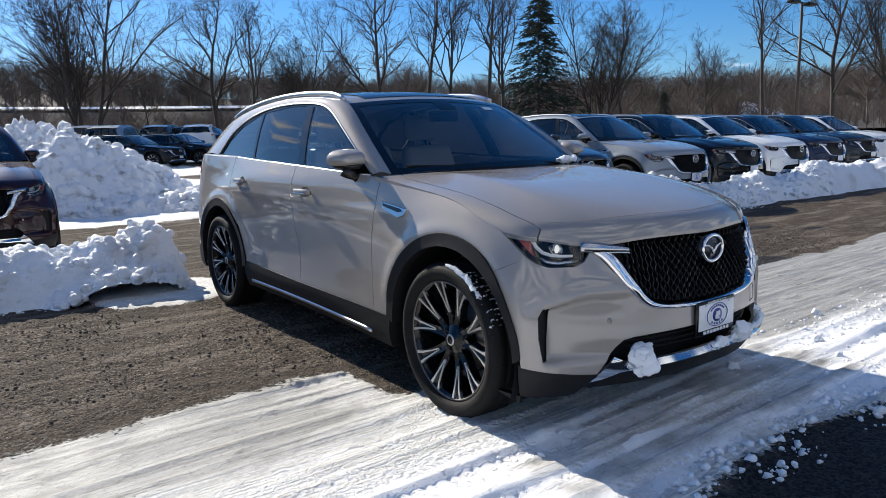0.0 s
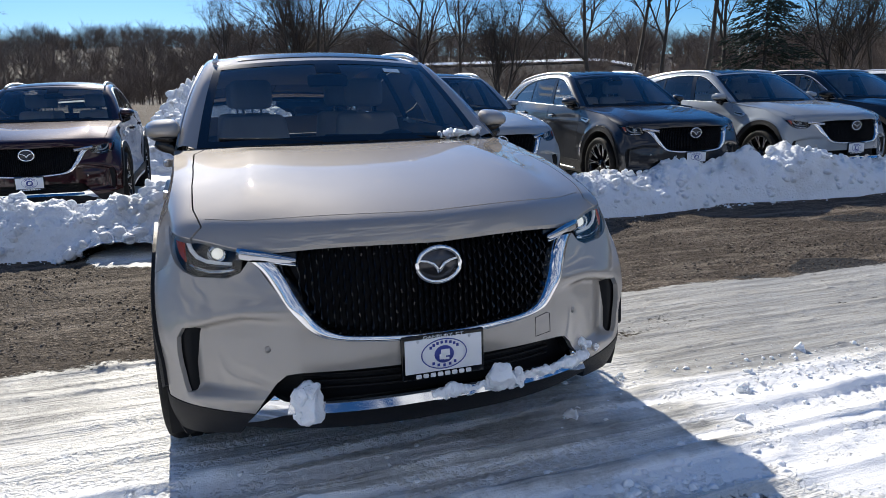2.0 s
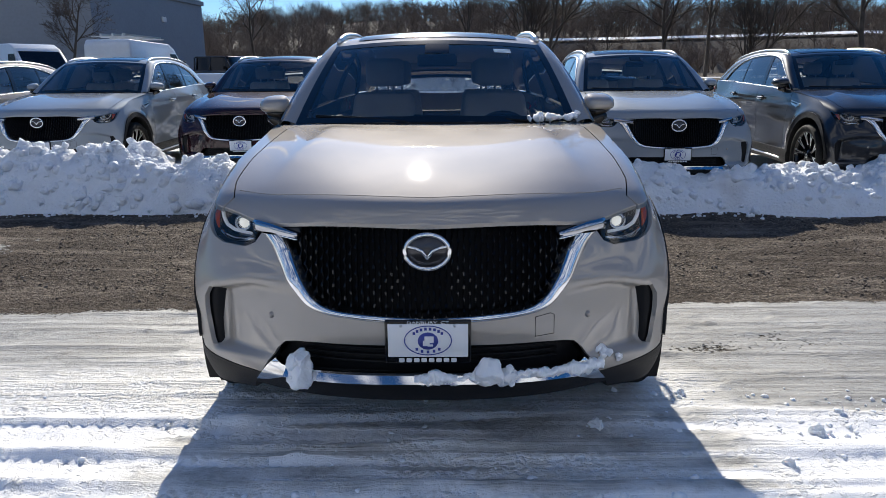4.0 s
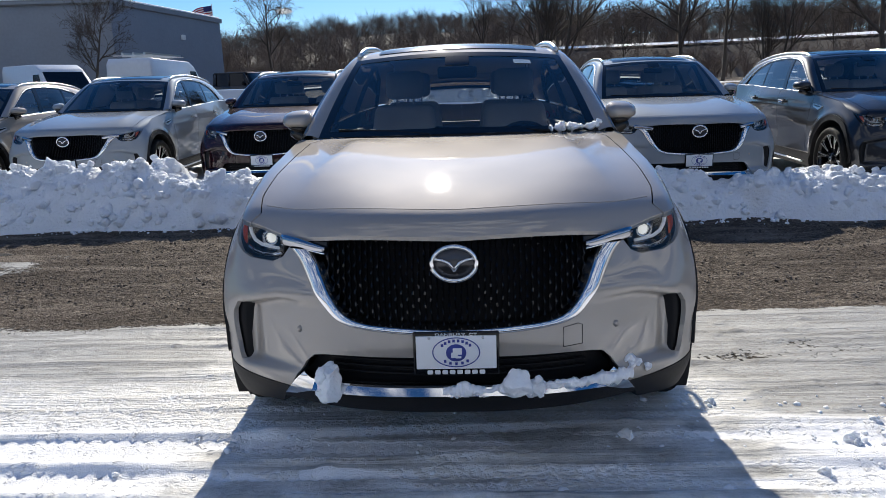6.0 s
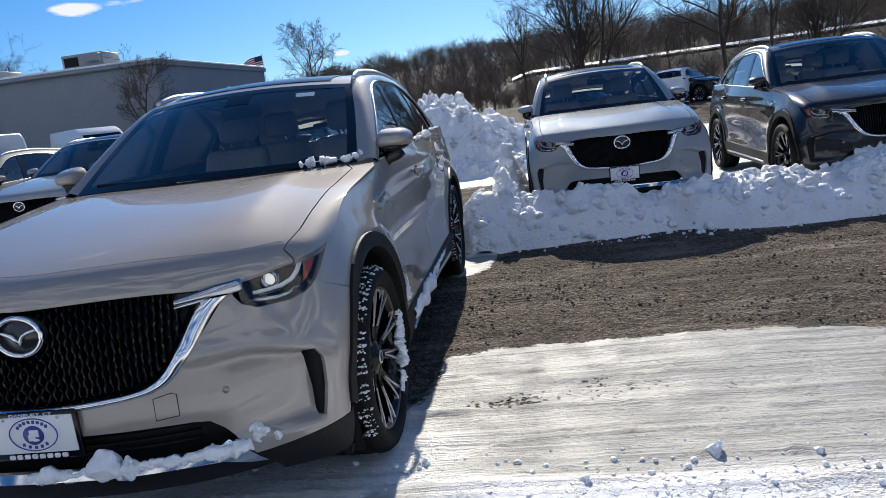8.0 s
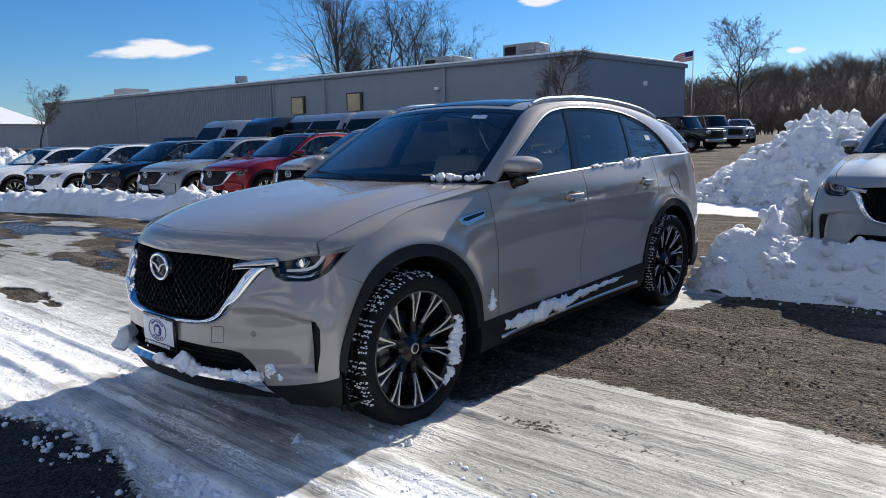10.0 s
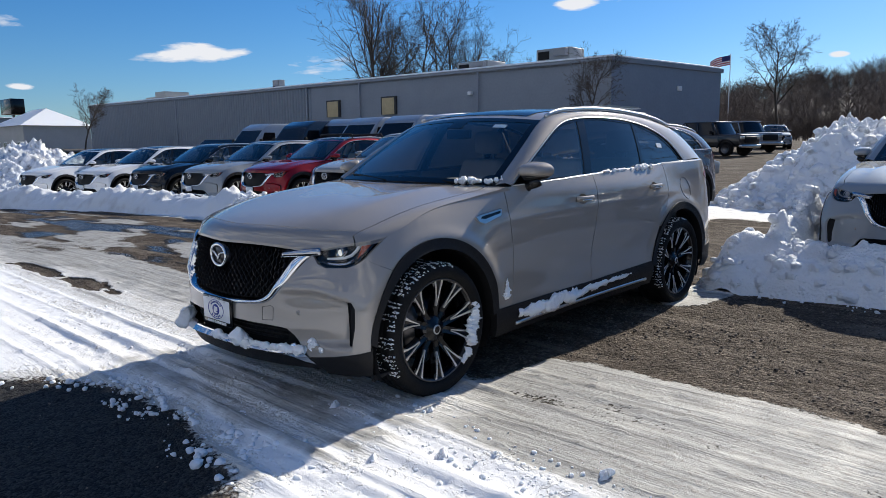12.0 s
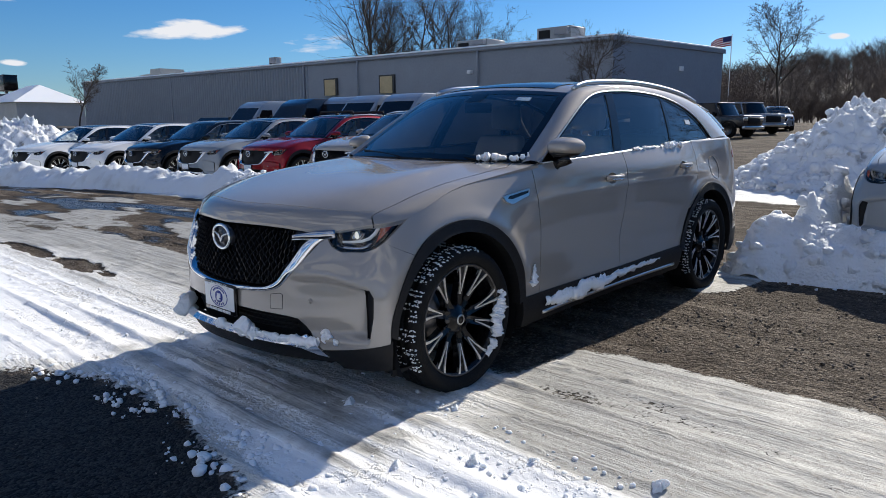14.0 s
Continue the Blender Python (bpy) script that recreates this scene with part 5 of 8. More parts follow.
def cladding(car):
    for sgn in (1, -1):
        m = 0 if sgn == 1 else -1
        for cy, a0, a1 in ((0.0, 2, 178), (WHEELBASE, 6, 176)):
            ring = side([(y + 0.028 * float(step(-0.25, -0.50, np.array(y))), z) for y, z in arc(cy, 0.530, a0, a1, 34)]) + side(arc(cy, 0.468, a1 + 2, a0 - 2, 34))
            part("arch_cladding", lift(cut_grid(ring, (), 0.018), shell, 0.055, m, 0.012), CLAD, car)

            def liner(a, b, cy=cy, sgn=sgn):
                t = radians(-25 + 230 * a)
                return Vector((sgn * (0.60 + 0.345 * b), cy + 0.475 * math.cos(t), HUB_Z + 0.475 * math.sin(t)))
            bm = grid_patch(liner, 30, 4)
            part("wheel_liner", bm, DARK, car)
        sill = side([(0.50, 0.415), (1.0, 0.420), (1.7, 0.430), (2.3, 0.448), (2.62, 0.458), (2.60, 0.265), (1.6, 0.245), (0.52, 0.235)])
        part("sill_cladding", lift(cut_grid(sill, (), 0.03), shell, 0.05, m, 0.008), CLAD, car)
        pts = [tuple(shell(np.array(u_of_y(y, z)), np.array(z), 0.012)) for y, z in zip(np.linspace(0.72, 2.50, 24), np.linspace(0.288, 0.318, 24))]
        bm = sweep(pts, 0.013, 6, flat=0.5)
        part("sill_strip", bm if sgn == 1 else flipped(bm), SATIN, car)
    part("underbody", join(box(-0.60, 0.60, -0.62, 3.95, 0.215, 0.40, 0.03), box(-0.90, 0.90, 0.56, 2.56, 0.225, 0.40, 0.03), box(-0.58, 0.58, -0.6, 0.5, 0.38, 0.92, 0.02)), DARK, car)


def greenhouse(car):
    n = 60
    for sgn in (1, -1):
        def frame_strip(a, b, sgn=sgn):
            i, o = INNER(a), OUTER(a)
            p = i * (1 - b) + o * b
            k = 4 * b * (1 - b)
            nn = np.array([0.55, -0.25 if a < 0.2 else 0.0, 0.80])
            p = p + nn * 0.020 * k
            return Vector((sgn * p[0], p[1], p[2]))
        bm = grid_patch(frame_strip, n, 9)
        if sgn == 1:
            bmesh.ops.reverse_faces(bm, faces=bm.faces)
        part("roof_frame", bm, PAINT, car)
        m = 0 if sgn == 1 else -1
        panes = {
            "front_glass": ([(0.955, 1.196), (1.005, 1.288), (1.225, 1.408), (1.425, 1.506), (1.585, 1.567), (1.80, 1.604), (1.665, 1.208)], GLASS),
            "rear_glass": ([(1.765, 1.213), (1.905, 1.615), (2.2, 1.620), (2.655, 1.594), (2.565, 1.240)], GLASS_DARK),
            "quarter_glass": ([(2.605, 1.246), (2.700, 1.584), (2.76, 1.580), (3.10, 1.495), (3.305, 1.385), (3.40, 1.30), (3.44, 1.268)], GLASS_DARK),
        }
        outline = [(y, z - 0.002) for y, z in DLO_TOP] + [(2.6, 1.236), (1.84, 1.208), (1.3, 1.186), (0.80, 1.165)]
        frame_part = part("window_frame", lift(cut_grid(outline, [p for p, _ in panes.values()], 0.05), glass_side, 0.02, m, -0.004), GLOSSBLACK, car)
        for name, (poly, gm) in panes.items():
            ob = part(name, lift(cut_grid(poly, (), 0.06), glass_side, 0.0, m, -0.009), gm, car)
            ob.visible_shadow = False
        loop = [tuple(OUTER(t) + (0.004, 0, 0)) for t in np.linspace(0, 1, 70)]
        loop += [tuple(glass_side(y, z, 0.003)) for y, z in ((3.2, 1.262), (2.6, 1.240), (2.2, 1.226), (1.84, 1.212), (1.3, 1.190), (1.0, 1.178))]
        bm = sweep([(sgn * x, y, z) for x, y, z in loop], 0.0055, 6, True)
        part("window_chrome", bm, SATIN, car)
        # rear pillar between the glass and the quarter panel
        def pillar(a, b, sgn=sgn):
            y = 2.95 + 1.04 * a
            u = u_of_y(y, 1.262)
            lo = shell(np.array(u), np.array(float(TOP(u)) - 0.004), 0.001)
            if y < 3.49:
                hi = glass_side(y, 1.262, 0.001)
            else:
                hi = OUTER(1.0) + (INNER(1.0) - OUTER(1.0)) * ((y - 3.49) / 0.5)
            p = lo * (1 - b) + hi * b
            return Vector((sgn * p[0], p[1], p[2] + 0.010 * math.sin(math.pi * b)))
        bm = grid_patch(pillar, 24, 6)
        if sgn == 1:
            bmesh.ops.reverse_faces(bm, faces=bm.faces)
        part("rear_pillar", bm, PAINT, car)
        # roof rail
        rail = []
        for k in range(40):
            t = k / 39
            i = INNER(0.255 + 0.575 * t)
            lift_z = 0.014 * min(1, math.sin(math.pi * min(1, max(0, t))) * 3.2) + 0.006
            rail.append((sgn * (i[0] + 0.006), i[1], i[2] + lift_z))
        part("roof_rail", sweep(rail, 0.018, 8, flat=0.8), SATIN, car)
        # door mirror
        mir = new("door_mirror")
        mir.parent = car
        bm = bmesh.new()
        bmesh.ops.create_uvsphere(bm, u_segments=28, v_segments=18, radius=1)
        for v in bm.verts:
            x, y, z = v.co
            y2 = y * 0.135 if y < 0 else y * 0.045
            zz = z * (0.060 if z > 0 else 0.036) * (1 - 0.25 * x) * (1 - 0.18 * max(0, -y))
            sgx = math.copysign(abs(x) ** 0.62, x)
            v.co = (sgn * (0.940 + sgx * 0.092), 0.985 + y2 + 0.035 * x, 1.258 + math.copysign(abs(zz / 0.09) ** 0.74, zz) * 0.085)
        if sgn == -1:
            bmesh.ops.reverse_faces(bm, faces=bm.faces)
        part("mirror_shell", bm, PAINT, mir)
        part("mirror_foot", sweep([(sgn * 0.955, 0.965, 1.205), (sgn * 0.93, 0.95, 1.185), (sgn * 0.885, 0.94, 1.165), (sgn * 0.865, 0.94, 1.13)], 0.036, 10, taper=lambda t: 1.25 - 0.45 * t), GLOSSBLACK, mir)
        bm = bmesh.new()
        bmesh.ops.create_uvsphere(bm, u_segments=24, v_segments=12, radius=1)
        for v in bm.verts:
            x, y, z = v.co
            v.co = (sgn * (0.928 + x * 0.080), 0.975 + y * (0.11 if y < 0 else 0.045) + 0.03 * x, 1.226 + z * (0.020 if z > 0 else 0.034 - 0.012 * x))
        if sgn == -1:
            bmesh.ops.reverse_faces(bm, faces=bm.faces)
        part("mirror_base", bm, GLOSSBLACK, mir, "gloss black lower half")
        gl = lathe([(0.0, 0.0), (1.0, 0.0)], 24, "y")
        for v in gl.verts:
            v.co = (sgn * 0.945 + v.co.x * 0.078, 1.026, 1.258 + v.co.z * 0.046)
        part("mirror_glass", gl, CHROME, mir)
        # wiper
    for x0, y0, x1, y1 in ((0.50, 0.66, -0.12, 0.74), (-0.15, 0.63, -0.66, 0.76)):
        part("wiper", sweep([(x0, y0 - 0.01, 1.185), ((x0 + x1) / 2, (y0 + y1) / 2 - 0.01, 1.205), (x1, y1 - 0.01, 1.213)], 0.008, 6), DARK, car)
    # windscreen, its black border, cowl
    part("windscreen", grid_patch(lambda a, b: windscreen(-1 + 2 * a, b), 30, 16), GLASS, car).visible_shadow = False
    border = join(grid_patch(lambda a, b: windscreen(-1 + 0.065 * a, b, 0.002), 3, 16), grid_patch(lambda a, b: windscreen(1 - 0.065 * (1 - a), b, 0.002), 3, 16),
                  grid_patch(lambda a, b: windscreen(-1 + 2 * a, 0.93 + 0.07 * b, 0.002), 30, 3), grid_patch(lambda a, b: windscreen(-1 + 2 * a, 0.06 * b, 0.002), 30, 3),
                  grid_patch(lambda a, b: windscreen(-0.11 + 0.22 * a, 0.80 + 0.14 * b, 0.002), 6, 4))
    part("windscreen_border", border, GLOSSBLACK, car)

    def cowl(a, b):
        s = -1 + 2 * a
        k, w = COWL(abs(s)), windscreen(s, 0.0)
        p = Vector((math.copysign(k[0], s) * 0.97, k[1] + 0.002, k[2] - 0.012)) if b < 0.5 else w
        if 0.25 < b < 0.75:
            p = (Vector((math.copysign(k[0], s) * 0.95, k[1], k[2])) + w) / 2 - Vector((0, 0, 0.03))
        return p
    part("cowl", grid_patch(cowl, 30, 3), DARK, car)
    bm = grid_patch(lambda a, b: roof_at(-1 + 2 * a, b), 26, 40)
    bmesh.ops.recalc_face_normals(bm, faces=bm.faces)
    part("roof", bm, PAINT, car)
    part("sunroof", grid_patch(lambda a, b: roof_at(-0.80 + 1.6 * a, 0.03 + 0.42 * b, 0.004), 20, 20), GLOSSBLACK, car, "dark glass sunroof")
    part("headliner", grid_patch(lambda a, b: roof_at(-0.97 + 1.94 * a, b, -0.035), 12, 16), LEATHER, car)

    def rear_glass(a, b):
        s = -1 + 2 * a
        i = INNER(0.86 + 0.14 * b)
        return Vector((s * i[0], i[1] + 0.05 * (1 - s * s), i[2] + 0.03 * (1 - s * s) * (1 - b)))
    part("rear_window", grid_patch(rear_glass, 14, 8), GLASS_REAR, car).visible_shadow = False
    part("rear_spoiler", grid_patch(lambda a, b: Vector(roof_at(-0.98 + 1.96 * a, 0.94 + 0.06 * b, 0.012)) + Vector((0, 0.09 * b, -0.012 * b)), 14, 4), PAINT, car)


def cabin(car):
    cab = new("cabin")
    cab.parent = car
    part("floor_tub", box(-0.84, 0.84, 0.62, 3.85, 0.38, 0.50, 0.02), TRIM, cab)
    for sx in (-1, 1):
        part("door_card", box(sx * 0.825 - 0.025, sx * 0.825 + 0.025, 0.75, 3.3, 0.45, 1.13, 0.02), TRIM, cab)
    dash = box(-0.83, 0.83, 0.66, 1.12, 0.72, 1.135, 0.07, 3)
    part("dashboard", dash, TRIM, cab)
    part("screen", box(-0.16, 0.16, 0.93, 0.95, 1.10, 1.20, 0.008), GLOSSBLACK, cab)
    part("binnacle", box(0.22, 0.58, 0.86, 1.10, 1.10, 1.185, 0.03, 3), TRIM, cab)
    ring = [(0.40 + 0.185 * math.cos(t), 1.24 - 0.07 * math.sin(t), 1.03 + 0.17 * math.sin(t)) for t in np.linspace(0, 2 * math.pi, 33)[:-1]]
    part("steering_wheel", join(sweep(ring, 0.016, 8, True), box(0.33, 0.47, 1.21, 1.26, 0.97, 1.08, 0.02)), DARK, cab)
    part("interior_mirror", box(-0.12, 0.12, 1.24, 1.27, 1.48, 1.55, 0.012), DARK, cab)
    for x, y, nm in ((0.40, 1.62, "front_seat"), (-0.40, 1.62, "front_seat"), (0.40, 2.55, "rear_seat"), (-0.40, 2.55, "rear_seat")):
        seat(x, y, 0.55, nm).parent = cab
    part("cargo_wall", box(-0.80, 0.80, 3.30, 3.36, 0.5, 1.12, 0.03), TRIM, cab)


def plate(car):
    p = new("dealer_plate")
    p.parent = car
    y, z0, z1 = -0.874, 0.430, 0.593
    part("plate_frame", box(-0.153, 0.153, y, y + 0.02, z0, z1, 0.006), GLOSSBLACK, p)
    part("plate_face", box(-0.142, 0.142, y - 0.004, y + 0.004, z0 + 0.026, z1 - 0.014, 0.002), WHITE, p)
    ell = [(0.083 * math.cos(t), y - 0.0055, 0.519 + 0.054 * math.sin(t)) for t in np.linspace(0, 2 * math.pi, 41)[:-1]]
    part("oval", sweep(ell, 0.0020, 5, True), NAVY, p)
    mark = lathe([(0.0, -0.001), (1.0, -0.001), (1.0, 0.002)], 24, "y")
    for v in mark.verts:
        v.co = (v.co.x * 0.036, y - 0.0055 + v.co.y, 0.517 + v.co.z * 0.032)
    part("oval_mark", mark, NAVY, p)
    bm = bmesh.new()
    for dx, dz, w, h in ((0.004, 0.006, 0.016, 0.012), (-0.006, -0.008, 0.012, 0.010), (0.008, -0.016, 0.010, 0.004)):
        bm = join(bm, box(dx - w, dx + w, y - 0.0085, y - 0.006, 0.517 + dz - h, 0.517 + dz + h, 0.002))
    part("mark_light", bm, WHITE, p)
    for k in range(8):
        part("letter_bar", box(-0.104 + k * 0.0265, -0.104 + k * 0.0265 + 0.020, y - 0.0035, y - 0.0005, z0 + 0.006, z0 + 0.021, 0.003, 1), WHITE, p)
    for a0, a1, n in ((150, 30, 8), (-140, -40, 5)):
        for k in range(n):
            t = radians(a0 + (a1 - a0) * (k + 0.5) / n)
            cx, cz = 0.062 * math.cos(t), 0.519 + 0.043 * math.sin(t)
            part("oval_bar", box(cx - 0.0045, cx + 0.0045, y - 0.0062, y - 0.004, cz - 0.005, cz + 0.005), NAVY, p, smooth=False)
    cu = bpy.data.curves.new("town", "FONT")
    cu.body, cu.size, cu.align_x, cu.extrude = "DANBURY, CT", 0.022, "CENTER", 0.001
    tmp = new("town", cu)
    deps = bpy.context.evaluated_depsgraph_get()
    me = bpy.data.meshes.new_from_object(tmp.evaluated_get(deps))
    bpy.data.objects.remove(tmp)
    me.materials.clear()
    me.materials.append(WHITE)
    t = new("town_name", me)
    t.parent = p
    t.matrix_basis = pose(0, y + 0.026, z1 - 0.0135, 90, 0, 0) @ Matrix.Diagonal((1.05, 0.6, 1, 1))
    for sx in (-1, 1):
        s = lathe([(0.0, -0.003), (0.005, -0.002), (0.006, 0.002)], 12, "y", (sx * 0.095, y - 0.004, z1 - 0.02))
        part("screw", s, SATIN, p)


def vehicle(label):
    car = thing("sport_utility_vehicle", label, "car")
    body_panels(car)
    front_end(car)
    lamps(car)
    cladding(car)
    greenhouse(car)
    cabin(car)
    plate(car)
    # the nose overhang is a little shorter than its drawing
    for o in car.children_recursive:
        if o.type == "MESH" and o.location.length == 0:
            co = np.empty(len(o.data.vertices) * 3, np.float32)
            o.data.vertices.foreach_get("co", co)
            co = co.reshape(-1, 3)
            co[:, 1] += 0.027 * step(-0.42, -0.70, co[:, 1])
            o.data.vertices.foreach_set("co", co.ravel())
            o.data.update()
    w = wheel()
    w.parent = car
    w.matrix_basis = pose(0.845, 0, HUB_Z)
    for x, y, turn in ((0.845, WHEELBASE, 0), (-0.845, 0, 180), (-0.845, WHEELBASE, 180)):
        c = copy_thing(w, pose(x, y, HUB_Z, 31 if y else 12, 0, turn))
        c.parent = car
    return car


hero = vehicle("platinum-beige metallic sport utility vehicle with black arches, snow-spattered")


# ---------------------------------------------------------------- other paints and the parked rows
PAINTS = {
    "silver": paint("silver_paint", (0.27, 0.297, 0.325), 0.3, 0.62),
    "grey": paint("dark_grey_paint", (0.024, 0.026, 0.031), 0.6, 0.40),
    "black": paint("black_paint", (0.006, 0.007, 0.009), 0.0, 0.4),
    "white": paint("white_paint", (0.78, 0.79, 0.80), 0.0, 0.35, False),
    "maroon": paint("maroon_paint", (0.022, 0.006, 0.009), 0.3, 0.5),
    "red": paint("red_paint", (0.23, 0.004, 0.009), 0.4, 0.40),
    "beige": paint("warm_grey_paint", (0.34, 0.315, 0.285), 0.3, 0.62),
    "navy": paint("dark_blue_paint", (0.018, 0.026, 0.055), 0.5, 0.38),
}


def rise(x, y):
    return float(slope(np.array(float(x)), np.array(float(y))))


def parked(x, y, z, turn, key, label, group):
    c = copy_thing(hero, pose(x, y, z + rise(x, y), 0, 0, turn))
    tagged(c, label, "car", group)
    for o in c.children_recursive:
        for s in slots_of(o):
            if s.material == PAINT:
                s.link = "OBJECT"
                s.material = PAINTS[key]
            elif s.material in (DRL, GUIDE):
                s.link = "OBJECT"
                s.material = SATIN
    return c


def slots_of(o):
    return o.material_slots if o.type == "MESH" else ()


def lite_vehicle():
    """The same vehicle in a few meshes, for those that stand far off."""
    car = thing("sport_utility_vehicle", "sport utility vehicle parked far off", "car")
    groups = {}
    inverse = hero.matrix_world.inverted()
    bpy.context.view_layer.update()
    for o in hero.children_recursive:
        if o.type != "MESH" or o.data.materials[0] in (DRL, GUIDE) or "slat" in o.name or "sticker" in o.name or o.name.startswith(("oval", "mark_light", "letter", "town", "screw", "restraint", "fuel", "tow")):
            continue
        up = o.parent
        wheel_of = None
        while up and up != hero:
            if up.name.startswith("wheel"):
                wheel_of = up
            up = up.parent
        m = o.data.materials[0]
        if wheel_of:
            key = ("wheel", wheel_of.name)
        elif m == PAINT:
            key = ("body", "")
        elif m in (GLASS, GLASS_DARK, GLASS_REAR, LENS):
            key = ("window", o.name.split(".")[0] + str(o.data.vertices[0].co.x > 0))
        elif m in (CHROME, SATIN, MACHINED, SMOKED, BLADE):
            key = ("bright_trim", "")
        else:
            key = ("dark_trim", o.parent.name if o.parent != hero else "")
        groups.setdefault(key, []).append(o)
    for (kind, _), obs in groups.items():
        mats, bm = [], bmesh.new()
        for o in obs:
            for m in o.data.materials:
                if m == DRL:
                    continue
                if m not in mats:
                    mats.append(m)
            tmp = o.data.copy()
            tmp.transform(o.matrix_world)
            for p in tmp.polygons:
                p.material_index = mats.index(o.data.materials[p.material_index])
            bm.from_mesh(tmp)
            bpy.data.meshes.remove(tmp)
        ob = part(kind, bm, mats, car, smooth=False)
        for p in ob.data.polygons:
            p.use_smooth = True
        if kind == "window":
            ob.visible_shadow = False
    return car


LITE = None


def parked_far(x, y, z, turn, key, label, group):
    global LITE
    if LITE is None:
        LITE = c = lite_vehicle()
        c.matrix_basis = pose(x, y, z + rise(x, y), 0, 0, turn)
    else:
        c = copy_thing(LITE, pose(x, y, z + rise(x, y), 0, 0, turn))
    tagged(c, label, "car", group)
    for o in c.children_recursive:
        for s in slots_of(o):
            if s.material in (PAINT, PAINTS["black"]) and o.name.startswith("body"):
                s.link = "OBJECT"
                s.material = PAINTS[key]
    return c


for x, y, turn, key, word in (
        (2.575, 5.41, 0, "silver", "bright silver sport utility vehicle parked behind a snow bank"),
        (5.38, 5.45, -2, "grey", "dark grey sport utility vehicle parked behind a snow bank"),
        (8.10, 5.45, 0, "silver", "bright silver sport utility vehicle parked behind a snow bank"),
        (10.80, 5.90, 0, "black", "black sport utility vehicle parked in a snowy row"),
        (13.50, 6.25, 0, "white", "white sport utility vehicle parked in a snowy row"),
        (16.20, 6.60, 0, "navy", "dark blue sport utility vehicle parked in a snowy row"),
        (18.90, 6.90, 0, "grey", "dark grey sport utility vehicle parked in a snowy row"),
        (21.60, 7.20, 0, "white", "white sport utility vehicle parked in a snowy row")):
    (parked if x < 9 else parked_far)(x, y, 0.04, turn, key, word, "cars parked in the eastern row")
for x, y, turn, key, word in (
        (-2.68, 6.84, 0, "maroon", "dark maroon sport utility vehicle parked behind a snow bank"),
        (-5.35, 6.80, 2, "silver", "bright silver sport utility vehicle parked behind a snow bank"),
        (-7.95, 6.83, 1, "beige", "warm grey sport utility vehicle parked in a snowy row"),
        (-10.75, 6.83, 0, "red", "glossy red sport utility vehicle parked in a snowy row"),
        (-13.5, 6.72, 3, "silver", "bright silver sport utility vehicle parked in a snowy row"),
        (-16.2, 6.5, 5, "black", "black sport utility vehicle parked in a snowy row"),
        (-18.9, 6.0, 8, "white", "white sport utility vehicle parked in a snowy row"),
        (-21.7, 5.25, 10, "white", "white sport utility vehicle parked in a snowy row")):
    c = (parked if x > -9 else parked_far)(x, y, 0.035, turn, key, word, "cars parked in the western row")
    if key == "red":
        for yy in (1.75, 2.75):
            part("roof_bar", sweep([(-0.66, yy, 1.70), (-0.62, yy, 1.785), (0.62, yy, 1.785), (0.66, yy, 1.70)], 0.028, 8, flat=0.6), CLAD, c, "black roof rack bar")


# ---------------------------------------------------------------- more snow
def pile_profile(x, y):
    d = np.hypot((x + 0.15 - 0.2 * (y - 14.4)) / 2.75, (y - 14.4) / 2.2)
    e = np.hypot((x - 2.6) / 2.8, (y - 13.2) / 1.4)
    low = np.hypot((x - 0.9) / 3.8, (y - 13.0) / 1.35)
    back = np.hypot((x + 0.75) / 1.75, (y - 16.2) / 2.0)
    h = np.maximum(1.74 * np.clip(1.4 - 1.4 * back, 0, 1) ** 0.8, 1.42 * np.clip(1.45 - 1.45 * d, 0, 1) ** 0.8)
    h = np.maximum(h, 0.26 * np.clip(1 - e, 0, 1) ** 0.5)
    return np.maximum(h, 0.30 * np.clip(3 - 3 * low, 0, 1)) * (0.78 + 0.5 * fbm(x * 0.6, y * 0.6, 3, 77))


bank("snow_pile", -9.5, 8.5, 9.6, 19.0, pile_profile, "tall pile of broken dirty-white ploughed snow", 0.48, 0.05, 15, material=SNOW_DIRTY)
bank("snow_bank", -26.0, -9.0, 1.0, 6.3, lambda x, y: ridge(x, y, 5.2 - 0.0176 * np.clip(-x - 11, 0, 99) ** 2, 0.62, 0.5, 33), "long low ploughed snow bank before parked cars", 0.7, 0.07, 19)
bank("snow_pile", -36.5, -23.0, 2.5, 11.5, lambda x, y: 2.4 * np.clip(1 - np.hypot((x + 29.6) / 6.2, (y - 7) / 4), 0, 1) ** 0.7, "far heap of ploughed snow by the road", 0.5, 0.09, 23, material=SNOW_DIRTY)


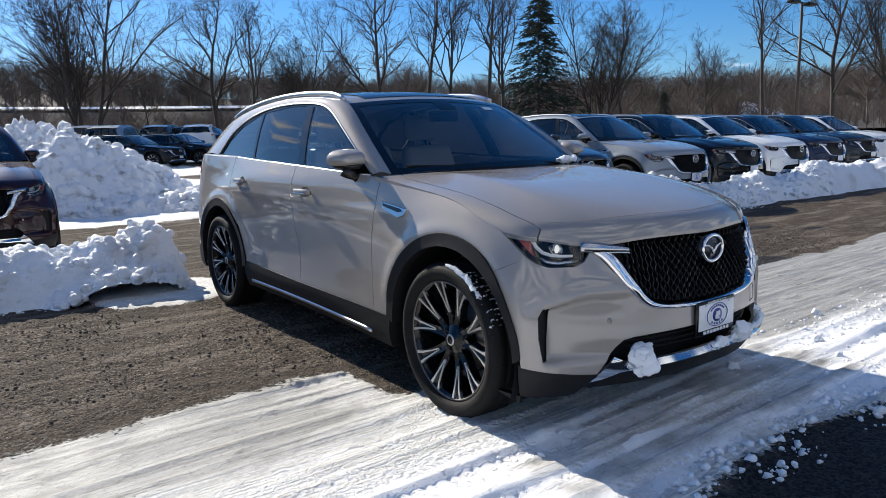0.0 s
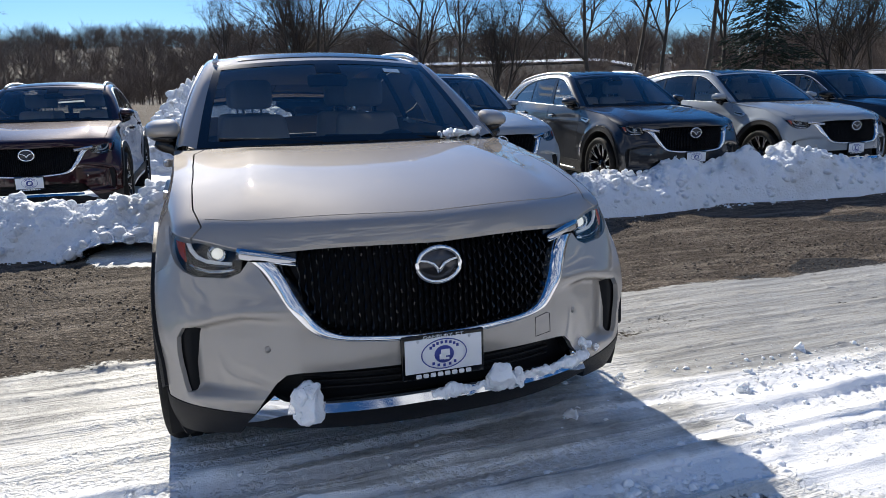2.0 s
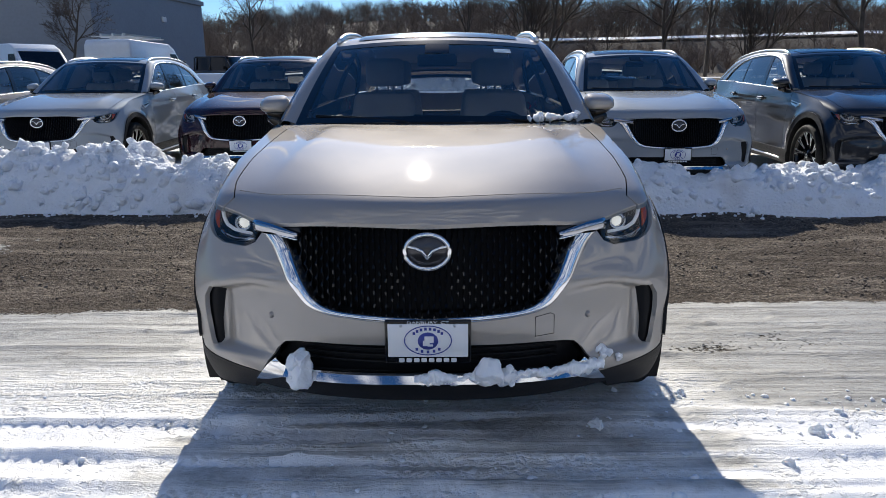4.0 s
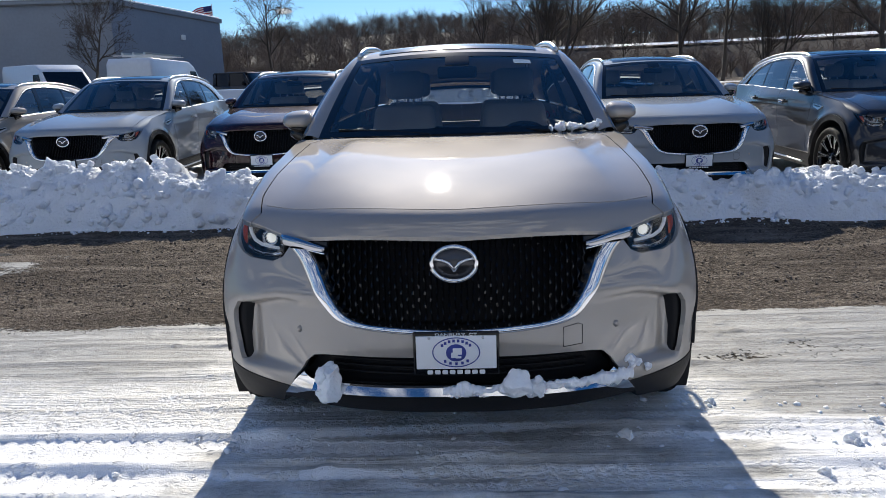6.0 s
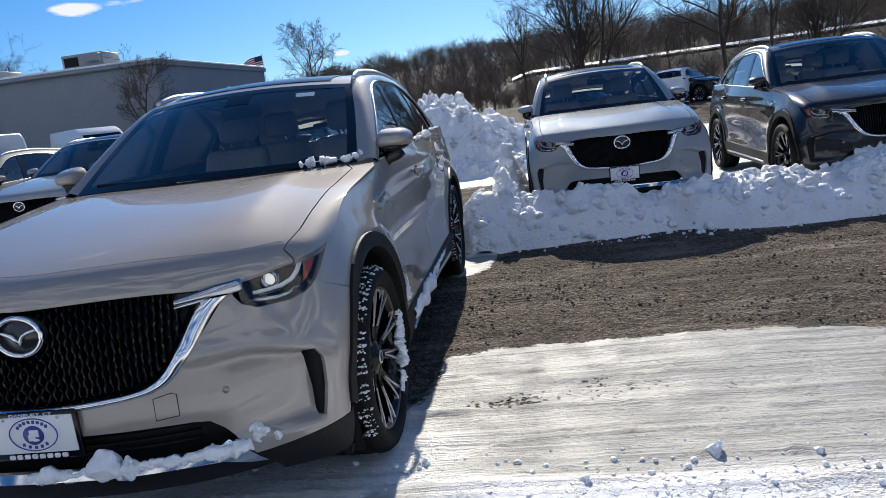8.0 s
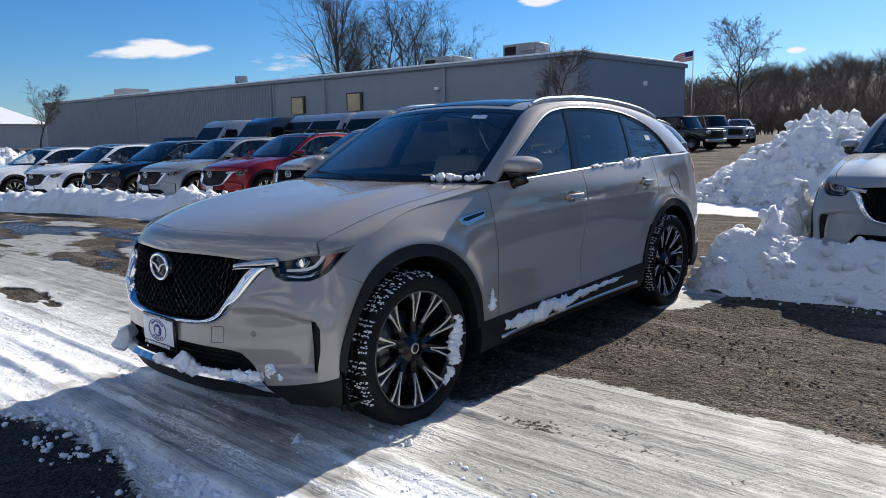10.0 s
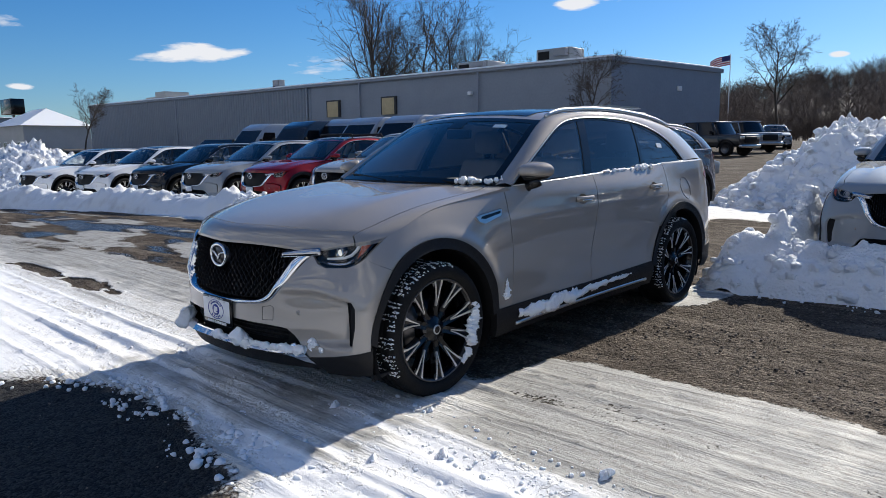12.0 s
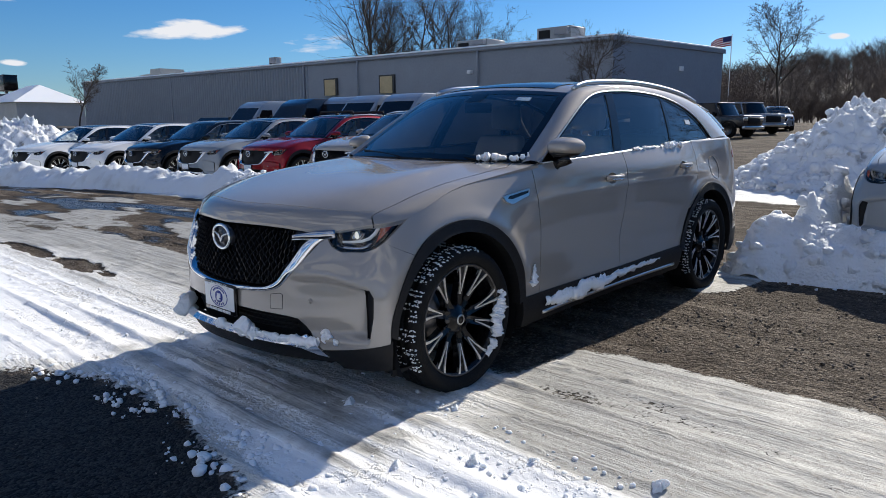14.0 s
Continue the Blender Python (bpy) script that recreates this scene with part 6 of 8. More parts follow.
def lump_mesh(rng, seed):
    bm = bmesh.new()
    bmesh.ops.create_icosphere(bm, subdivisions=2, radius=1.0)
    sx, sy, sz = rng.uniform(0.75, 1.3), rng.uniform(0.7, 1.1), rng.uniform(0.55, 0.95)
    for v in bm.verts:
        k = 1 + 0.45 * noise.noise(v.co * 1.6 + Vector((seed * 3.7, 0, 0))) + 0.18 * noise.noise(v.co * 4.5 + Vector((0, seed * 1.9, 0)))
        v.co = Vector((v.co.x * sx, v.co.y * sy, v.co.z * sz)) * k
    # break the ball with a few flat faces
    for _ in range(12):
        n_ = Vector((rng.gauss(0, 1), rng.gauss(0, 1), rng.gauss(0, 1))).normalized()
        d_ = rng.uniform(0.45, 0.75)
        for v in bm.verts:
            over = v.co.dot(n_) - d_
            if over > 0:
                v.co -= n_ * over * 0.9
    vs = np.array([v.co[:] for v in bm.verts])
    bm.verts.index_update()
    fs = np.array([[v.index for v in f.verts] for f in bm.faces])
    bm.free()
    return vs, fs


LUMPS = [lump_mesh(random.Random(k), k) for k in range(10)]


def pebble_mesh(k, detail=1):
    bm = bmesh.new()
    bmesh.ops.create_icosphere(bm, subdivisions=detail, radius=1.0)
    for v in bm.verts:
        v.co *= 1 + 0.35 * noise.noise(v.co * 1.3 + Vector((k * 5.1, 0, 0)))
        v.co.z *= 0.7
    bm.verts.index_update()
    vs, fs = np.array([v.co[:] for v in bm.verts]), np.array([[v.index for v in f.verts] for f in bm.faces])
    bm.free()
    return vs, fs


PEBBLES = [pebble_mesh(k) for k in range(6)]
GRIT = [pebble_mesh(k + 20, 0 if k < 5 else 1) for k in range(6)]


def island_material(name, dark, light):
    """Loose pieces of mixed shade."""
    m = mat(name, dark, 0.92)
    n, l = m.node_tree.nodes, m.node_tree.links
    g, mx = n.new("ShaderNodeNewGeometry"), n.new("ShaderNodeMix")
    mx.data_type = "RGBA"
    mx.inputs["A"].default_value, mx.inputs["B"].default_value = (*dark, 1), (*light, 1)
    l.new(g.outputs["Random Per Island"], mx.inputs["Factor"])
    l.new(mx.outputs["Result"], n["Principled BSDF"].inputs["Base Color"])
    return m


def scatter(name, places, label, material=None, shapes=None, smooth=True):
    """Many loose lumps of snow as one mesh: (x, y, z, size)."""
    rng = random.Random(len(places))
    vs, fs, base = [], [], 0
    for x, y, z, r in places:
        v, f = (shapes or LUMPS)[rng.randrange(len(shapes or LUMPS))]
        a = rng.uniform(0, 6.28)
        c, s = math.cos(a), math.sin(a)
        p = v @ np.array([[c, s, 0], [-s, c, 0], [0, 0, 1]]) * r + (x, y, z)
        vs.append(p)
        fs.append(f + base)
        base += len(v)
    ob = mesh_np(name, np.concatenate(vs), np.concatenate(fs), material or SNOW, None, smooth)
    return tagged(ob, label, "snow", kind="stuff")


def strewn(profile, amp, seed, x0, x1, y0, y1, n, small, large, rng):
    """Places for n lumps lying on a bank."""
    pick = np.random.RandomState(seed + n)
    x, y = pick.uniform(x0, x1, n * 6), pick.uniform(y0, y1, n * 6)
    b = profile(x, y)
    h = np.where(b > 0.004, b * (0.62 + rubble(x, y, amp, seed) * 1.15), 0)
    on = np.nonzero(h > 0.03)[0][:n]
    r = small + (large - small) * pick.random_sample(len(on)) ** 3
    z = h[on] + slope(x[on], y[on]) + r * pick.uniform(-0.3, 0.35, len(on))
    return list(zip(x[on], y[on], z, r))


rng = random.Random(4)
scatter("snow_lumps", strewn(right_profile, 0.55, 3, 0.75, 12.0, 3.7, 5.6, 2600, 0.010, 0.085, rng), "loose lumps of snow lying on the bank", smooth=False)
scatter("snow_lumps", strewn(left_profile, 0.7, 9, -8.8, -0.8, 3.9, 6.4, 3600, 0.010, 0.095, rng), "loose lumps of snow lying on the bank", smooth=False)
scatter("snow_lumps", strewn(pile_profile, 0.40, 15, -4.0, 6.5, 9.8, 17.0, 4200, 0.02, 0.20, rng), "blocks of snow lying on the tall pile", SNOW_DIRTY, smooth=False)
fringe = []
for _ in range(700):
    side_x = rng.choice((-1, 1))
    x = rng.uniform(1.1, 9.0) if side_x > 0 else rng.uniform(-6.5, -0.9)
    fringe.append((x, (3.92 if side_x > 0 else 4.12) + abs(rng.gauss(0, 0.13)) * -1 + 0.12, 0.01, 0.008 + 0.03 * rng.random() ** 3))
for _ in range(1300):
    t = rng.uniform(0, 6.28)
    k = 1 + rng.gauss(0, 0.09)
    x, y = 0.1 + 1.72 * math.cos(t) * k * 0.92, -2.0 + 1.0 * math.sin(t) * k * 0.93
    if y > -2.3 and fbm(np.array(x * 2.2), np.array(y * 2.2), 2, 5) > (0.40 if x > 0.3 else 0.52):
        fringe.append((x, y, 0.012, 0.005 + 0.030 * rng.random() ** 3))
for _ in range(500):
    fringe.append((rng.uniform(-4, 6), rng.uniform(-1.3, -0.2), 0.022, 0.004 + 0.016 * rng.random() ** 3))
for cx, cy, r in ((0.60, -1.33, 0.05), (0.85, -1.31, 0.04), (0.60, -1.07, 0.03), (0.76, -1.11, 0.05), (0.54, -1.18, 0.02), (0.18, -1.16, 0.04), (-0.04, -1.30, 0.03), (-0.33, -1.34, 0.03), (1.0, -1.25, 0.05), (1.15, -1.05, 0.04), (1.5, -1.1, 0.05), (1.7, -1.0, 0.04)):
    for _ in range(26):
        fringe.append((cx + rng.gauss(0, 2.0 * r), cy + rng.gauss(0, 1.3 * r), 0.012, r * (0.12 + 0.75 * rng.random() ** 3)))
for _ in range(700):
    fringe.append((rng.uniform(0.9, 3.4), -0.62 + 0.12 * rng.gauss(0, 1) + (0.24 if rng.random() < 0.5 else 0), 0.022, 0.003 + 0.017 * rng.random() ** 5))
scatter("snow_crumbs", fringe, "crumbs of snow strewn over the yard", SNOW_CLEAN, smooth=False)
pick = np.random.RandomState(77)
sx, sy = pick.uniform(-5.5, 6.5, 60000), np.where(pick.random_sample(60000) < 0.94, pick.uniform(0.85, 4.1, 60000), pick.uniform(-2.6, 0.9, 60000))
lie = np.nonzero(fbm(sx * 1.3, sy * 1.8, 2, 8) + 0.35 * pick.random_sample(60000) > 0.55)[0][:24000]
stones = list(zip(sx[lie], sy[lie], np.full(len(lie), 0.003), 0.0025 + 0.011 * pick.random_sample(len(lie)) ** 5))
tagged(scatter("gravel_stones", stones, "loose grey-brown stones and clods on the gravel", island_material("stone", (0.045, 0.036, 0.029), (0.22, 0.18, 0.145)), GRIT), kind="stuff", category="gravel")


# ---------------------------------------------------------------- bare trees
BARK = mat("grey_bark", (0.068, 0.057, 0.048), 0.9, var=0.4, scale=3)
TWIG = mat("brown_twigs", (0.062, 0.048, 0.039), 0.9, var=0.35, scale=0.4)
FARTWIG = mat("far_twigs", (0.125, 0.098, 0.083), 0.95, var=0.45, scale=0.05)
NEEDLE = mat("dark_needles", (0.030, 0.046, 0.030), 0.8, var=0.5, scale=2)


def tubes(segs, sides):
    """Tapered tubes for rows of (start, end, radius at start, at end), as vertices and quads."""
    a, b = np.array([s[0] for s in segs]), np.array([s[1] for s in segs])
    r0, r1 = np.array([s[2] for s in segs]), np.array([s[3] for s in segs])
    d = b - a
    d /= np.linalg.norm(d, axis=1, keepdims=True) + 1e-9
    ref = np.where(np.abs(d[:, 2:3]) < 0.9, [[0, 0, 1.0]], [[1.0, 0, 0]])
    p = np.cross(d, ref)
    p /= np.linalg.norm(p, axis=1, keepdims=True) + 1e-9
    q = np.cross(d, p)
    vs = []
    for k in range(sides):
        c, s = math.cos(2 * math.pi * k / sides), math.sin(2 * math.pi * k / sides)
        vs.append(a + (p * c + q * s) * r0[:, None])
    for k in range(sides):
        c, s = math.cos(2 * math.pi * k / sides), math.sin(2 * math.pi * k / sides)
        vs.append(b + (p * c + q * s) * r1[:, None])
    v = np.stack(vs, 1).reshape(-1, 3)
    base = np.arange(len(segs))[:, None] * (2 * sides)
    f = [np.concatenate([base + k, base + (k + 1) % sides, base + sides + (k + 1) % sides, base + sides + k], 1) for k in range(sides)]
    return v, np.concatenate(f)


def branches(seed, height, levels, spread_deg, upright, kids=(1, 2), fork=0.25, thick=1.0, stems=1):
    """Segments of a bare crown, split into thick wood and twigs. stems: how many trunks rise from the foot."""
    rnd = random.Random(seed)
    wood, twigs = [], []

    def grow(p, d, length, r, level):
        n = (9, 6, 5, 4, 3, 2)[level]
        wander = (0.07, 0.14, 0.2, 0.24, 0.26, 0.26)[level]
        for i in range(n):
            d = (d + Vector((rnd.gauss(0, wander), rnd.gauss(0, wander), rnd.gauss(0, wander * 0.8) + upright * (0.05 if level < 3 else 0.02)))).normalized()
            q = p + d * (length / n)
            r0, r1 = r * (1 - 0.75 * i / n), r * (1 - 0.75 * (i + 1) / n)
            (wood if level < 2 else twigs).append((p[:], q[:], max(r0, 0.0075 * thick), max(r1, 0.006 * thick)))
            p = q
            if level < levels and (i + 1) / n > (fork if level == 0 else 0.15):
                for _ in range(rnd.randint(*kids) if level < 2 else rnd.randint(0, 2)):
                    ax = Vector((rnd.gauss(0, 1), rnd.gauss(0, 1), rnd.gauss(0, 0.5)))
                    ax = (ax - d * ax.dot(d)).normalized()
                    ang = radians(rnd.uniform(spread_deg * 0.6, spread_deg * 1.5))
                    nd = (d * math.cos(ang) + ax * math.sin(ang) + Vector((0, 0, upright * 0.14))).normalized()
                    left = 1 - (i + 1) / n
                    grow(q, nd, length * (0.34 + 0.40 * left) * rnd.uniform(0.65, 1.15), max(r1 * rnd.uniform(0.5, 0.8), 0.007 * thick), level + 1)

    for k in range(stems):
        lean = 0.05 if stems == 1 else 0.26
        a = 6.28 * k / stems + rnd.uniform(-0.5, 0.5)
        d = Vector((lean * math.cos(a) + rnd.gauss(0, 0.04), lean * math.sin(a) + rnd.gauss(0, 0.04), 1)).normalized()
        grow(Vector((0.02 * height * lean * math.cos(a), 0.02 * height * lean * math.sin(a), -0.3)), d, height * (0.86 if k == 0 else rnd.uniform(0.6, 0.85)), height * 0.0155 * thick / stems**0.4, 0)
    return wood, twigs


def bare_tree(seed, height, levels=4, spread_deg=42, upright=0.6, label="bare deciduous tree with a spreading twiggy crown", fork=0.25, thick=1.0, stems=1):
    t = thing("bare_tree", label, "tree", "bare trees round the yard")
    wood, twigs = branches(seed, height, levels, spread_deg, upright, (1, 2), fork, thick, stems)
    v, f = tubes(wood, 6)
    mesh_np("trunk", v, f, BARK, t)
    v, f = tubes(twigs, 3)
    mesh_np("crown", v, f, TWIG, t)
    return t


def polar(az, dist, cx=0.0, cy=-2.8):
    return cx + dist * math.sin(radians(az)), cy + dist * math.cos(radians(az))


def conifer(seed, height, label):
    t = thing("conifer", label, "tree")
    rnd = random.Random(seed)
    wood, tufts = [((0, 0, 0), (0, 0, height), height * 0.016, 0.02)], []
    n = int(height * 5)
    for i in range(n):
        z = height * (0.08 + 0.90 * i / n)
        reach = (height - z) * 0.40 * rnd.uniform(0.7, 1.15) + 0.15
        for _ in range(5):
            a = rnd.uniform(0, 6.28)
            tip = Vector((math.cos(a) * reach, math.sin(a) * reach, z - reach * 0.25))
            wood.append(((0, 0, z), tip[:], 0.03, 0.008))
            for k in range(12):
                s = rnd.uniform(0.2, 1.0)
                c = Vector((0, 0, z)).lerp(tip, s) + Vector((rnd.gauss(0, 0.12), rnd.gauss(0, 0.12), rnd.gauss(-0.05, 0.06)))
                e = c + Vector((math.cos(a) * 0.3 + rnd.gauss(0, 0.2), math.sin(a) * 0.3 + rnd.gauss(0, 0.2), rnd.gauss(-0.15, 0.08)))
                tufts.append((c[:], e[:], 0.07 * rnd.uniform(0.5, 1.2), 0.012))
    v, f = tubes(wood, 4)
    mesh_np("trunk", v, f, BARK, t)
    v, f = tubes(tufts, 3)
    mesh_np("crown", v, f, NEEDLE, t)
    return t


TREE_KINDS = [bare_tree(11, 15, 4, 38, 0.9, fork=0.3), bare_tree(12, 15, 4, 34, 1.0, fork=0.38), bare_tree(13, 15, 4, 36, 0.9, fork=0.22, stems=3), bare_tree(14, 15, 4, 30, 0.8, fork=0.5)]


SPOTS = [  # azimuth, distance, height, kind
    (9.5, 52, 15.5, 2), (19, 62, 14, 0), (21.5, 66, 13, 1), (25, 58, 11.5, 2), (32, 60, 16, 0), (34.5, 70, 17, 3), (37, 66, 16, 1), (40, 72, 19, 3), (41.5, 64, 14, 1),
    (49, 60, 13.0, 2), (51, 64, 12.5, 0), (56.5, 80, 11, 0), (61.0, 62, 14.5, 3), (65.5, 60, 14, 0), (69.5, 58, 15.5, 2), (73, 62, 15, 0),
    (3.5, 75, 12, 1), (14, 84, 9, 0), (28.5, 82, 8, 3), (46.5, 84, 9, 1), (57.5, 84, 9, 1)]
for k, tree in enumerate(TREE_KINDS):
    az, dist, h, _ = [s for s in SPOTS if s[3] == k][0]
    tree.matrix_basis = Matrix.Translation((*polar(az, dist, -2.5), 0)) @ Matrix.Diagonal((h / 15, h / 15, h / 15, 1))
rng = random.Random(8)
done = set()
for az, dist, h, k in SPOTS:
    if k not in done:
        done.add(k)
        continue
    c = copy_thing(TREE_KINDS[k], Matrix.Translation((*polar(az, dist, -2.5), 0)))
    s = h / 15 * rng.uniform(0.95, 1.05)
    c.matrix_basis = Matrix.Translation((*polar(az, dist, -2.5), 0)) @ Matrix.Rotation(rng.uniform(0, 6.28), 4, "Z") @ Matrix.Diagonal((s, s, s, 1))
# by the building
YARD_TREE = bare_tree(35, 7.4, 4, 36, 0.75, "bare forked young tree with long thin limbs", 0.40, 1.15)
YARD_TREE.matrix_basis = Matrix.Translation((-20.9, 75, 1.4)) @ Matrix.Rotation(radians(-13), 4, "Y") @ Matrix.Diagonal((1.45, 1.45, 1.5, 1))
for x, y, z, s in ((-22.8, 40.0, 0.6, 0.92), (-92.0, 32.0, 0.5, 1.1)):
    c = copy_thing(YARD_TREE, pose(0, 0, 0))
    c.matrix_basis = Matrix.Translation((x, y, z)) @ Matrix.Rotation(x, 4, "Z") @ Matrix.Diagonal((s, s, s, 1))
for az, dist, h, k, cx in ((-25.5, 80, 8.0, 1, 3.7),
                       (-40, 105, 18, 0, 3.7), (-42.0, 100, 19, 3, 3.7), (-44, 104, 20, 0, 3.7), (-46.2, 102, 22, 2, 3.7), (-48.2, 104, 24, 1, 3.7), (-49.2, 100, 22, 0, 3.7), (-38.0, 108, 15, 1, 3.7), (-36.2, 110, 13, 3, 3.7)):
    c = copy_thing(TREE_KINDS[k], pose(0, 0, 0))
    s = h / 15
    c.matrix_basis = Matrix.Translation((*polar(az, dist, cx), 0)) @ Matrix.Rotation(rng.uniform(0, 6.28), 4, "Z") @ Matrix.Diagonal((s, s, s, 1))
con = conifer(5, 13.2, "tall dark green conifer with drooping boughs")
con.matrix_basis = Matrix.Translation((*polar(44.3, 60, -2.7), 0))
con2 = copy_thing(con, Matrix.Translation((*polar(53.9, 80, -2.7), 0)))
con2.matrix_basis = Matrix.Translation((*polar(53.9, 80, -2.7), 0)) @ Matrix.Diagonal((0.43, 0.43, 0.43, 1))
tagged(con2, "small dark green conifer before the woods", "tree")


# ---------------------------------------------------------------- wooded hill
def hill_height(x, y):
    d, az = np.hypot(x, y), np.degrees(np.arctan2(x, y))
    az = np.where(az < -110, az + 360, az)
    top = np.interp(az, [-70, -40, -24, -15, -5, 5, 15, 25, 40, 60, 85, 110], [4, 8, 13, 20, 24, 23, 19, 17, 15, 14, 14, 12])
    bankment = 5.4 * step(100, 109, d) * step(-6, 2, az) * step(44, 30, az)
    return np.maximum(step(95, 330, d) * top * (0.85 + 0.3 * fbm(x * 0.008, y * 0.008, 3, 5)), bankment) + 1.0


# past the east the ring runs on out of view, for reflections only
ha, hd = np.radians(np.linspace(-72, 250, 262)), np.linspace(96, 420, 60)
HA, HD = np.meshgrid(ha, hd, indexing="ij")
HX, HY = HD * np.sin(HA), HD * np.cos(HA)
hill = mesh_np("hill", np.stack([HX, HY, hill_height(HX, HY)], -1).reshape(-1, 3), grid_faces(262, 60)[:, ::-1],
               mat("leaf_litter", (0.045, 0.036, 0.030), 0.95, var=0.0, scale=0.12, color2=(0.080, 0.068, 0.060)))
tagged(hill, "brown hillside with leaf litter and thin snow", "hill", kind="structure")
ra, rd = np.radians(np.linspace(0, 34, 60)), np.array([109.5, 111.0, 114.0])
RA, RD = np.meshgrid(ra, rd, indexing="ij")
RX, RY = RD * np.sin(RA), RD * np.cos(RA)
snow_road = mesh_np("snowy_road", np.stack([RX, RY, hill_height(RX, RY) + np.array([0.05, 0.35, 0.6])[None, :]], -1).reshape(-1, 3), grid_faces(60, 3)[:, ::-1], SNOW_CLEAN)
tagged(snow_road, "snow-covered road along the foot of the hill", "road", kind="structure")
WOOD_KINDS = []
for k in range(6):
    rnd = random.Random(40 + k)
    segs = []
    h = 1.0
    segs.append(((0, 0, 0), (rnd.gauss(0, 0.03), rnd.gauss(0, 0.03), 0.6), 0.016, 0.010))
    for i in range(40):
        z = rnd.uniform(0.22, 0.78)
        a, l = rnd.uniform(0, 6.28), rnd.uniform(0.12, 0.40) * (1.1 - 0.5 * z)
        p, q = Vector((0, 0, z * 0.8)), Vector((math.cos(a) * l, math.sin(a) * l, z * 0.8 + l * rnd.uniform(0.5, 1.5)))
        segs.append((p[:], q[:], 0.005, 0.0028))
        for _ in range(2):
            w = q + Vector((rnd.gauss(0, 0.08), rnd.gauss(0, 0.08), rnd.uniform(0.02, 0.14)))
            segs.append((p.lerp(q, rnd.uniform(0.4, 0.9))[:], w[:], 0.003, 0.0018))
    WOOD_KINDS.append(tubes(segs, 3))


def woods(name, n, a0, a1, d0, d1, h0, h1, seed, label):
    rnd, vs, fs, base = random.Random(seed), [], [], 0
    for _ in range(n):
        az, d = rnd.uniform(a0, a1), rnd.uniform(d0, d1)
        x, y = d * math.sin(radians(az)), d * math.cos(radians(az))
        v, f = WOOD_KINDS[rnd.randrange(6)]
        s, t = rnd.uniform(h0, h1), rnd.uniform(0, 6.28)
        c, sn = math.cos(t), math.sin(t)
        z = float(hill_height(np.array([x]), np.array([y]))[0])
        vs.append(v @ np.array([[c, sn, 0], [-sn, c, 0], [0, 0, 1]]) * (s * rnd.uniform(0.8, 1.3), s * rnd.uniform(0.8, 1.3), s) + (x, y, z))
        fs.append(f + base)
        base += len(v)
    ob = mesh_np(name, np.concatenate(vs), np.concatenate(fs), FARTWIG)
    return tagged(ob, label, "woods", kind="stuff")


woods("far_woods", 900, 2, 92, 118, 300, 7, 12, 3, "leafless brown woods covering the far hillside")
woods("far_woods", 800, -32, 2, 130, 400, 5, 10, 6, "leafless brown woods on the distant ridge")
# this belt is out of view, a dark tree line added for reflections
woods("far_woods", 420, 92, 250, 100, 190, 9, 15, 9, "leafless brown woods beyond the yard")
woods("scrub", 330, -34, -6, 84, 108, 2.0, 5.0, 14, "leafless brown scrub beyond the far yard")
woods("scrub", 460, -12, 88, 72, 108, 1.6, 5.5, 4, "leafless brown scrub at the edge of the yard")


# ---------------------------------------------------------------- buildings
SIDING = mat("grey_siding", (0.25, 0.275, 0.315), 0.55, var=0.08, scale=0.6)
ROOFSNOW = SNOW_CLEAN
TAN = mat("tan_board", (0.55, 0.43, 0.24), 0.7, var=0.15, scale=2)


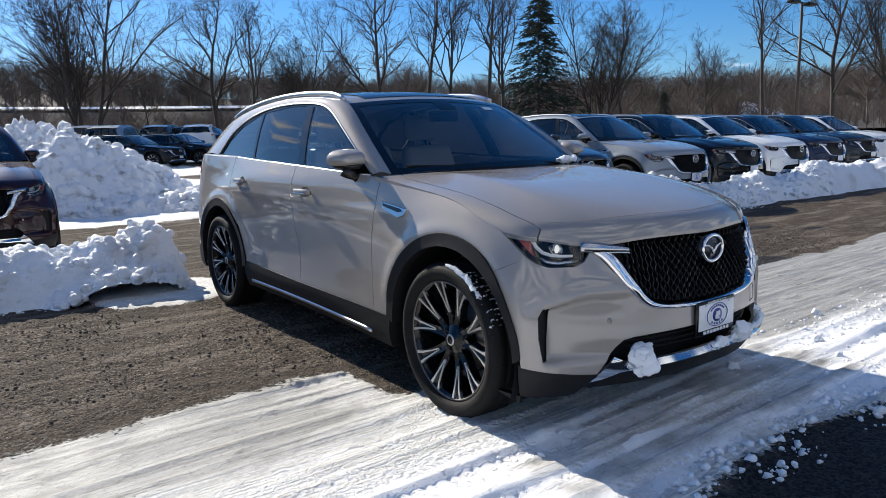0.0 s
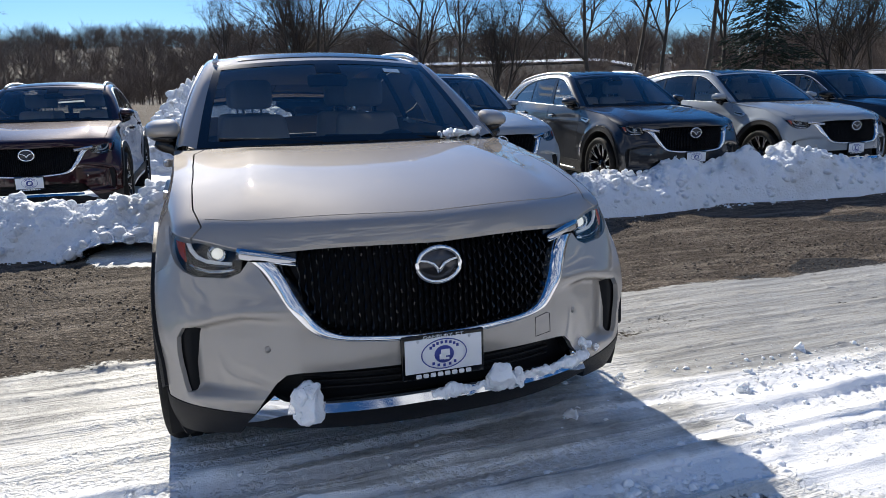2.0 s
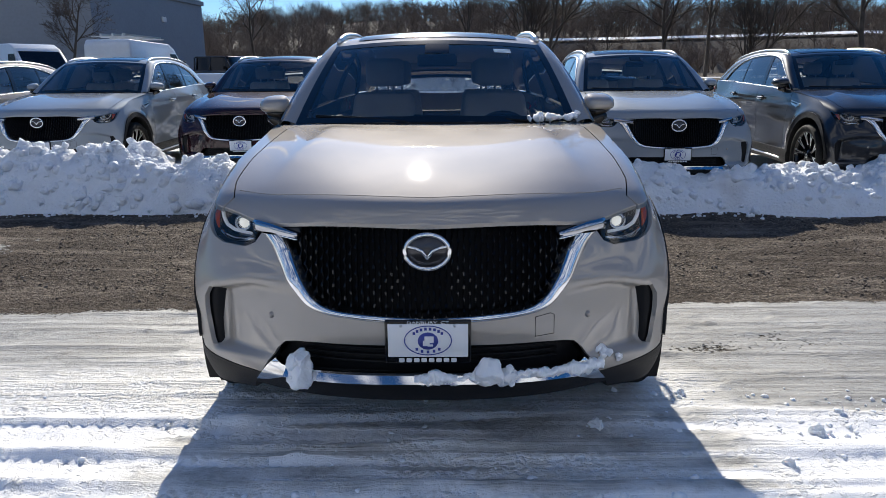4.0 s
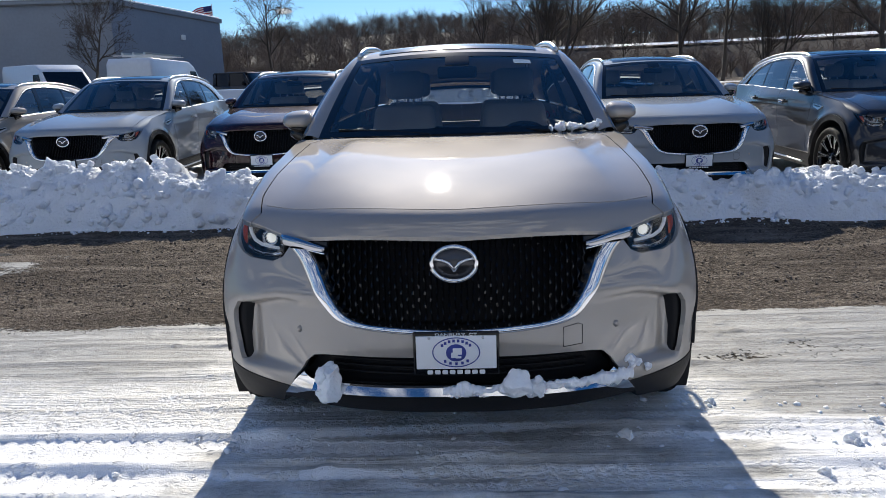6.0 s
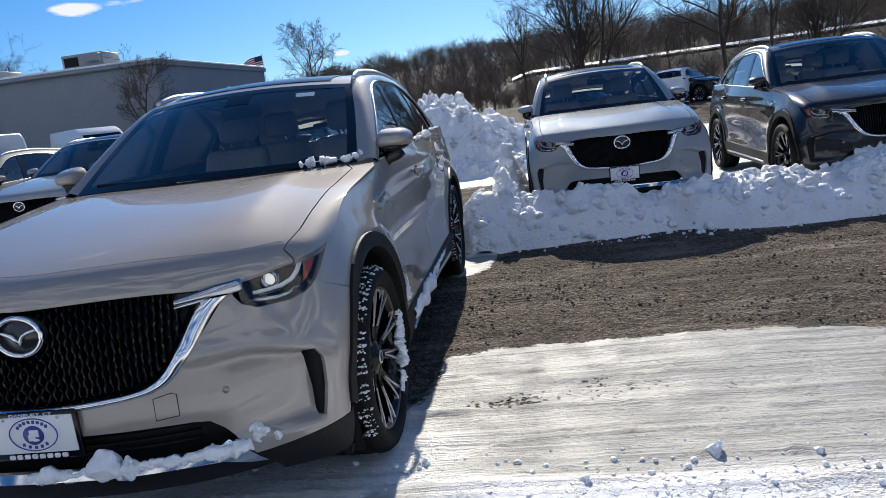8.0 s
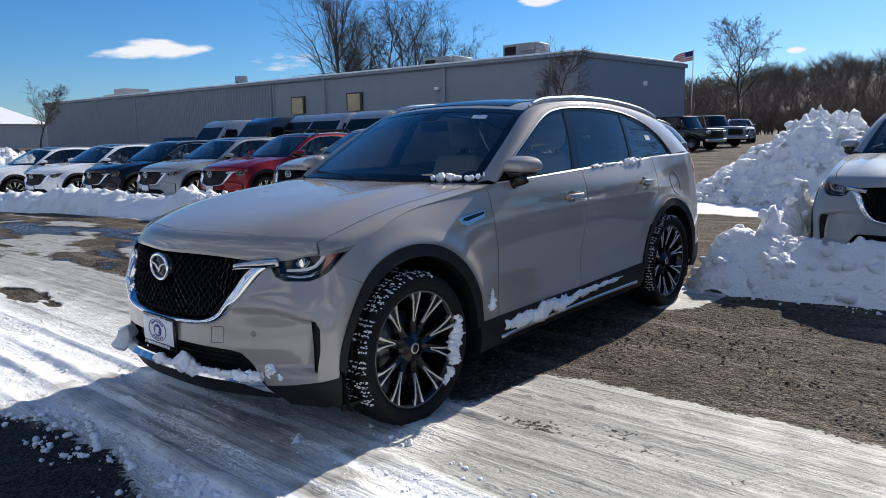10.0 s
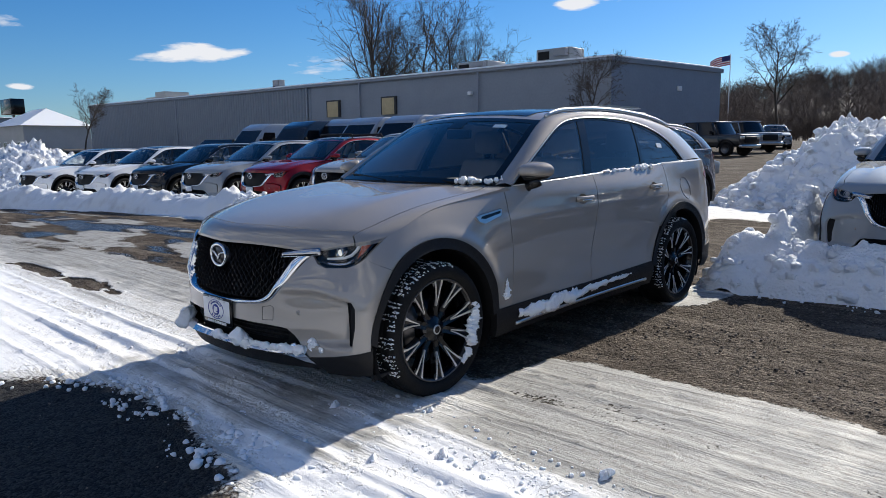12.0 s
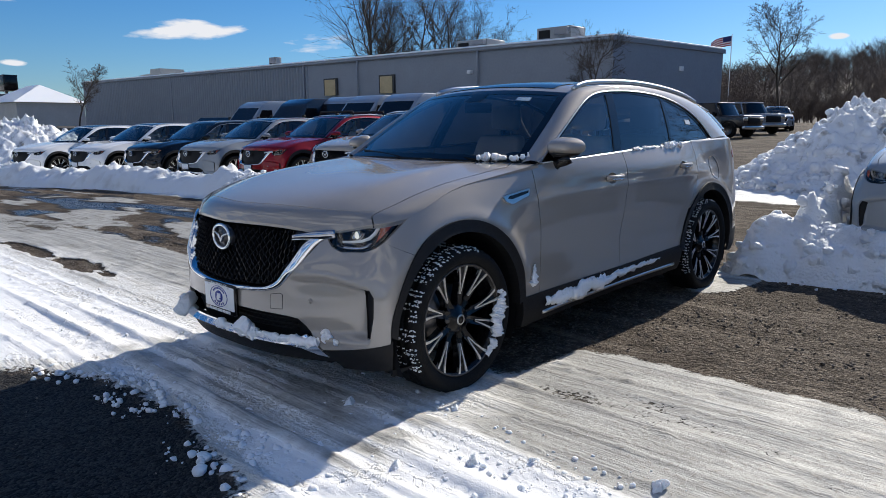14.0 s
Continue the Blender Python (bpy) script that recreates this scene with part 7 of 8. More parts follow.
def warehouse():
    """Drawn from its near eastern corner: x runs west along the long wall as negative numbers, y into the depth."""
    b = thing("warehouse", "long low grey metal warehouse with snow along its flat roof", "building")
    x0, x1, y0, y1, h = -88.2, 0.0, 0.0, 16.0, 7.6
    part("wall", box(x0, x1, y0, y1, -0.5, h - 0.35), SIDING, b, smooth=False)
    part("roof_edge", box(x0 - 0.15, x1 + 0.15, y0 - 0.15, y1 + 0.15, h - 0.36, h), mat("grey_flashing", (0.24, 0.25, 0.27), 0.5, var=0.1), b, smooth=False)
    part("roof_snow", box(x0, x1, y0, y1, h, h + 0.16, 0.05), ROOFSNOW, b)
    vs, fs = [], []
    for k in range(108):
        x = x0 + 0.3 + k * 0.49
        i = len(vs)
        vs += [(x, y0, 0.0), (x + 0.06, y0 - 0.16, 0.0), (x + 0.20, y0 - 0.16, 0.0), (x + 0.26, y0, 0.0), (x, y0, h - 0.4), (x + 0.06, y0 - 0.16, h - 0.4), (x + 0.20, y0 - 0.16, h - 0.4), (x + 0.26, y0, h - 0.4)]
        fs += [(i, i + 1, i + 5, i + 4), (i + 1, i + 2, i + 6, i + 5), (i + 2, i + 3, i + 7, i + 6)]
    tagged(mesh_np("wall_ribs", vs, fs, SIDING, b, False), kind="stuff")
    for x in (-12.5, -27.4, -35.6, -62.4):
        part("downpipe", box(x - 0.08, x + 0.08, y0 - 0.30, y0 - 0.17, 0.0, h - 0.3, 0.02), SIDING, b)
    part("gutter", box(x0, x1, y0 - 0.30, y0 - 0.155, h - 0.30, h - 0.14, 0.03), SIDING, b)
    for x in (-31.5, -23.45):
        w = part("window", box(x - 1.0, x + 1.0, y0 - 0.20, y0 + 0.02, 4.05, 5.78), mat("dark_frame", (0.04, 0.04, 0.04), 0.5), b, smooth=False)
        part("board", box(x - 0.80, x + 0.80, y0 - 0.24, y0 - 0.19, 4.05, 5.64), TAN, w, smooth=False)
    part("wall_lamp", box(x1, x1 + 0.15, 9.0, 9.5, 5.4, 5.8, 0.03), WHITE, b)
    part("wall_lamp", box(-13.6, -13.2, y0 - 0.3, y0, 5.4, 5.7, 0.03), WHITE, b)
    # the end wall is not quite square to the long one
    for o in b.children_recursive:
        for v in o.data.vertices:
            v.co.x += 0.186 * v.co.y
    b.matrix_basis = Matrix.Translation((-24.2, 46.0, 0.35)) @ Matrix.Rotation(radians(3.5), 4, "Z")


def hvac(x, y, z, w, d, h, label):
    t = thing("rooftop_unit", label, "air conditioner")
    part("casing", box(x - w / 2, x + w / 2, y - d / 2, y + d / 2, z, z + h, 0.05), mat("pale_metal", (0.30, 0.31, 0.31), 0.5, var=0.1, scale=2), t)
    part("grille", box(x - w / 2 + 0.2, x - w * 0.1, y - d / 2 - 0.04, y - d / 2 + 0.01, z + 0.3, z + h - 0.2), DARK, t, smooth=False)
    part("hood", box(x + w * 0.1, x + w / 2 - 0.1, y - d / 2 - 0.5, y - d / 2, z + h * 0.4, z + h - 0.1, 0.05), mat("dull_metal", (0.28, 0.28, 0.29), 0.5), t)


warehouse()
hvac(-30.2, 48.0, 8.05, 3.3, 2.2, 1.15, "pale metal air handling unit on the flat roof")
hvac(-38.8, 48.0, 8.0, 3.6, 2.6, 0.85, "low pale metal air handling unit on the flat roof")
hvac(-68.5, 46.0, 8.0, 1.4, 0.8, 1.2, "small metal roof vent on the flat roof")


def hip_house(x, y, w, d, h, rise, label, wall_mat, windows=4):
    t = thing("low_building", label, "building")
    part("wall", box(x - w / 2, x + w / 2, y - d / 2, y + d / 2, 0, h), wall_mat, t, smooth=False)
    bm = bmesh.new()
    e = 0.6
    lo = [bm.verts.new(p) for p in ((x - w / 2 - e, y - d / 2 - e, h), (x + w / 2 + e, y - d / 2 - e, h), (x + w / 2 + e, y + d / 2 + e, h), (x - w / 2 - e, y + d / 2 + e, h))]
    hi = [bm.verts.new((x - w / 2 + d * 0.45, y, h + rise)), bm.verts.new((x + w / 2 - d * 0.45, y, h + rise))]
    for f in ((lo[0], lo[1], hi[1], hi[0]), (lo[1], lo[2], hi[1]), (lo[2], lo[3], hi[0], hi[1]), (lo[3], lo[0], hi[0]), lo[::-1]):
        bm.faces.new(f)
    part("roof", bm, ROOFSNOW, t, "snow-covered hipped roof", smooth=False)
    for k in range(windows):
        xx = x - w / 2 + (k + 0.7) * w / (windows + 0.4)
        q = part("window", box(xx - 0.8, xx + 0.8, y - d / 2 - 0.05, y - d / 2 + 0.02, 0.9, 2.7), WHITE, t, smooth=False)
        for sx in (-0.4, 0.4):
            for zz in (1.35, 2.2):
                part("pane", box(xx + sx - 0.33, xx + sx + 0.33, y - d / 2 - 0.07, y - d / 2 - 0.04, zz - 0.36, zz + 0.36), GLOSSBLACK, q, smooth=False)


CREAM = mat("pale_siding", (0.50, 0.49, 0.46), 0.7, var=0.1, scale=0.5)
hip_house(*polar(-72.6, 150, 3.7), 17, 11, 5.4, 3.2, "low pale building under a snowy hipped roof", CREAM)
hip_house(*polar(-77.0, 190, 3.7), 30, 14, 8.0, 0.4, "low grey commercial building beside the road", SIDING, 5)
sx_, sy_ = polar(-74.2, 200, 3.7)
sign = thing("sign_box", "dark square sign box above the far roofs", "sign")
part("panel", box(sx_ - 4.0, sx_ + 4.0, sy_ - 1.5, sy_ + 1.5, 9.6, 13.2, 0.08), GLOSSBLACK, sign)
part("post", box(sx_ - 0.3, sx_ + 0.3, sy_ - 0.3, sy_ + 0.3, 0, 9.8, 0.03), SATIN, sign)
def stepped_block(x, y, label):
    t = thing("far_building", label, "building")
    part("wall", box(x - 14, x + 10, y - 6, y + 6, 0, 11.6), CREAM, t, smooth=False)
    part("penthouse", box(x - 5.5, x + 5.0, y - 4, y + 4, 11.6, 13.4), CREAM, t, smooth=False)
    part("upper_step", box(x - 2.5, x + 2.5, y - 3, y + 3, 13.4, 14.6), CREAM, t, smooth=False)


stepped_block(*polar(-63.8, 185, 3.7), "pale stepped commercial block behind the warehouse")
hip_house(*polar(59.8, 130, -3.0), 11, 9, 3.2, 2.6, "small house with a snow-covered roof behind the cars", CREAM, 3)


# ---------------------------------------------------------------- poles and flag
def light_pole(x, y, h, label):
    t = thing("light_pole", label, "street lamp")
    part("pole", sweep([(x, y, 0), (x, y, h)], 0.12, 10, taper=lambda k: 1 - 0.4 * k), mat("brown_steel", (0.05, 0.04, 0.035), 0.5, 0.4), t)
    for sx in (-1, 1):
        part("lamp_head", box(x + sx * 0.9 - 0.4, x + sx * 0.9 + 0.4, y - 0.2, y + 0.2, h - 0.12, h + 0.06, 0.04), CLAD, t)
    part("arm", sweep([(x - 0.7, y, h - 0.02), (x + 0.7, y, h - 0.02)], 0.05, 8), CLAD, t)


light_pole(*polar(63.2, 46, -3.0), 8.3, "tall brown steel lot light with two heads")
fx, fy = -36.0, 100.0
fp = thing("flagpole", "white flagpole with a striped flag", "flag")
part("pole", sweep([(fx, fy, 1), (fx, fy, 13.8)], 0.06, 8), WHITE, fp)
flag_red, flag_blue = mat("flag_red", (0.45, 0.03, 0.04), 0.8), mat("flag_blue", (0.03, 0.04, 0.16), 0.8)
for k in range(9):
    z = 12.25 + k * 0.15

    def stripe(a, b, z=z):
        return Vector((fx - 3.0 * a, fy + 0.25 * math.sin(a * 7), z + 0.15 * b - 0.75 * a * a))
    part("stripe", grid_patch(stripe, 12, 2), flag_red if k % 2 == 0 else WHITE, fp)
part("canton", grid_patch(lambda a, b: Vector((fx - 1.25 * a, fy - 0.02 + 0.25 * math.sin(a * 0.42 * 7), 12.87 + 0.73 * b - 0.75 * (0.42 * a) ** 2)), 8, 4), flag_blue, fp)


# ---------------------------------------------------------------- vans, pickup and far cars
def far_wheel(parent, x, y, r=0.36):
    w = part("wheel", lathe([(0.0, 0.10), (r * 0.62, 0.10), (r * 0.66, 0.07), (r * 0.7, 0.11), (r, 0.10), (r, -0.10), (0.0, -0.10)], 20, "x", (x, y, r)), RUBBER, parent)
    part("rim", lathe([(0.0, 0.105), (r * 0.6, 0.112), (r * 0.62, 0.09)], 16, "x", (x + (0.005 if x > 0 else -0.22), y, r)), IRON, w)


def profile_body(parent, name, prof, half, material, tumble=0.0, z_belt=1.0, label=""):
    """A body drawn from its side profile (y, z), narrowing above the belt and rounded at its edges."""
    bm = bmesh.new()
    rows = []
    cy, cz = sum(p[0] for p in prof) / len(prof), sum(p[1] for p in prof) / len(prof)
    for sx, k in ((-1, 0.955), (-0.985, 0.985), (-0.93, 1.0), (0.93, 1.0), (0.985, 0.985), (1, 0.955)):
        row = []
        for y, z in prof:
            w = half - tumble * max(0, z - z_belt)
            row.append(bm.verts.new((sx * w, cy + (y - cy) * k, cz + (z - cz) * k)))
        rows.append(row)
    n = len(prof)
    for A, B in zip(rows, rows[1:]):
        for i in range(n):
            bm.faces.new((A[i], A[(i + 1) % n], B[(i + 1) % n], B[i]))
    bm.faces.new(rows[0][::-1])
    bm.faces.new(rows[-1])
    bmesh.ops.bevel(bm, geom=[e for e in bm.edges if abs(e.verts[0].co.x - e.verts[1].co.x) > 0.5], offset=0.10, segments=3, profile=0.5, affect="EDGES", clamp_overlap=True)
    bmesh.ops.recalc_face_normals(bm, faces=bm.faces)
    ob = part(name, bm, material, parent, label, smooth=True)
    return ob


def van(x, y, turn, body, label, rack=False, tall=1.0):
    v = thing("cargo_van", label, "van", "vans by the warehouse")
    prof = [(-2.9, 0.45), (-2.95, 0.85), (-2.7, 1.12), (-1.95, 1.35), (-1.15, 2.25), (-0.7, 2.45), (2.8, 2.5), (2.95, 2.3), (3.0, 0.5), (2.6, 0.35), (-2.5, 0.35)]
    profile_body(v, "body", prof, 1.0, body, 0.10, 1.2)
    def ws(a, b):
        return Vector(((-0.84 + 1.68 * a) * (1 - 0.06 * b), -1.93 + 0.72 * b, 1.42 + 0.76 * b))
    part("windscreen", grid_patch(ws, 6, 4), GLOSSBLACK, v)
    for sx in (-1, 1):
        bm = grid_patch(lambda a, b: Vector((sx * (1.015 - 0.10 * (0.25 + 0.6 * b)), -1.55 + 0.95 * a + 0.35 * b * (1 - a), 1.42 + 0.62 * b)), 5, 3)
        part("side_window", bm, GLOSSBLACK, v)
        part("mirror", box(sx * 1.12 - 0.07, sx * 1.12 + 0.07, -1.62, -1.5, 1.4, 1.75, 0.03), DARK, v)
        part("headlight", box(sx * 0.78 - 0.16, sx * 0.78 + 0.16, -2.96, -2.7, 0.86, 1.14, 0.05), SATIN, v)
        for yy in (-1.95, 1.8):
            far_wheel(v, sx * 0.9, yy)
    part("grille", box(-0.55, 0.55, -3.0, -2.9, 0.62, 0.98, 0.03), DARK, v)
    if rack:
        for k in range(5):
            part("roof_rack_bar", box(-0.8, 0.8, -0.4 + k * 0.7, -0.34 + k * 0.7, 2.6, 2.64), SATIN, v, smooth=False)
        for k in range(3):
            part("ladder", box(-0.6 + k * 0.45, -0.52 + k * 0.45, -0.6, 2.6, 2.64, 2.72), SATIN, v, smooth=False)
    v.matrix_basis = pose(x, y, rise(x, y), 0, 0, turn) @ Matrix.Diagonal((1, 1, tall, 1))
    return v


VANWHITE = mat("van_white", (0.70, 0.72, 0.74), 0.35, var=0.05, coat=0.6)
VANSILVER = mat("van_silver", (0.30, 0.33, 0.37), 0.40, 0.3, var=0.05, coat=0.6)
VANBLACK = mat("van_black", (0.012, 0.013, 0.016), 0.25, coat=0.8)
for az, dist, body, word in ((-56.6, 36.5, VANSILVER, "silver-grey"), (-53.3, 34, VANBLACK, "black"), (-50.1, 33.5, VANSILVER, "silver-grey"), (-48.0, 31, VANSILVER, "silver-grey"), (-45.0, 29.5, VANSILVER, "silver-grey")):
    x, y = polar(az, dist, 3.7)
    van(x, y, 4, body, word + " high-roof cargo van parked by the warehouse", tall=1.04)
x, y = polar(-30.6, 35, 0.1, -3.2)
van(x, y, 52, VANWHITE, "white high-roof cargo van parked by the warehouse")
x, y = polar(-23.2, 33, 0.03, -3.07)
van(x, y, 178, VANWHITE, "white cargo van with ladders on its roof rack", True)


def far_car(x, y, turn, body, label, kind="suv"):
    c = thing("far_car", label, "car", "cars in the far yard")
    if kind == "pickup":
        prof = [(-2.9, 0.5), (-2.95, 1.1), (-1.5, 1.25), (-0.9, 1.85), (0.9, 1.88), (1.15, 1.2), (2.95, 1.2), (2.95, 0.5)]
        cab = (-0.85, 0.85)
    elif kind == "sedan":
        prof = [(-2.35, 0.35), (-2.4, 0.7), (-1.2, 0.95), (-0.45, 1.40), (0.9, 1.42), (1.75, 1.02), (2.3, 0.98), (2.35, 0.4)]
        cab = (-0.4, 0.9)
    else:
        prof = [(-2.3, 0.38), (-2.38, 0.85), (-1.15, 1.08), (-0.4, 1.62), (1.7, 1.66), (2.25, 1.1), (2.3, 0.42)]
        cab = (-0.35, 1.7)
    top = max(z for _, z in prof)
    profile_body(c, "body", prof, 0.92, body, 0.28, 1.0)
    zb, zt = top - 0.50, top - 0.08
    for sx in (-1, 1):
        bm = grid_patch(lambda a, b: Vector((sx * (0.932 - 0.28 * max(0, zb + (zt - zb) * b - 1.0)), cab[0] - 0.35 * (1 - b) + (cab[1] - cab[0] + 0.30 * (1 - b)) * a, zb + (zt - zb) * b)), 6, 3)
        part("side_window", bm, GLOSSBLACK, c)
        part("headlight", box(sx * 0.68 - 0.17, sx * 0.68 + 0.17, prof[1][0] - 0.02, prof[1][0] + 0.1, prof[1][1] - 0.16, prof[1][1] - 0.02, 0.02), SATIN, c)
        for yy in (-1.45, 1.45) if kind != "pickup" else (-1.95, 1.75):
            far_wheel(c, sx * 0.84, yy, 0.35)
    i = 2
    (ya, za), (yb, zb2) = prof[i], prof[i + 1]
    def ws(a, b):
        zz = za + (zb2 - za) * (0.12 + 0.8 * b)
        return Vector(((-0.8 + 1.6 * a) * (1 - 0.12 * b), ya + (yb - ya) * (0.12 + 0.8 * b) - 0.02, zz + 0.03))
    part("windscreen", grid_patch(ws, 6, 3), GLOSSBLACK, c)
    (ya2, za2), (yb2, zb3) = prof[-4 if kind == "sedan" else -3], prof[-3 if kind == "sedan" else -2]
    part("grille", box(-0.45, 0.45, prof[1][0] - 0.03, prof[1][0] + 0.05, prof[1][1] - 0.36, prof[1][1] - 0.08, 0.02), DARK, c)
    c.matrix_basis = pose(x, y, rise(x, y), 0, 0, turn)
    return c


def pickup(x, y, turn, body, label):
    """Crew-cab truck, nose towards -y."""
    c = thing("pickup_truck", label, "pickup truck", "cars in the far yard")
    part("bonnet", box(-0.96, 0.96, -2.85, -1.35, 0.55, 1.22, 0.12, 3), body, c)
    part("lower_body", box(-0.98, 0.98, -1.5, 1.05, 0.50, 1.20, 0.07, 3), body, c)

    def cab(a, b):
        t = 2 * math.pi * a
        cx, cy = math.cos(t), math.sin(t)
        sq = 1 / max(abs(cx), abs(cy)) ** 0.82
        lean = 0.16 * b
        return Vector((cx * sq * 0.95 * (1 - 0.16 * b), -0.28 + cy * sq * 1.28 * (1 - lean) + 0.16 * b, 1.18 + 0.70 * b))
    part("cab", grid_patch(cab, 40, 8), GLOSSBLACK, c, "dark glasshouse")
    part("cab_roof", box(-0.80, 0.80, -1.18, 0.90, 1.84, 1.94, 0.05, 3), body, c)
    for sx in (-1, 1):
        for y0, y1 in ((-1.42, -1.0), (-0.12, -0.06), (0.86, 0.90)):
            part("pillar", sweep([(sx * 0.965, y0, 1.17), (sx * 0.80, y1, 1.87)], 0.045, 6), body, c)
        part("bed_side", box(sx * 0.93 - 0.05, sx * 0.93 + 0.05, 1.05, 2.9, 0.55, 1.22, 0.04), body, c)
        part("headlight", box(sx * 0.75 - 0.18, sx * 0.75 + 0.18, -2.88, -2.7, 0.92, 1.10, 0.03), SATIN, c)
        part("mirror", box(sx * 1.06 - 0.08, sx * 1.06 + 0.08, -1.12, -1.0, 1.22, 1.42, 0.03), DARK, c)
        for yy in (-1.95, 1.85):
            far_wheel(c, sx * 0.86, yy, 0.40)
            part("wheel_arch", sweep([(sx * 0.985, yy + 0.50 * math.cos(q), 0.40 + 0.50 * math.sin(q)) for q in np.linspace(0.1, 3.04, 12)], 0.05, 6), DARK, c)
    part("tailgate", box(-0.88, 0.88, 2.82, 2.92, 0.58, 1.22, 0.04), body, c)
    part("bed_floor", box(-0.9, 0.9, 1.0, 2.86, 0.55, 0.66), DARK, c)
    part("grille", box(-0.55, 0.55, -2.91, -2.8, 0.72, 1.08, 0.03), DARK, c)
    part("bumper", box(-0.97, 0.97, -2.95, -2.75, 0.46, 0.64, 0.05), SATIN, c)
    c.matrix_basis = pose(x, y, rise(x, y), 0, 0, turn)
    return c


x, y = polar(-22.7, 44, 3.7)
pickup(x, y, 78, PAINTS["grey"], "dark grey pickup truck parked beside the snow pile")
x, y = polar(-20.5, 49, 3.7)
pickup(x, y, 62, PAINTS["silver"], "silver pickup truck parked in the far yard")
x, y = polar(-17.8, 54, 3.7)
parked_far(x, y, 0.0, 22, "silver", "silver sport utility vehicle facing the yard", "cars in the far yard")
far_car(-8.2, 49.5, 10, PAINTS["maroon"], "dark red car standing in the far yard")
far_car(-6.1, 16.6, 172, PAINTS["silver"], "silver hatchback seen past the parked cars", "sedan")
for az, dist, turn, key, kind in ((10.6, 44, 160, "white", "suv"), (13.0, 37, 150, "silver", "suv"), (15.3, 32, 42, "black", "sedan"), (18.6, 34, 40, "black", "sedan"), (13.8, 47, 160, "white", "sedan"), (16.0, 44, 150, "grey", "suv"), (18.3, 43, 155, "white", "suv"), (20.5, 40, 40, "black", "suv")):
    x, y = polar(az, dist, -3.0, -2.7)
    word = "parked %s car in the far snowy yard" % ("dark" if key in ("black", "grey") else key)
    c = parked_far(x, y, 0.0, turn, key, word, "cars in the far yard")
    if kind == "sedan":
        c.matrix_basis = c.matrix_basis @ Matrix.Diagonal((0.93, 0.92, 0.80, 1))
for k in range(7):
    far_car(-34 - k * 4.5, 24 + k * 1.5, 8, PAINTS[("black", "grey", "navy", "silver", "black", "maroon", "grey")[k]], "dark car parked before the warehouse")


# ---------------------------------------------------------------- snow on the car
rng = random.Random(21)


def chunk_mesh(seed, detail=4):
    """A broken block of crusted snow, finely modelled."""
    rnd, bm = random.Random(seed), bmesh.new()
    bmesh.ops.create_icosphere(bm, subdivisions=detail, radius=1.0)
    cuts = [(Vector((rnd.gauss(0, 1), rnd.gauss(0, 1), rnd.gauss(0, 1))).normalized(), rnd.uniform(0.45, 0.72)) for _ in range(11)]
    for v in bm.verts:
        c = v.co.copy()
        for n_, d_ in cuts:
            over = c.dot(n_) - d_
            if over > 0:
                c -= n_ * over * 0.95
        k = 1 + 0.22 * noise.noise(c * 2.1 + Vector((seed, 0, 0))) + 0.10 * noise.noise(c * 6 + Vector((0, seed, 0))) + 0.05 * noise.noise(c * 15)
        v.co = c * k * 1.35
    bm.verts.index_update()
    vs, fs = np.array([v.co[:] for v in bm.verts]), np.array([[v.index for v in f.verts] for f in bm.faces])
    bm.free()
    return vs, fs


CHUNKS = [chunk_mesh(60 + k) for k in range(6)]
CRUSTS = [chunk_mesh(80 + k, 3) for k in range(8)]


def clump(places, label):
    ob = scatter("snow_clump", places, label, SNOW_CLEAN, PEBBLES if len(places) > 150 and places[0][3] < 0.013 else CRUSTS)
    return ob


def crust(points, radius, label, seed, flat=1.0, ragged=0.75, gaps=0.0):
    """A ragged, unbroken rope of frozen snow along points; radius is a function of the way along."""
    line = curve_of(points)
    n = max(40, int(len(points) * 14))
    m = 12
    vs, pos = [], line(np.linspace(0, 1, n))
    for i in range(n):
        t = i / (n - 1)
        d = Vector(pos[min(i + 1, n - 1)] - pos[max(i - 1, 0)]).normalized()
        side_v = d.cross(Vector((0, 0, 1))).normalized()
        up_v = side_v.cross(d)
        keep = 1.0 if not gaps else float(step(gaps - 0.08, gaps + 0.08, np.array(0.5 + 0.9 * noise.noise(Vector((t * 9, seed, 0))))))
        for k in range(m):
            a = 2 * math.pi * k / m
            q = Vector((t * 30, math.cos(a) * 1.3 + seed * 3.1, math.sin(a) * 1.3))
            r = radius(t) * max(0.04, (1 + ragged * noise.noise(q * 0.55) + 0.6 * ragged * noise.noise(q * 1.5) + 0.3 * ragged * noise.noise(q * 4))) * keep + 0.0008
            vs.append(Vector(pos[i]) + side_v * (math.cos(a) * r * flat) + up_v * (math.sin(a) * r))
    fs = [(i * m + k, (i + 1) * m + k, (i + 1) * m + (k + 1) % m, i * m + (k + 1) % m) for i in range(n - 1) for k in range(m)]
    return tagged(mesh_np("snow_crust", [v[:] for v in vs], fs, SNOW_CLEAN), label, "snow", kind="stuff")


def on_nose(x, z, o=0.02):
    p = shell(np.array(u_of_x(abs(x), z)), np.array(z), o)
    return (math.copysign(p[0], x), p[1] + 0.027, p[2])


def heap(c, r, n, sx=1.0, sz=1.0):
    return [(c[0] + rng.gauss(0, r * 0.42 * sx), c[1] + rng.gauss(0, r * 0.25), c[2] + rng.gauss(0, r * 0.36 * sz), r * rng.uniform(0.35, 0.75)) for _ in range(n)]


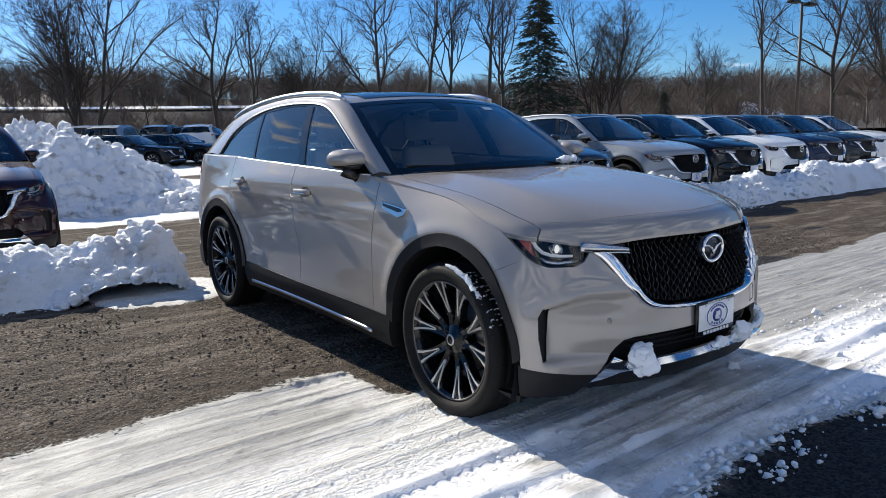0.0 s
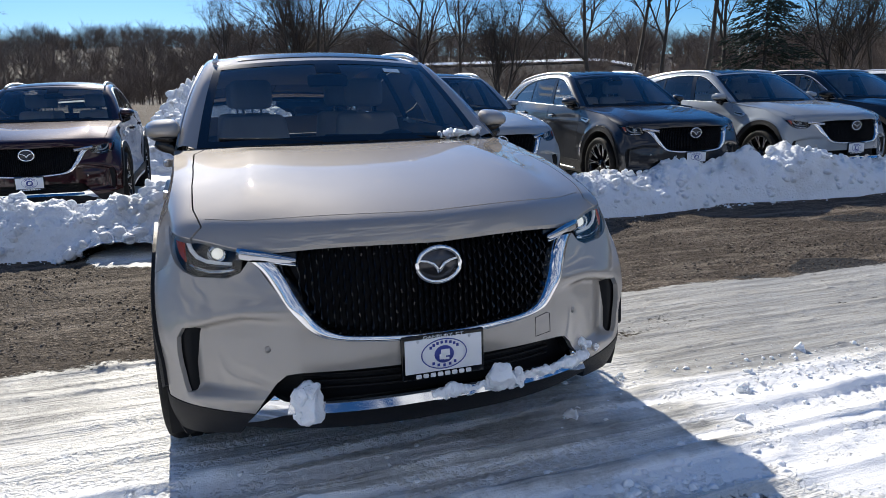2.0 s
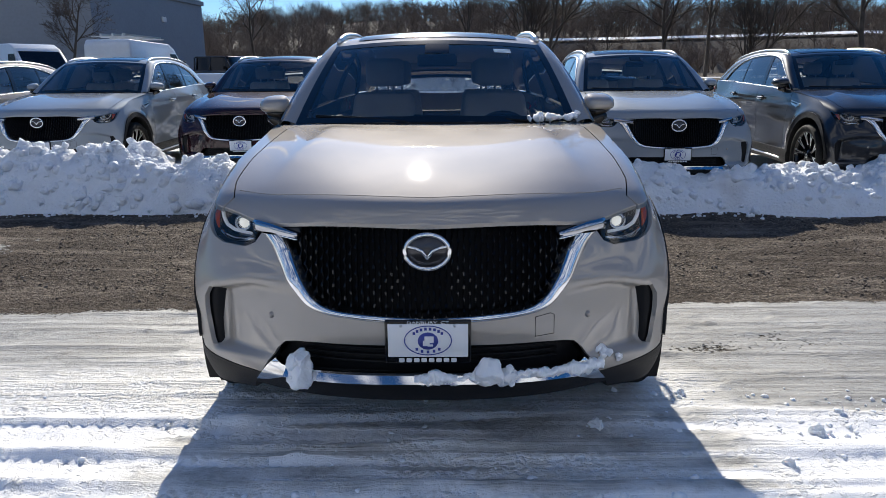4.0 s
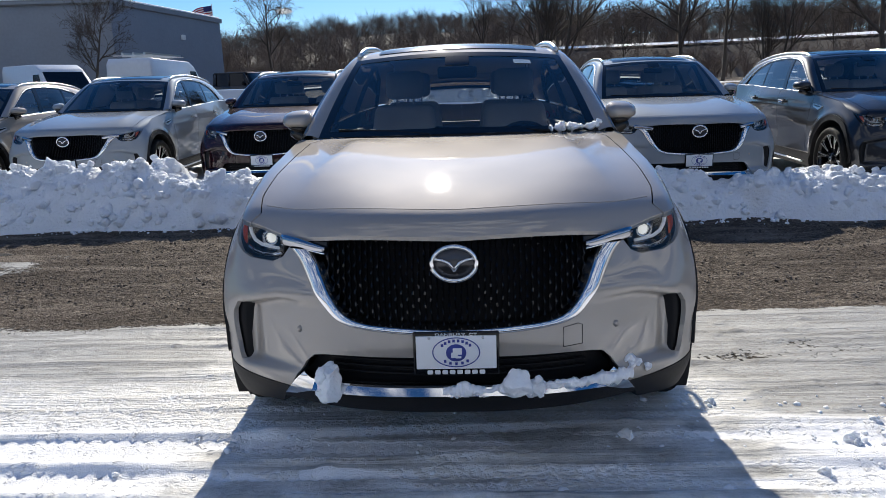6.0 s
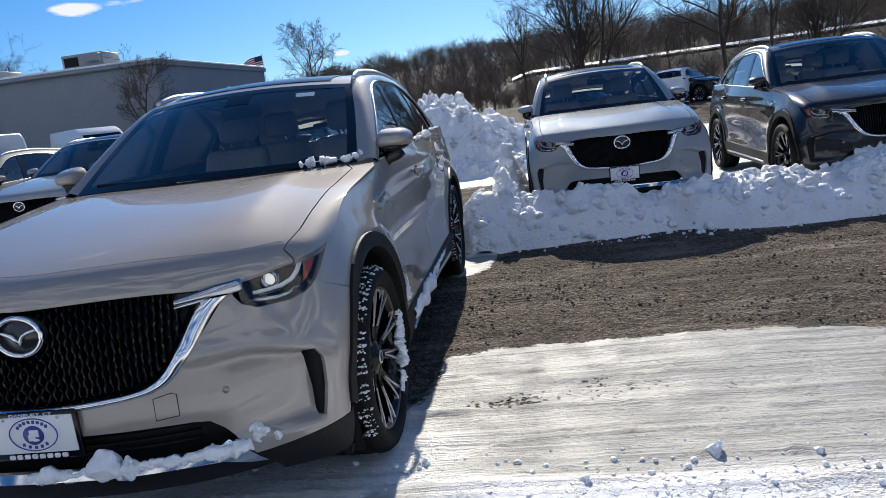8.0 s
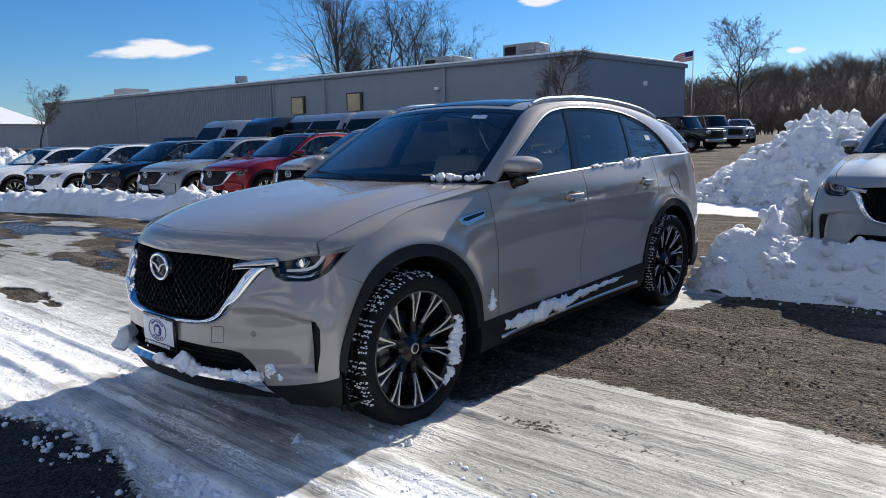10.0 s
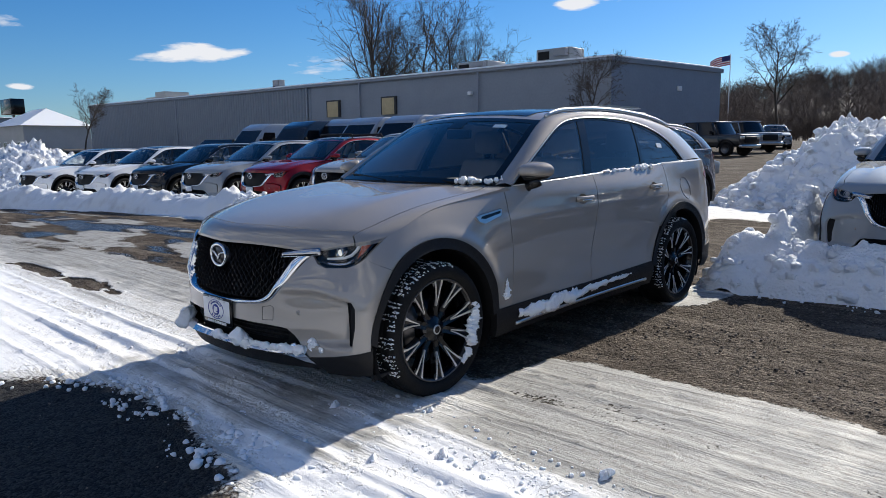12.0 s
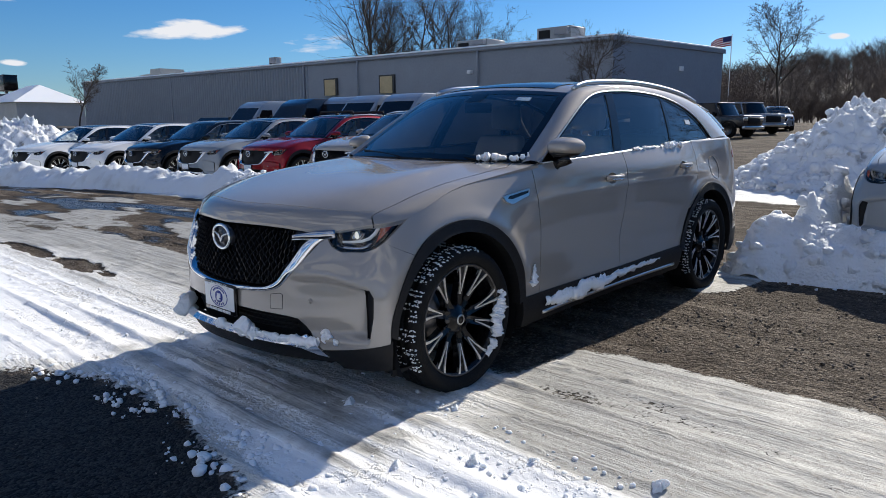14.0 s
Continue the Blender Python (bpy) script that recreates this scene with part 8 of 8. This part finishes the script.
def block(c, r):
    """One broken block with a few smaller ones stuck to it."""
    out = [(*c, r)]
    for _ in range(5):
        out.append((c[0] + rng.gauss(0, r * 0.6), c[1] + rng.gauss(0, r * 0.3), c[2] + rng.gauss(0, r * 0.45), r * rng.uniform(0.3, 0.6)))
    return out


tagged(scatter("snow_clump", block(on_nose(-0.455, 0.386, 0.03), 0.055), "snow", SNOW_CLEAN, CHUNKS), "broken block of snow clinging to the chrome strip")
tagged(scatter("snow_clump", block(on_nose(0.20, 0.390, 0.022), 0.048) + block(on_nose(0.29, 0.376, 0.02), 0.028), "snow", SNOW_CLEAN, CHUNKS), "broken block of snow caught under the plate")
crust([on_nose(x, 0.374 + 0.006 * math.sin(x * 40), 0.018) for x in np.linspace(-0.05, 0.64, 16)],
      lambda t: 0.010 + 0.014 * math.exp(-(((t - 0.12) / 0.08) ** 2)) + 0.020 * math.exp(-(((t - 0.40) / 0.10) ** 2)) + 0.011 * float(step(0.45, 0.7, np.array(t))), "ragged ridge of snow along the lower grille strip", 3, 0.8, 0.9)
clump(heap(on_nose(0.66, 0.40, 0.006), 0.024, 8) + heap(on_nose(0.72, 0.37, 0.004), 0.016, 6), "spatter of snow on the lower bumper")
crust([(0.957, y, 0.352 + 0.034 * (y - 0.8)) for y in np.linspace(0.74, 2.36, 18)], lambda t: 0.044 - 0.022 * float(step(0.35, 0.6, np.array(t))) - 0.02 * abs(t - 0.5) ** 3 * 8, "crusted snow lying along the driver's sill", 7, 0.62, 0.95)
crust([(0.966, 0.600, 0.465), (0.968, 0.612, 0.51), (0.968, 0.617, 0.56), (0.966, 0.622, 0.60)], lambda t: 0.030 * (1 - t) ** 0.5 * min(1, t * 6) + 0.001, "patch of snow stuck behind the front wheel", 11, 0.5, 0.9)
crust([(0.886 - 0.02 * (y - 2), y, 1.226 + 0.016 * (y - 2)) for y in np.linspace(1.90, 2.70, 12)], lambda t: 0.011 + 0.013 * float(step(0.55, 0.75, np.array(t))), "thin line of snow along the window sill", 13, 0.8, 1.0, 0.42)
clump(heap((0.955, 1.06, 1.262), 0.024, 8), "little snow on the back of the mirror")
crust([(0.50, 0.655, 1.196), (0.58, 0.675, 1.205), (0.66, 0.70, 1.200), (0.74, 0.745, 1.202), (0.79, 0.79, 1.212)], lambda t: 0.014 + 0.014 * math.exp(-(((t - 0.25) / 0.14) ** 2)), "snow left in the corner of the windscreen", 17, 1.3, 0.9, 0.3)


def tread_snow(cx, cy, a0, a1, size, seed):
    """Crumbs packed in short rows across the tread, block by block, and over the shoulder."""
    rnd, out = random.Random(seed), []
    for k in range(96):
        a = 360 * k / 96
        if not a0 <= (a if a <= 180 else a - 360) <= a1:
            continue
        for x0, x1 in ((0.74, 0.80), (0.80, 0.87), (0.87, 0.93), (0.93, 0.972)):
            if rnd.random() < 0.8:
                for _ in range(rnd.randint(5, 12)):
                    t = radians(a + rnd.gauss(0, 0.5))
                    x = rnd.uniform(x0, x1)
                    r = 0.384 - 0.016 * max(0, (x - 0.945) / 0.03) + rnd.gauss(0, 0.0015)
                    out.append((cx * x, cy - r * math.cos(t), HUB_Z + r * math.sin(t), size * rnd.uniform(0.35, 1.0)))
    return out


clump(tread_snow(1, 0, -30, 108, 0.0072, 1), "snow packed in the tread of the front tyre")
crust([(0.967, -r * math.cos(radians(a)), HUB_Z + r * math.sin(radians(a))) for a, r in zip(np.linspace(158, 232, 12), (0.325, 0.32, 0.31, 0.30, 0.295, 0.285, 0.285, 0.29, 0.30, 0.30, 0.30, 0.30))], lambda t: 0.016 + 0.026 * math.sin(math.pi * min(1, t * 1.1)), "snow plastered over the edge of the front wheel", 19, 0.5, 1.0, 0.25)
crust([(-0.965, -r * math.cos(radians(a)), HUB_Z + r * math.sin(radians(a))) for a, r in zip(np.linspace(24, 88, 12), (0.335, 0.34, 0.345, 0.355, 0.36, 0.365, 0.37, 0.372, 0.375, 0.378, 0.38, 0.38))], lambda t: 0.006 + 0.014 * math.sin(math.pi * t), "snow stuck on the shoulder of the front tyre", 23, 0.5, 1.0, 0.2)
clump(tread_snow(-1, 0, 20, 70, 0.005, 2), "snow packed in the tread of the front tyre")
clump(tread_snow(1, WHEELBASE, -30, 112, 0.0072, 3), "snow packed in the tread of the rear tyre")
clods = [(0.68, -0.56, 0.03, 0.055), (0.74, -0.50, 0.02, 0.03), (0.95, -0.95, 0.03, 0.03), (1.55, -0.62, 0.04, 0.05), (1.33, -0.85, 0.03, 0.04), (1.72, -0.45, 0.03, 0.03), (2.2, -0.3, 0.03, 0.05), (1.12, -0.25, 0.03, 0.03)]
for x, y, z, r in clods:
    tagged(scatter("snow_clump", block((x, y, z - 0.3 * r), r * 0.6), "snow", SNOW_CLEAN, CHUNKS), "single clod of snow lying on the packed lane")
# stickers
part("window_sticker", lift(cut_grid([(3.00, 1.395), (3.10, 1.392), (3.10, 1.43), (3.00, 1.433)], (), 0.05), glass_side, 0.001, 0, -0.004), WHITE, hero, "small white paper sticker")
part("windscreen_sticker", grid_patch(lambda a, b: windscreen(0.52 + 0.16 * a, 0.82 + 0.055 * b, 0.003), 3, 3), mat("pale_blue_paper", (0.55, 0.66, 0.72), 0.6), hero, "pale blue paper sticker")
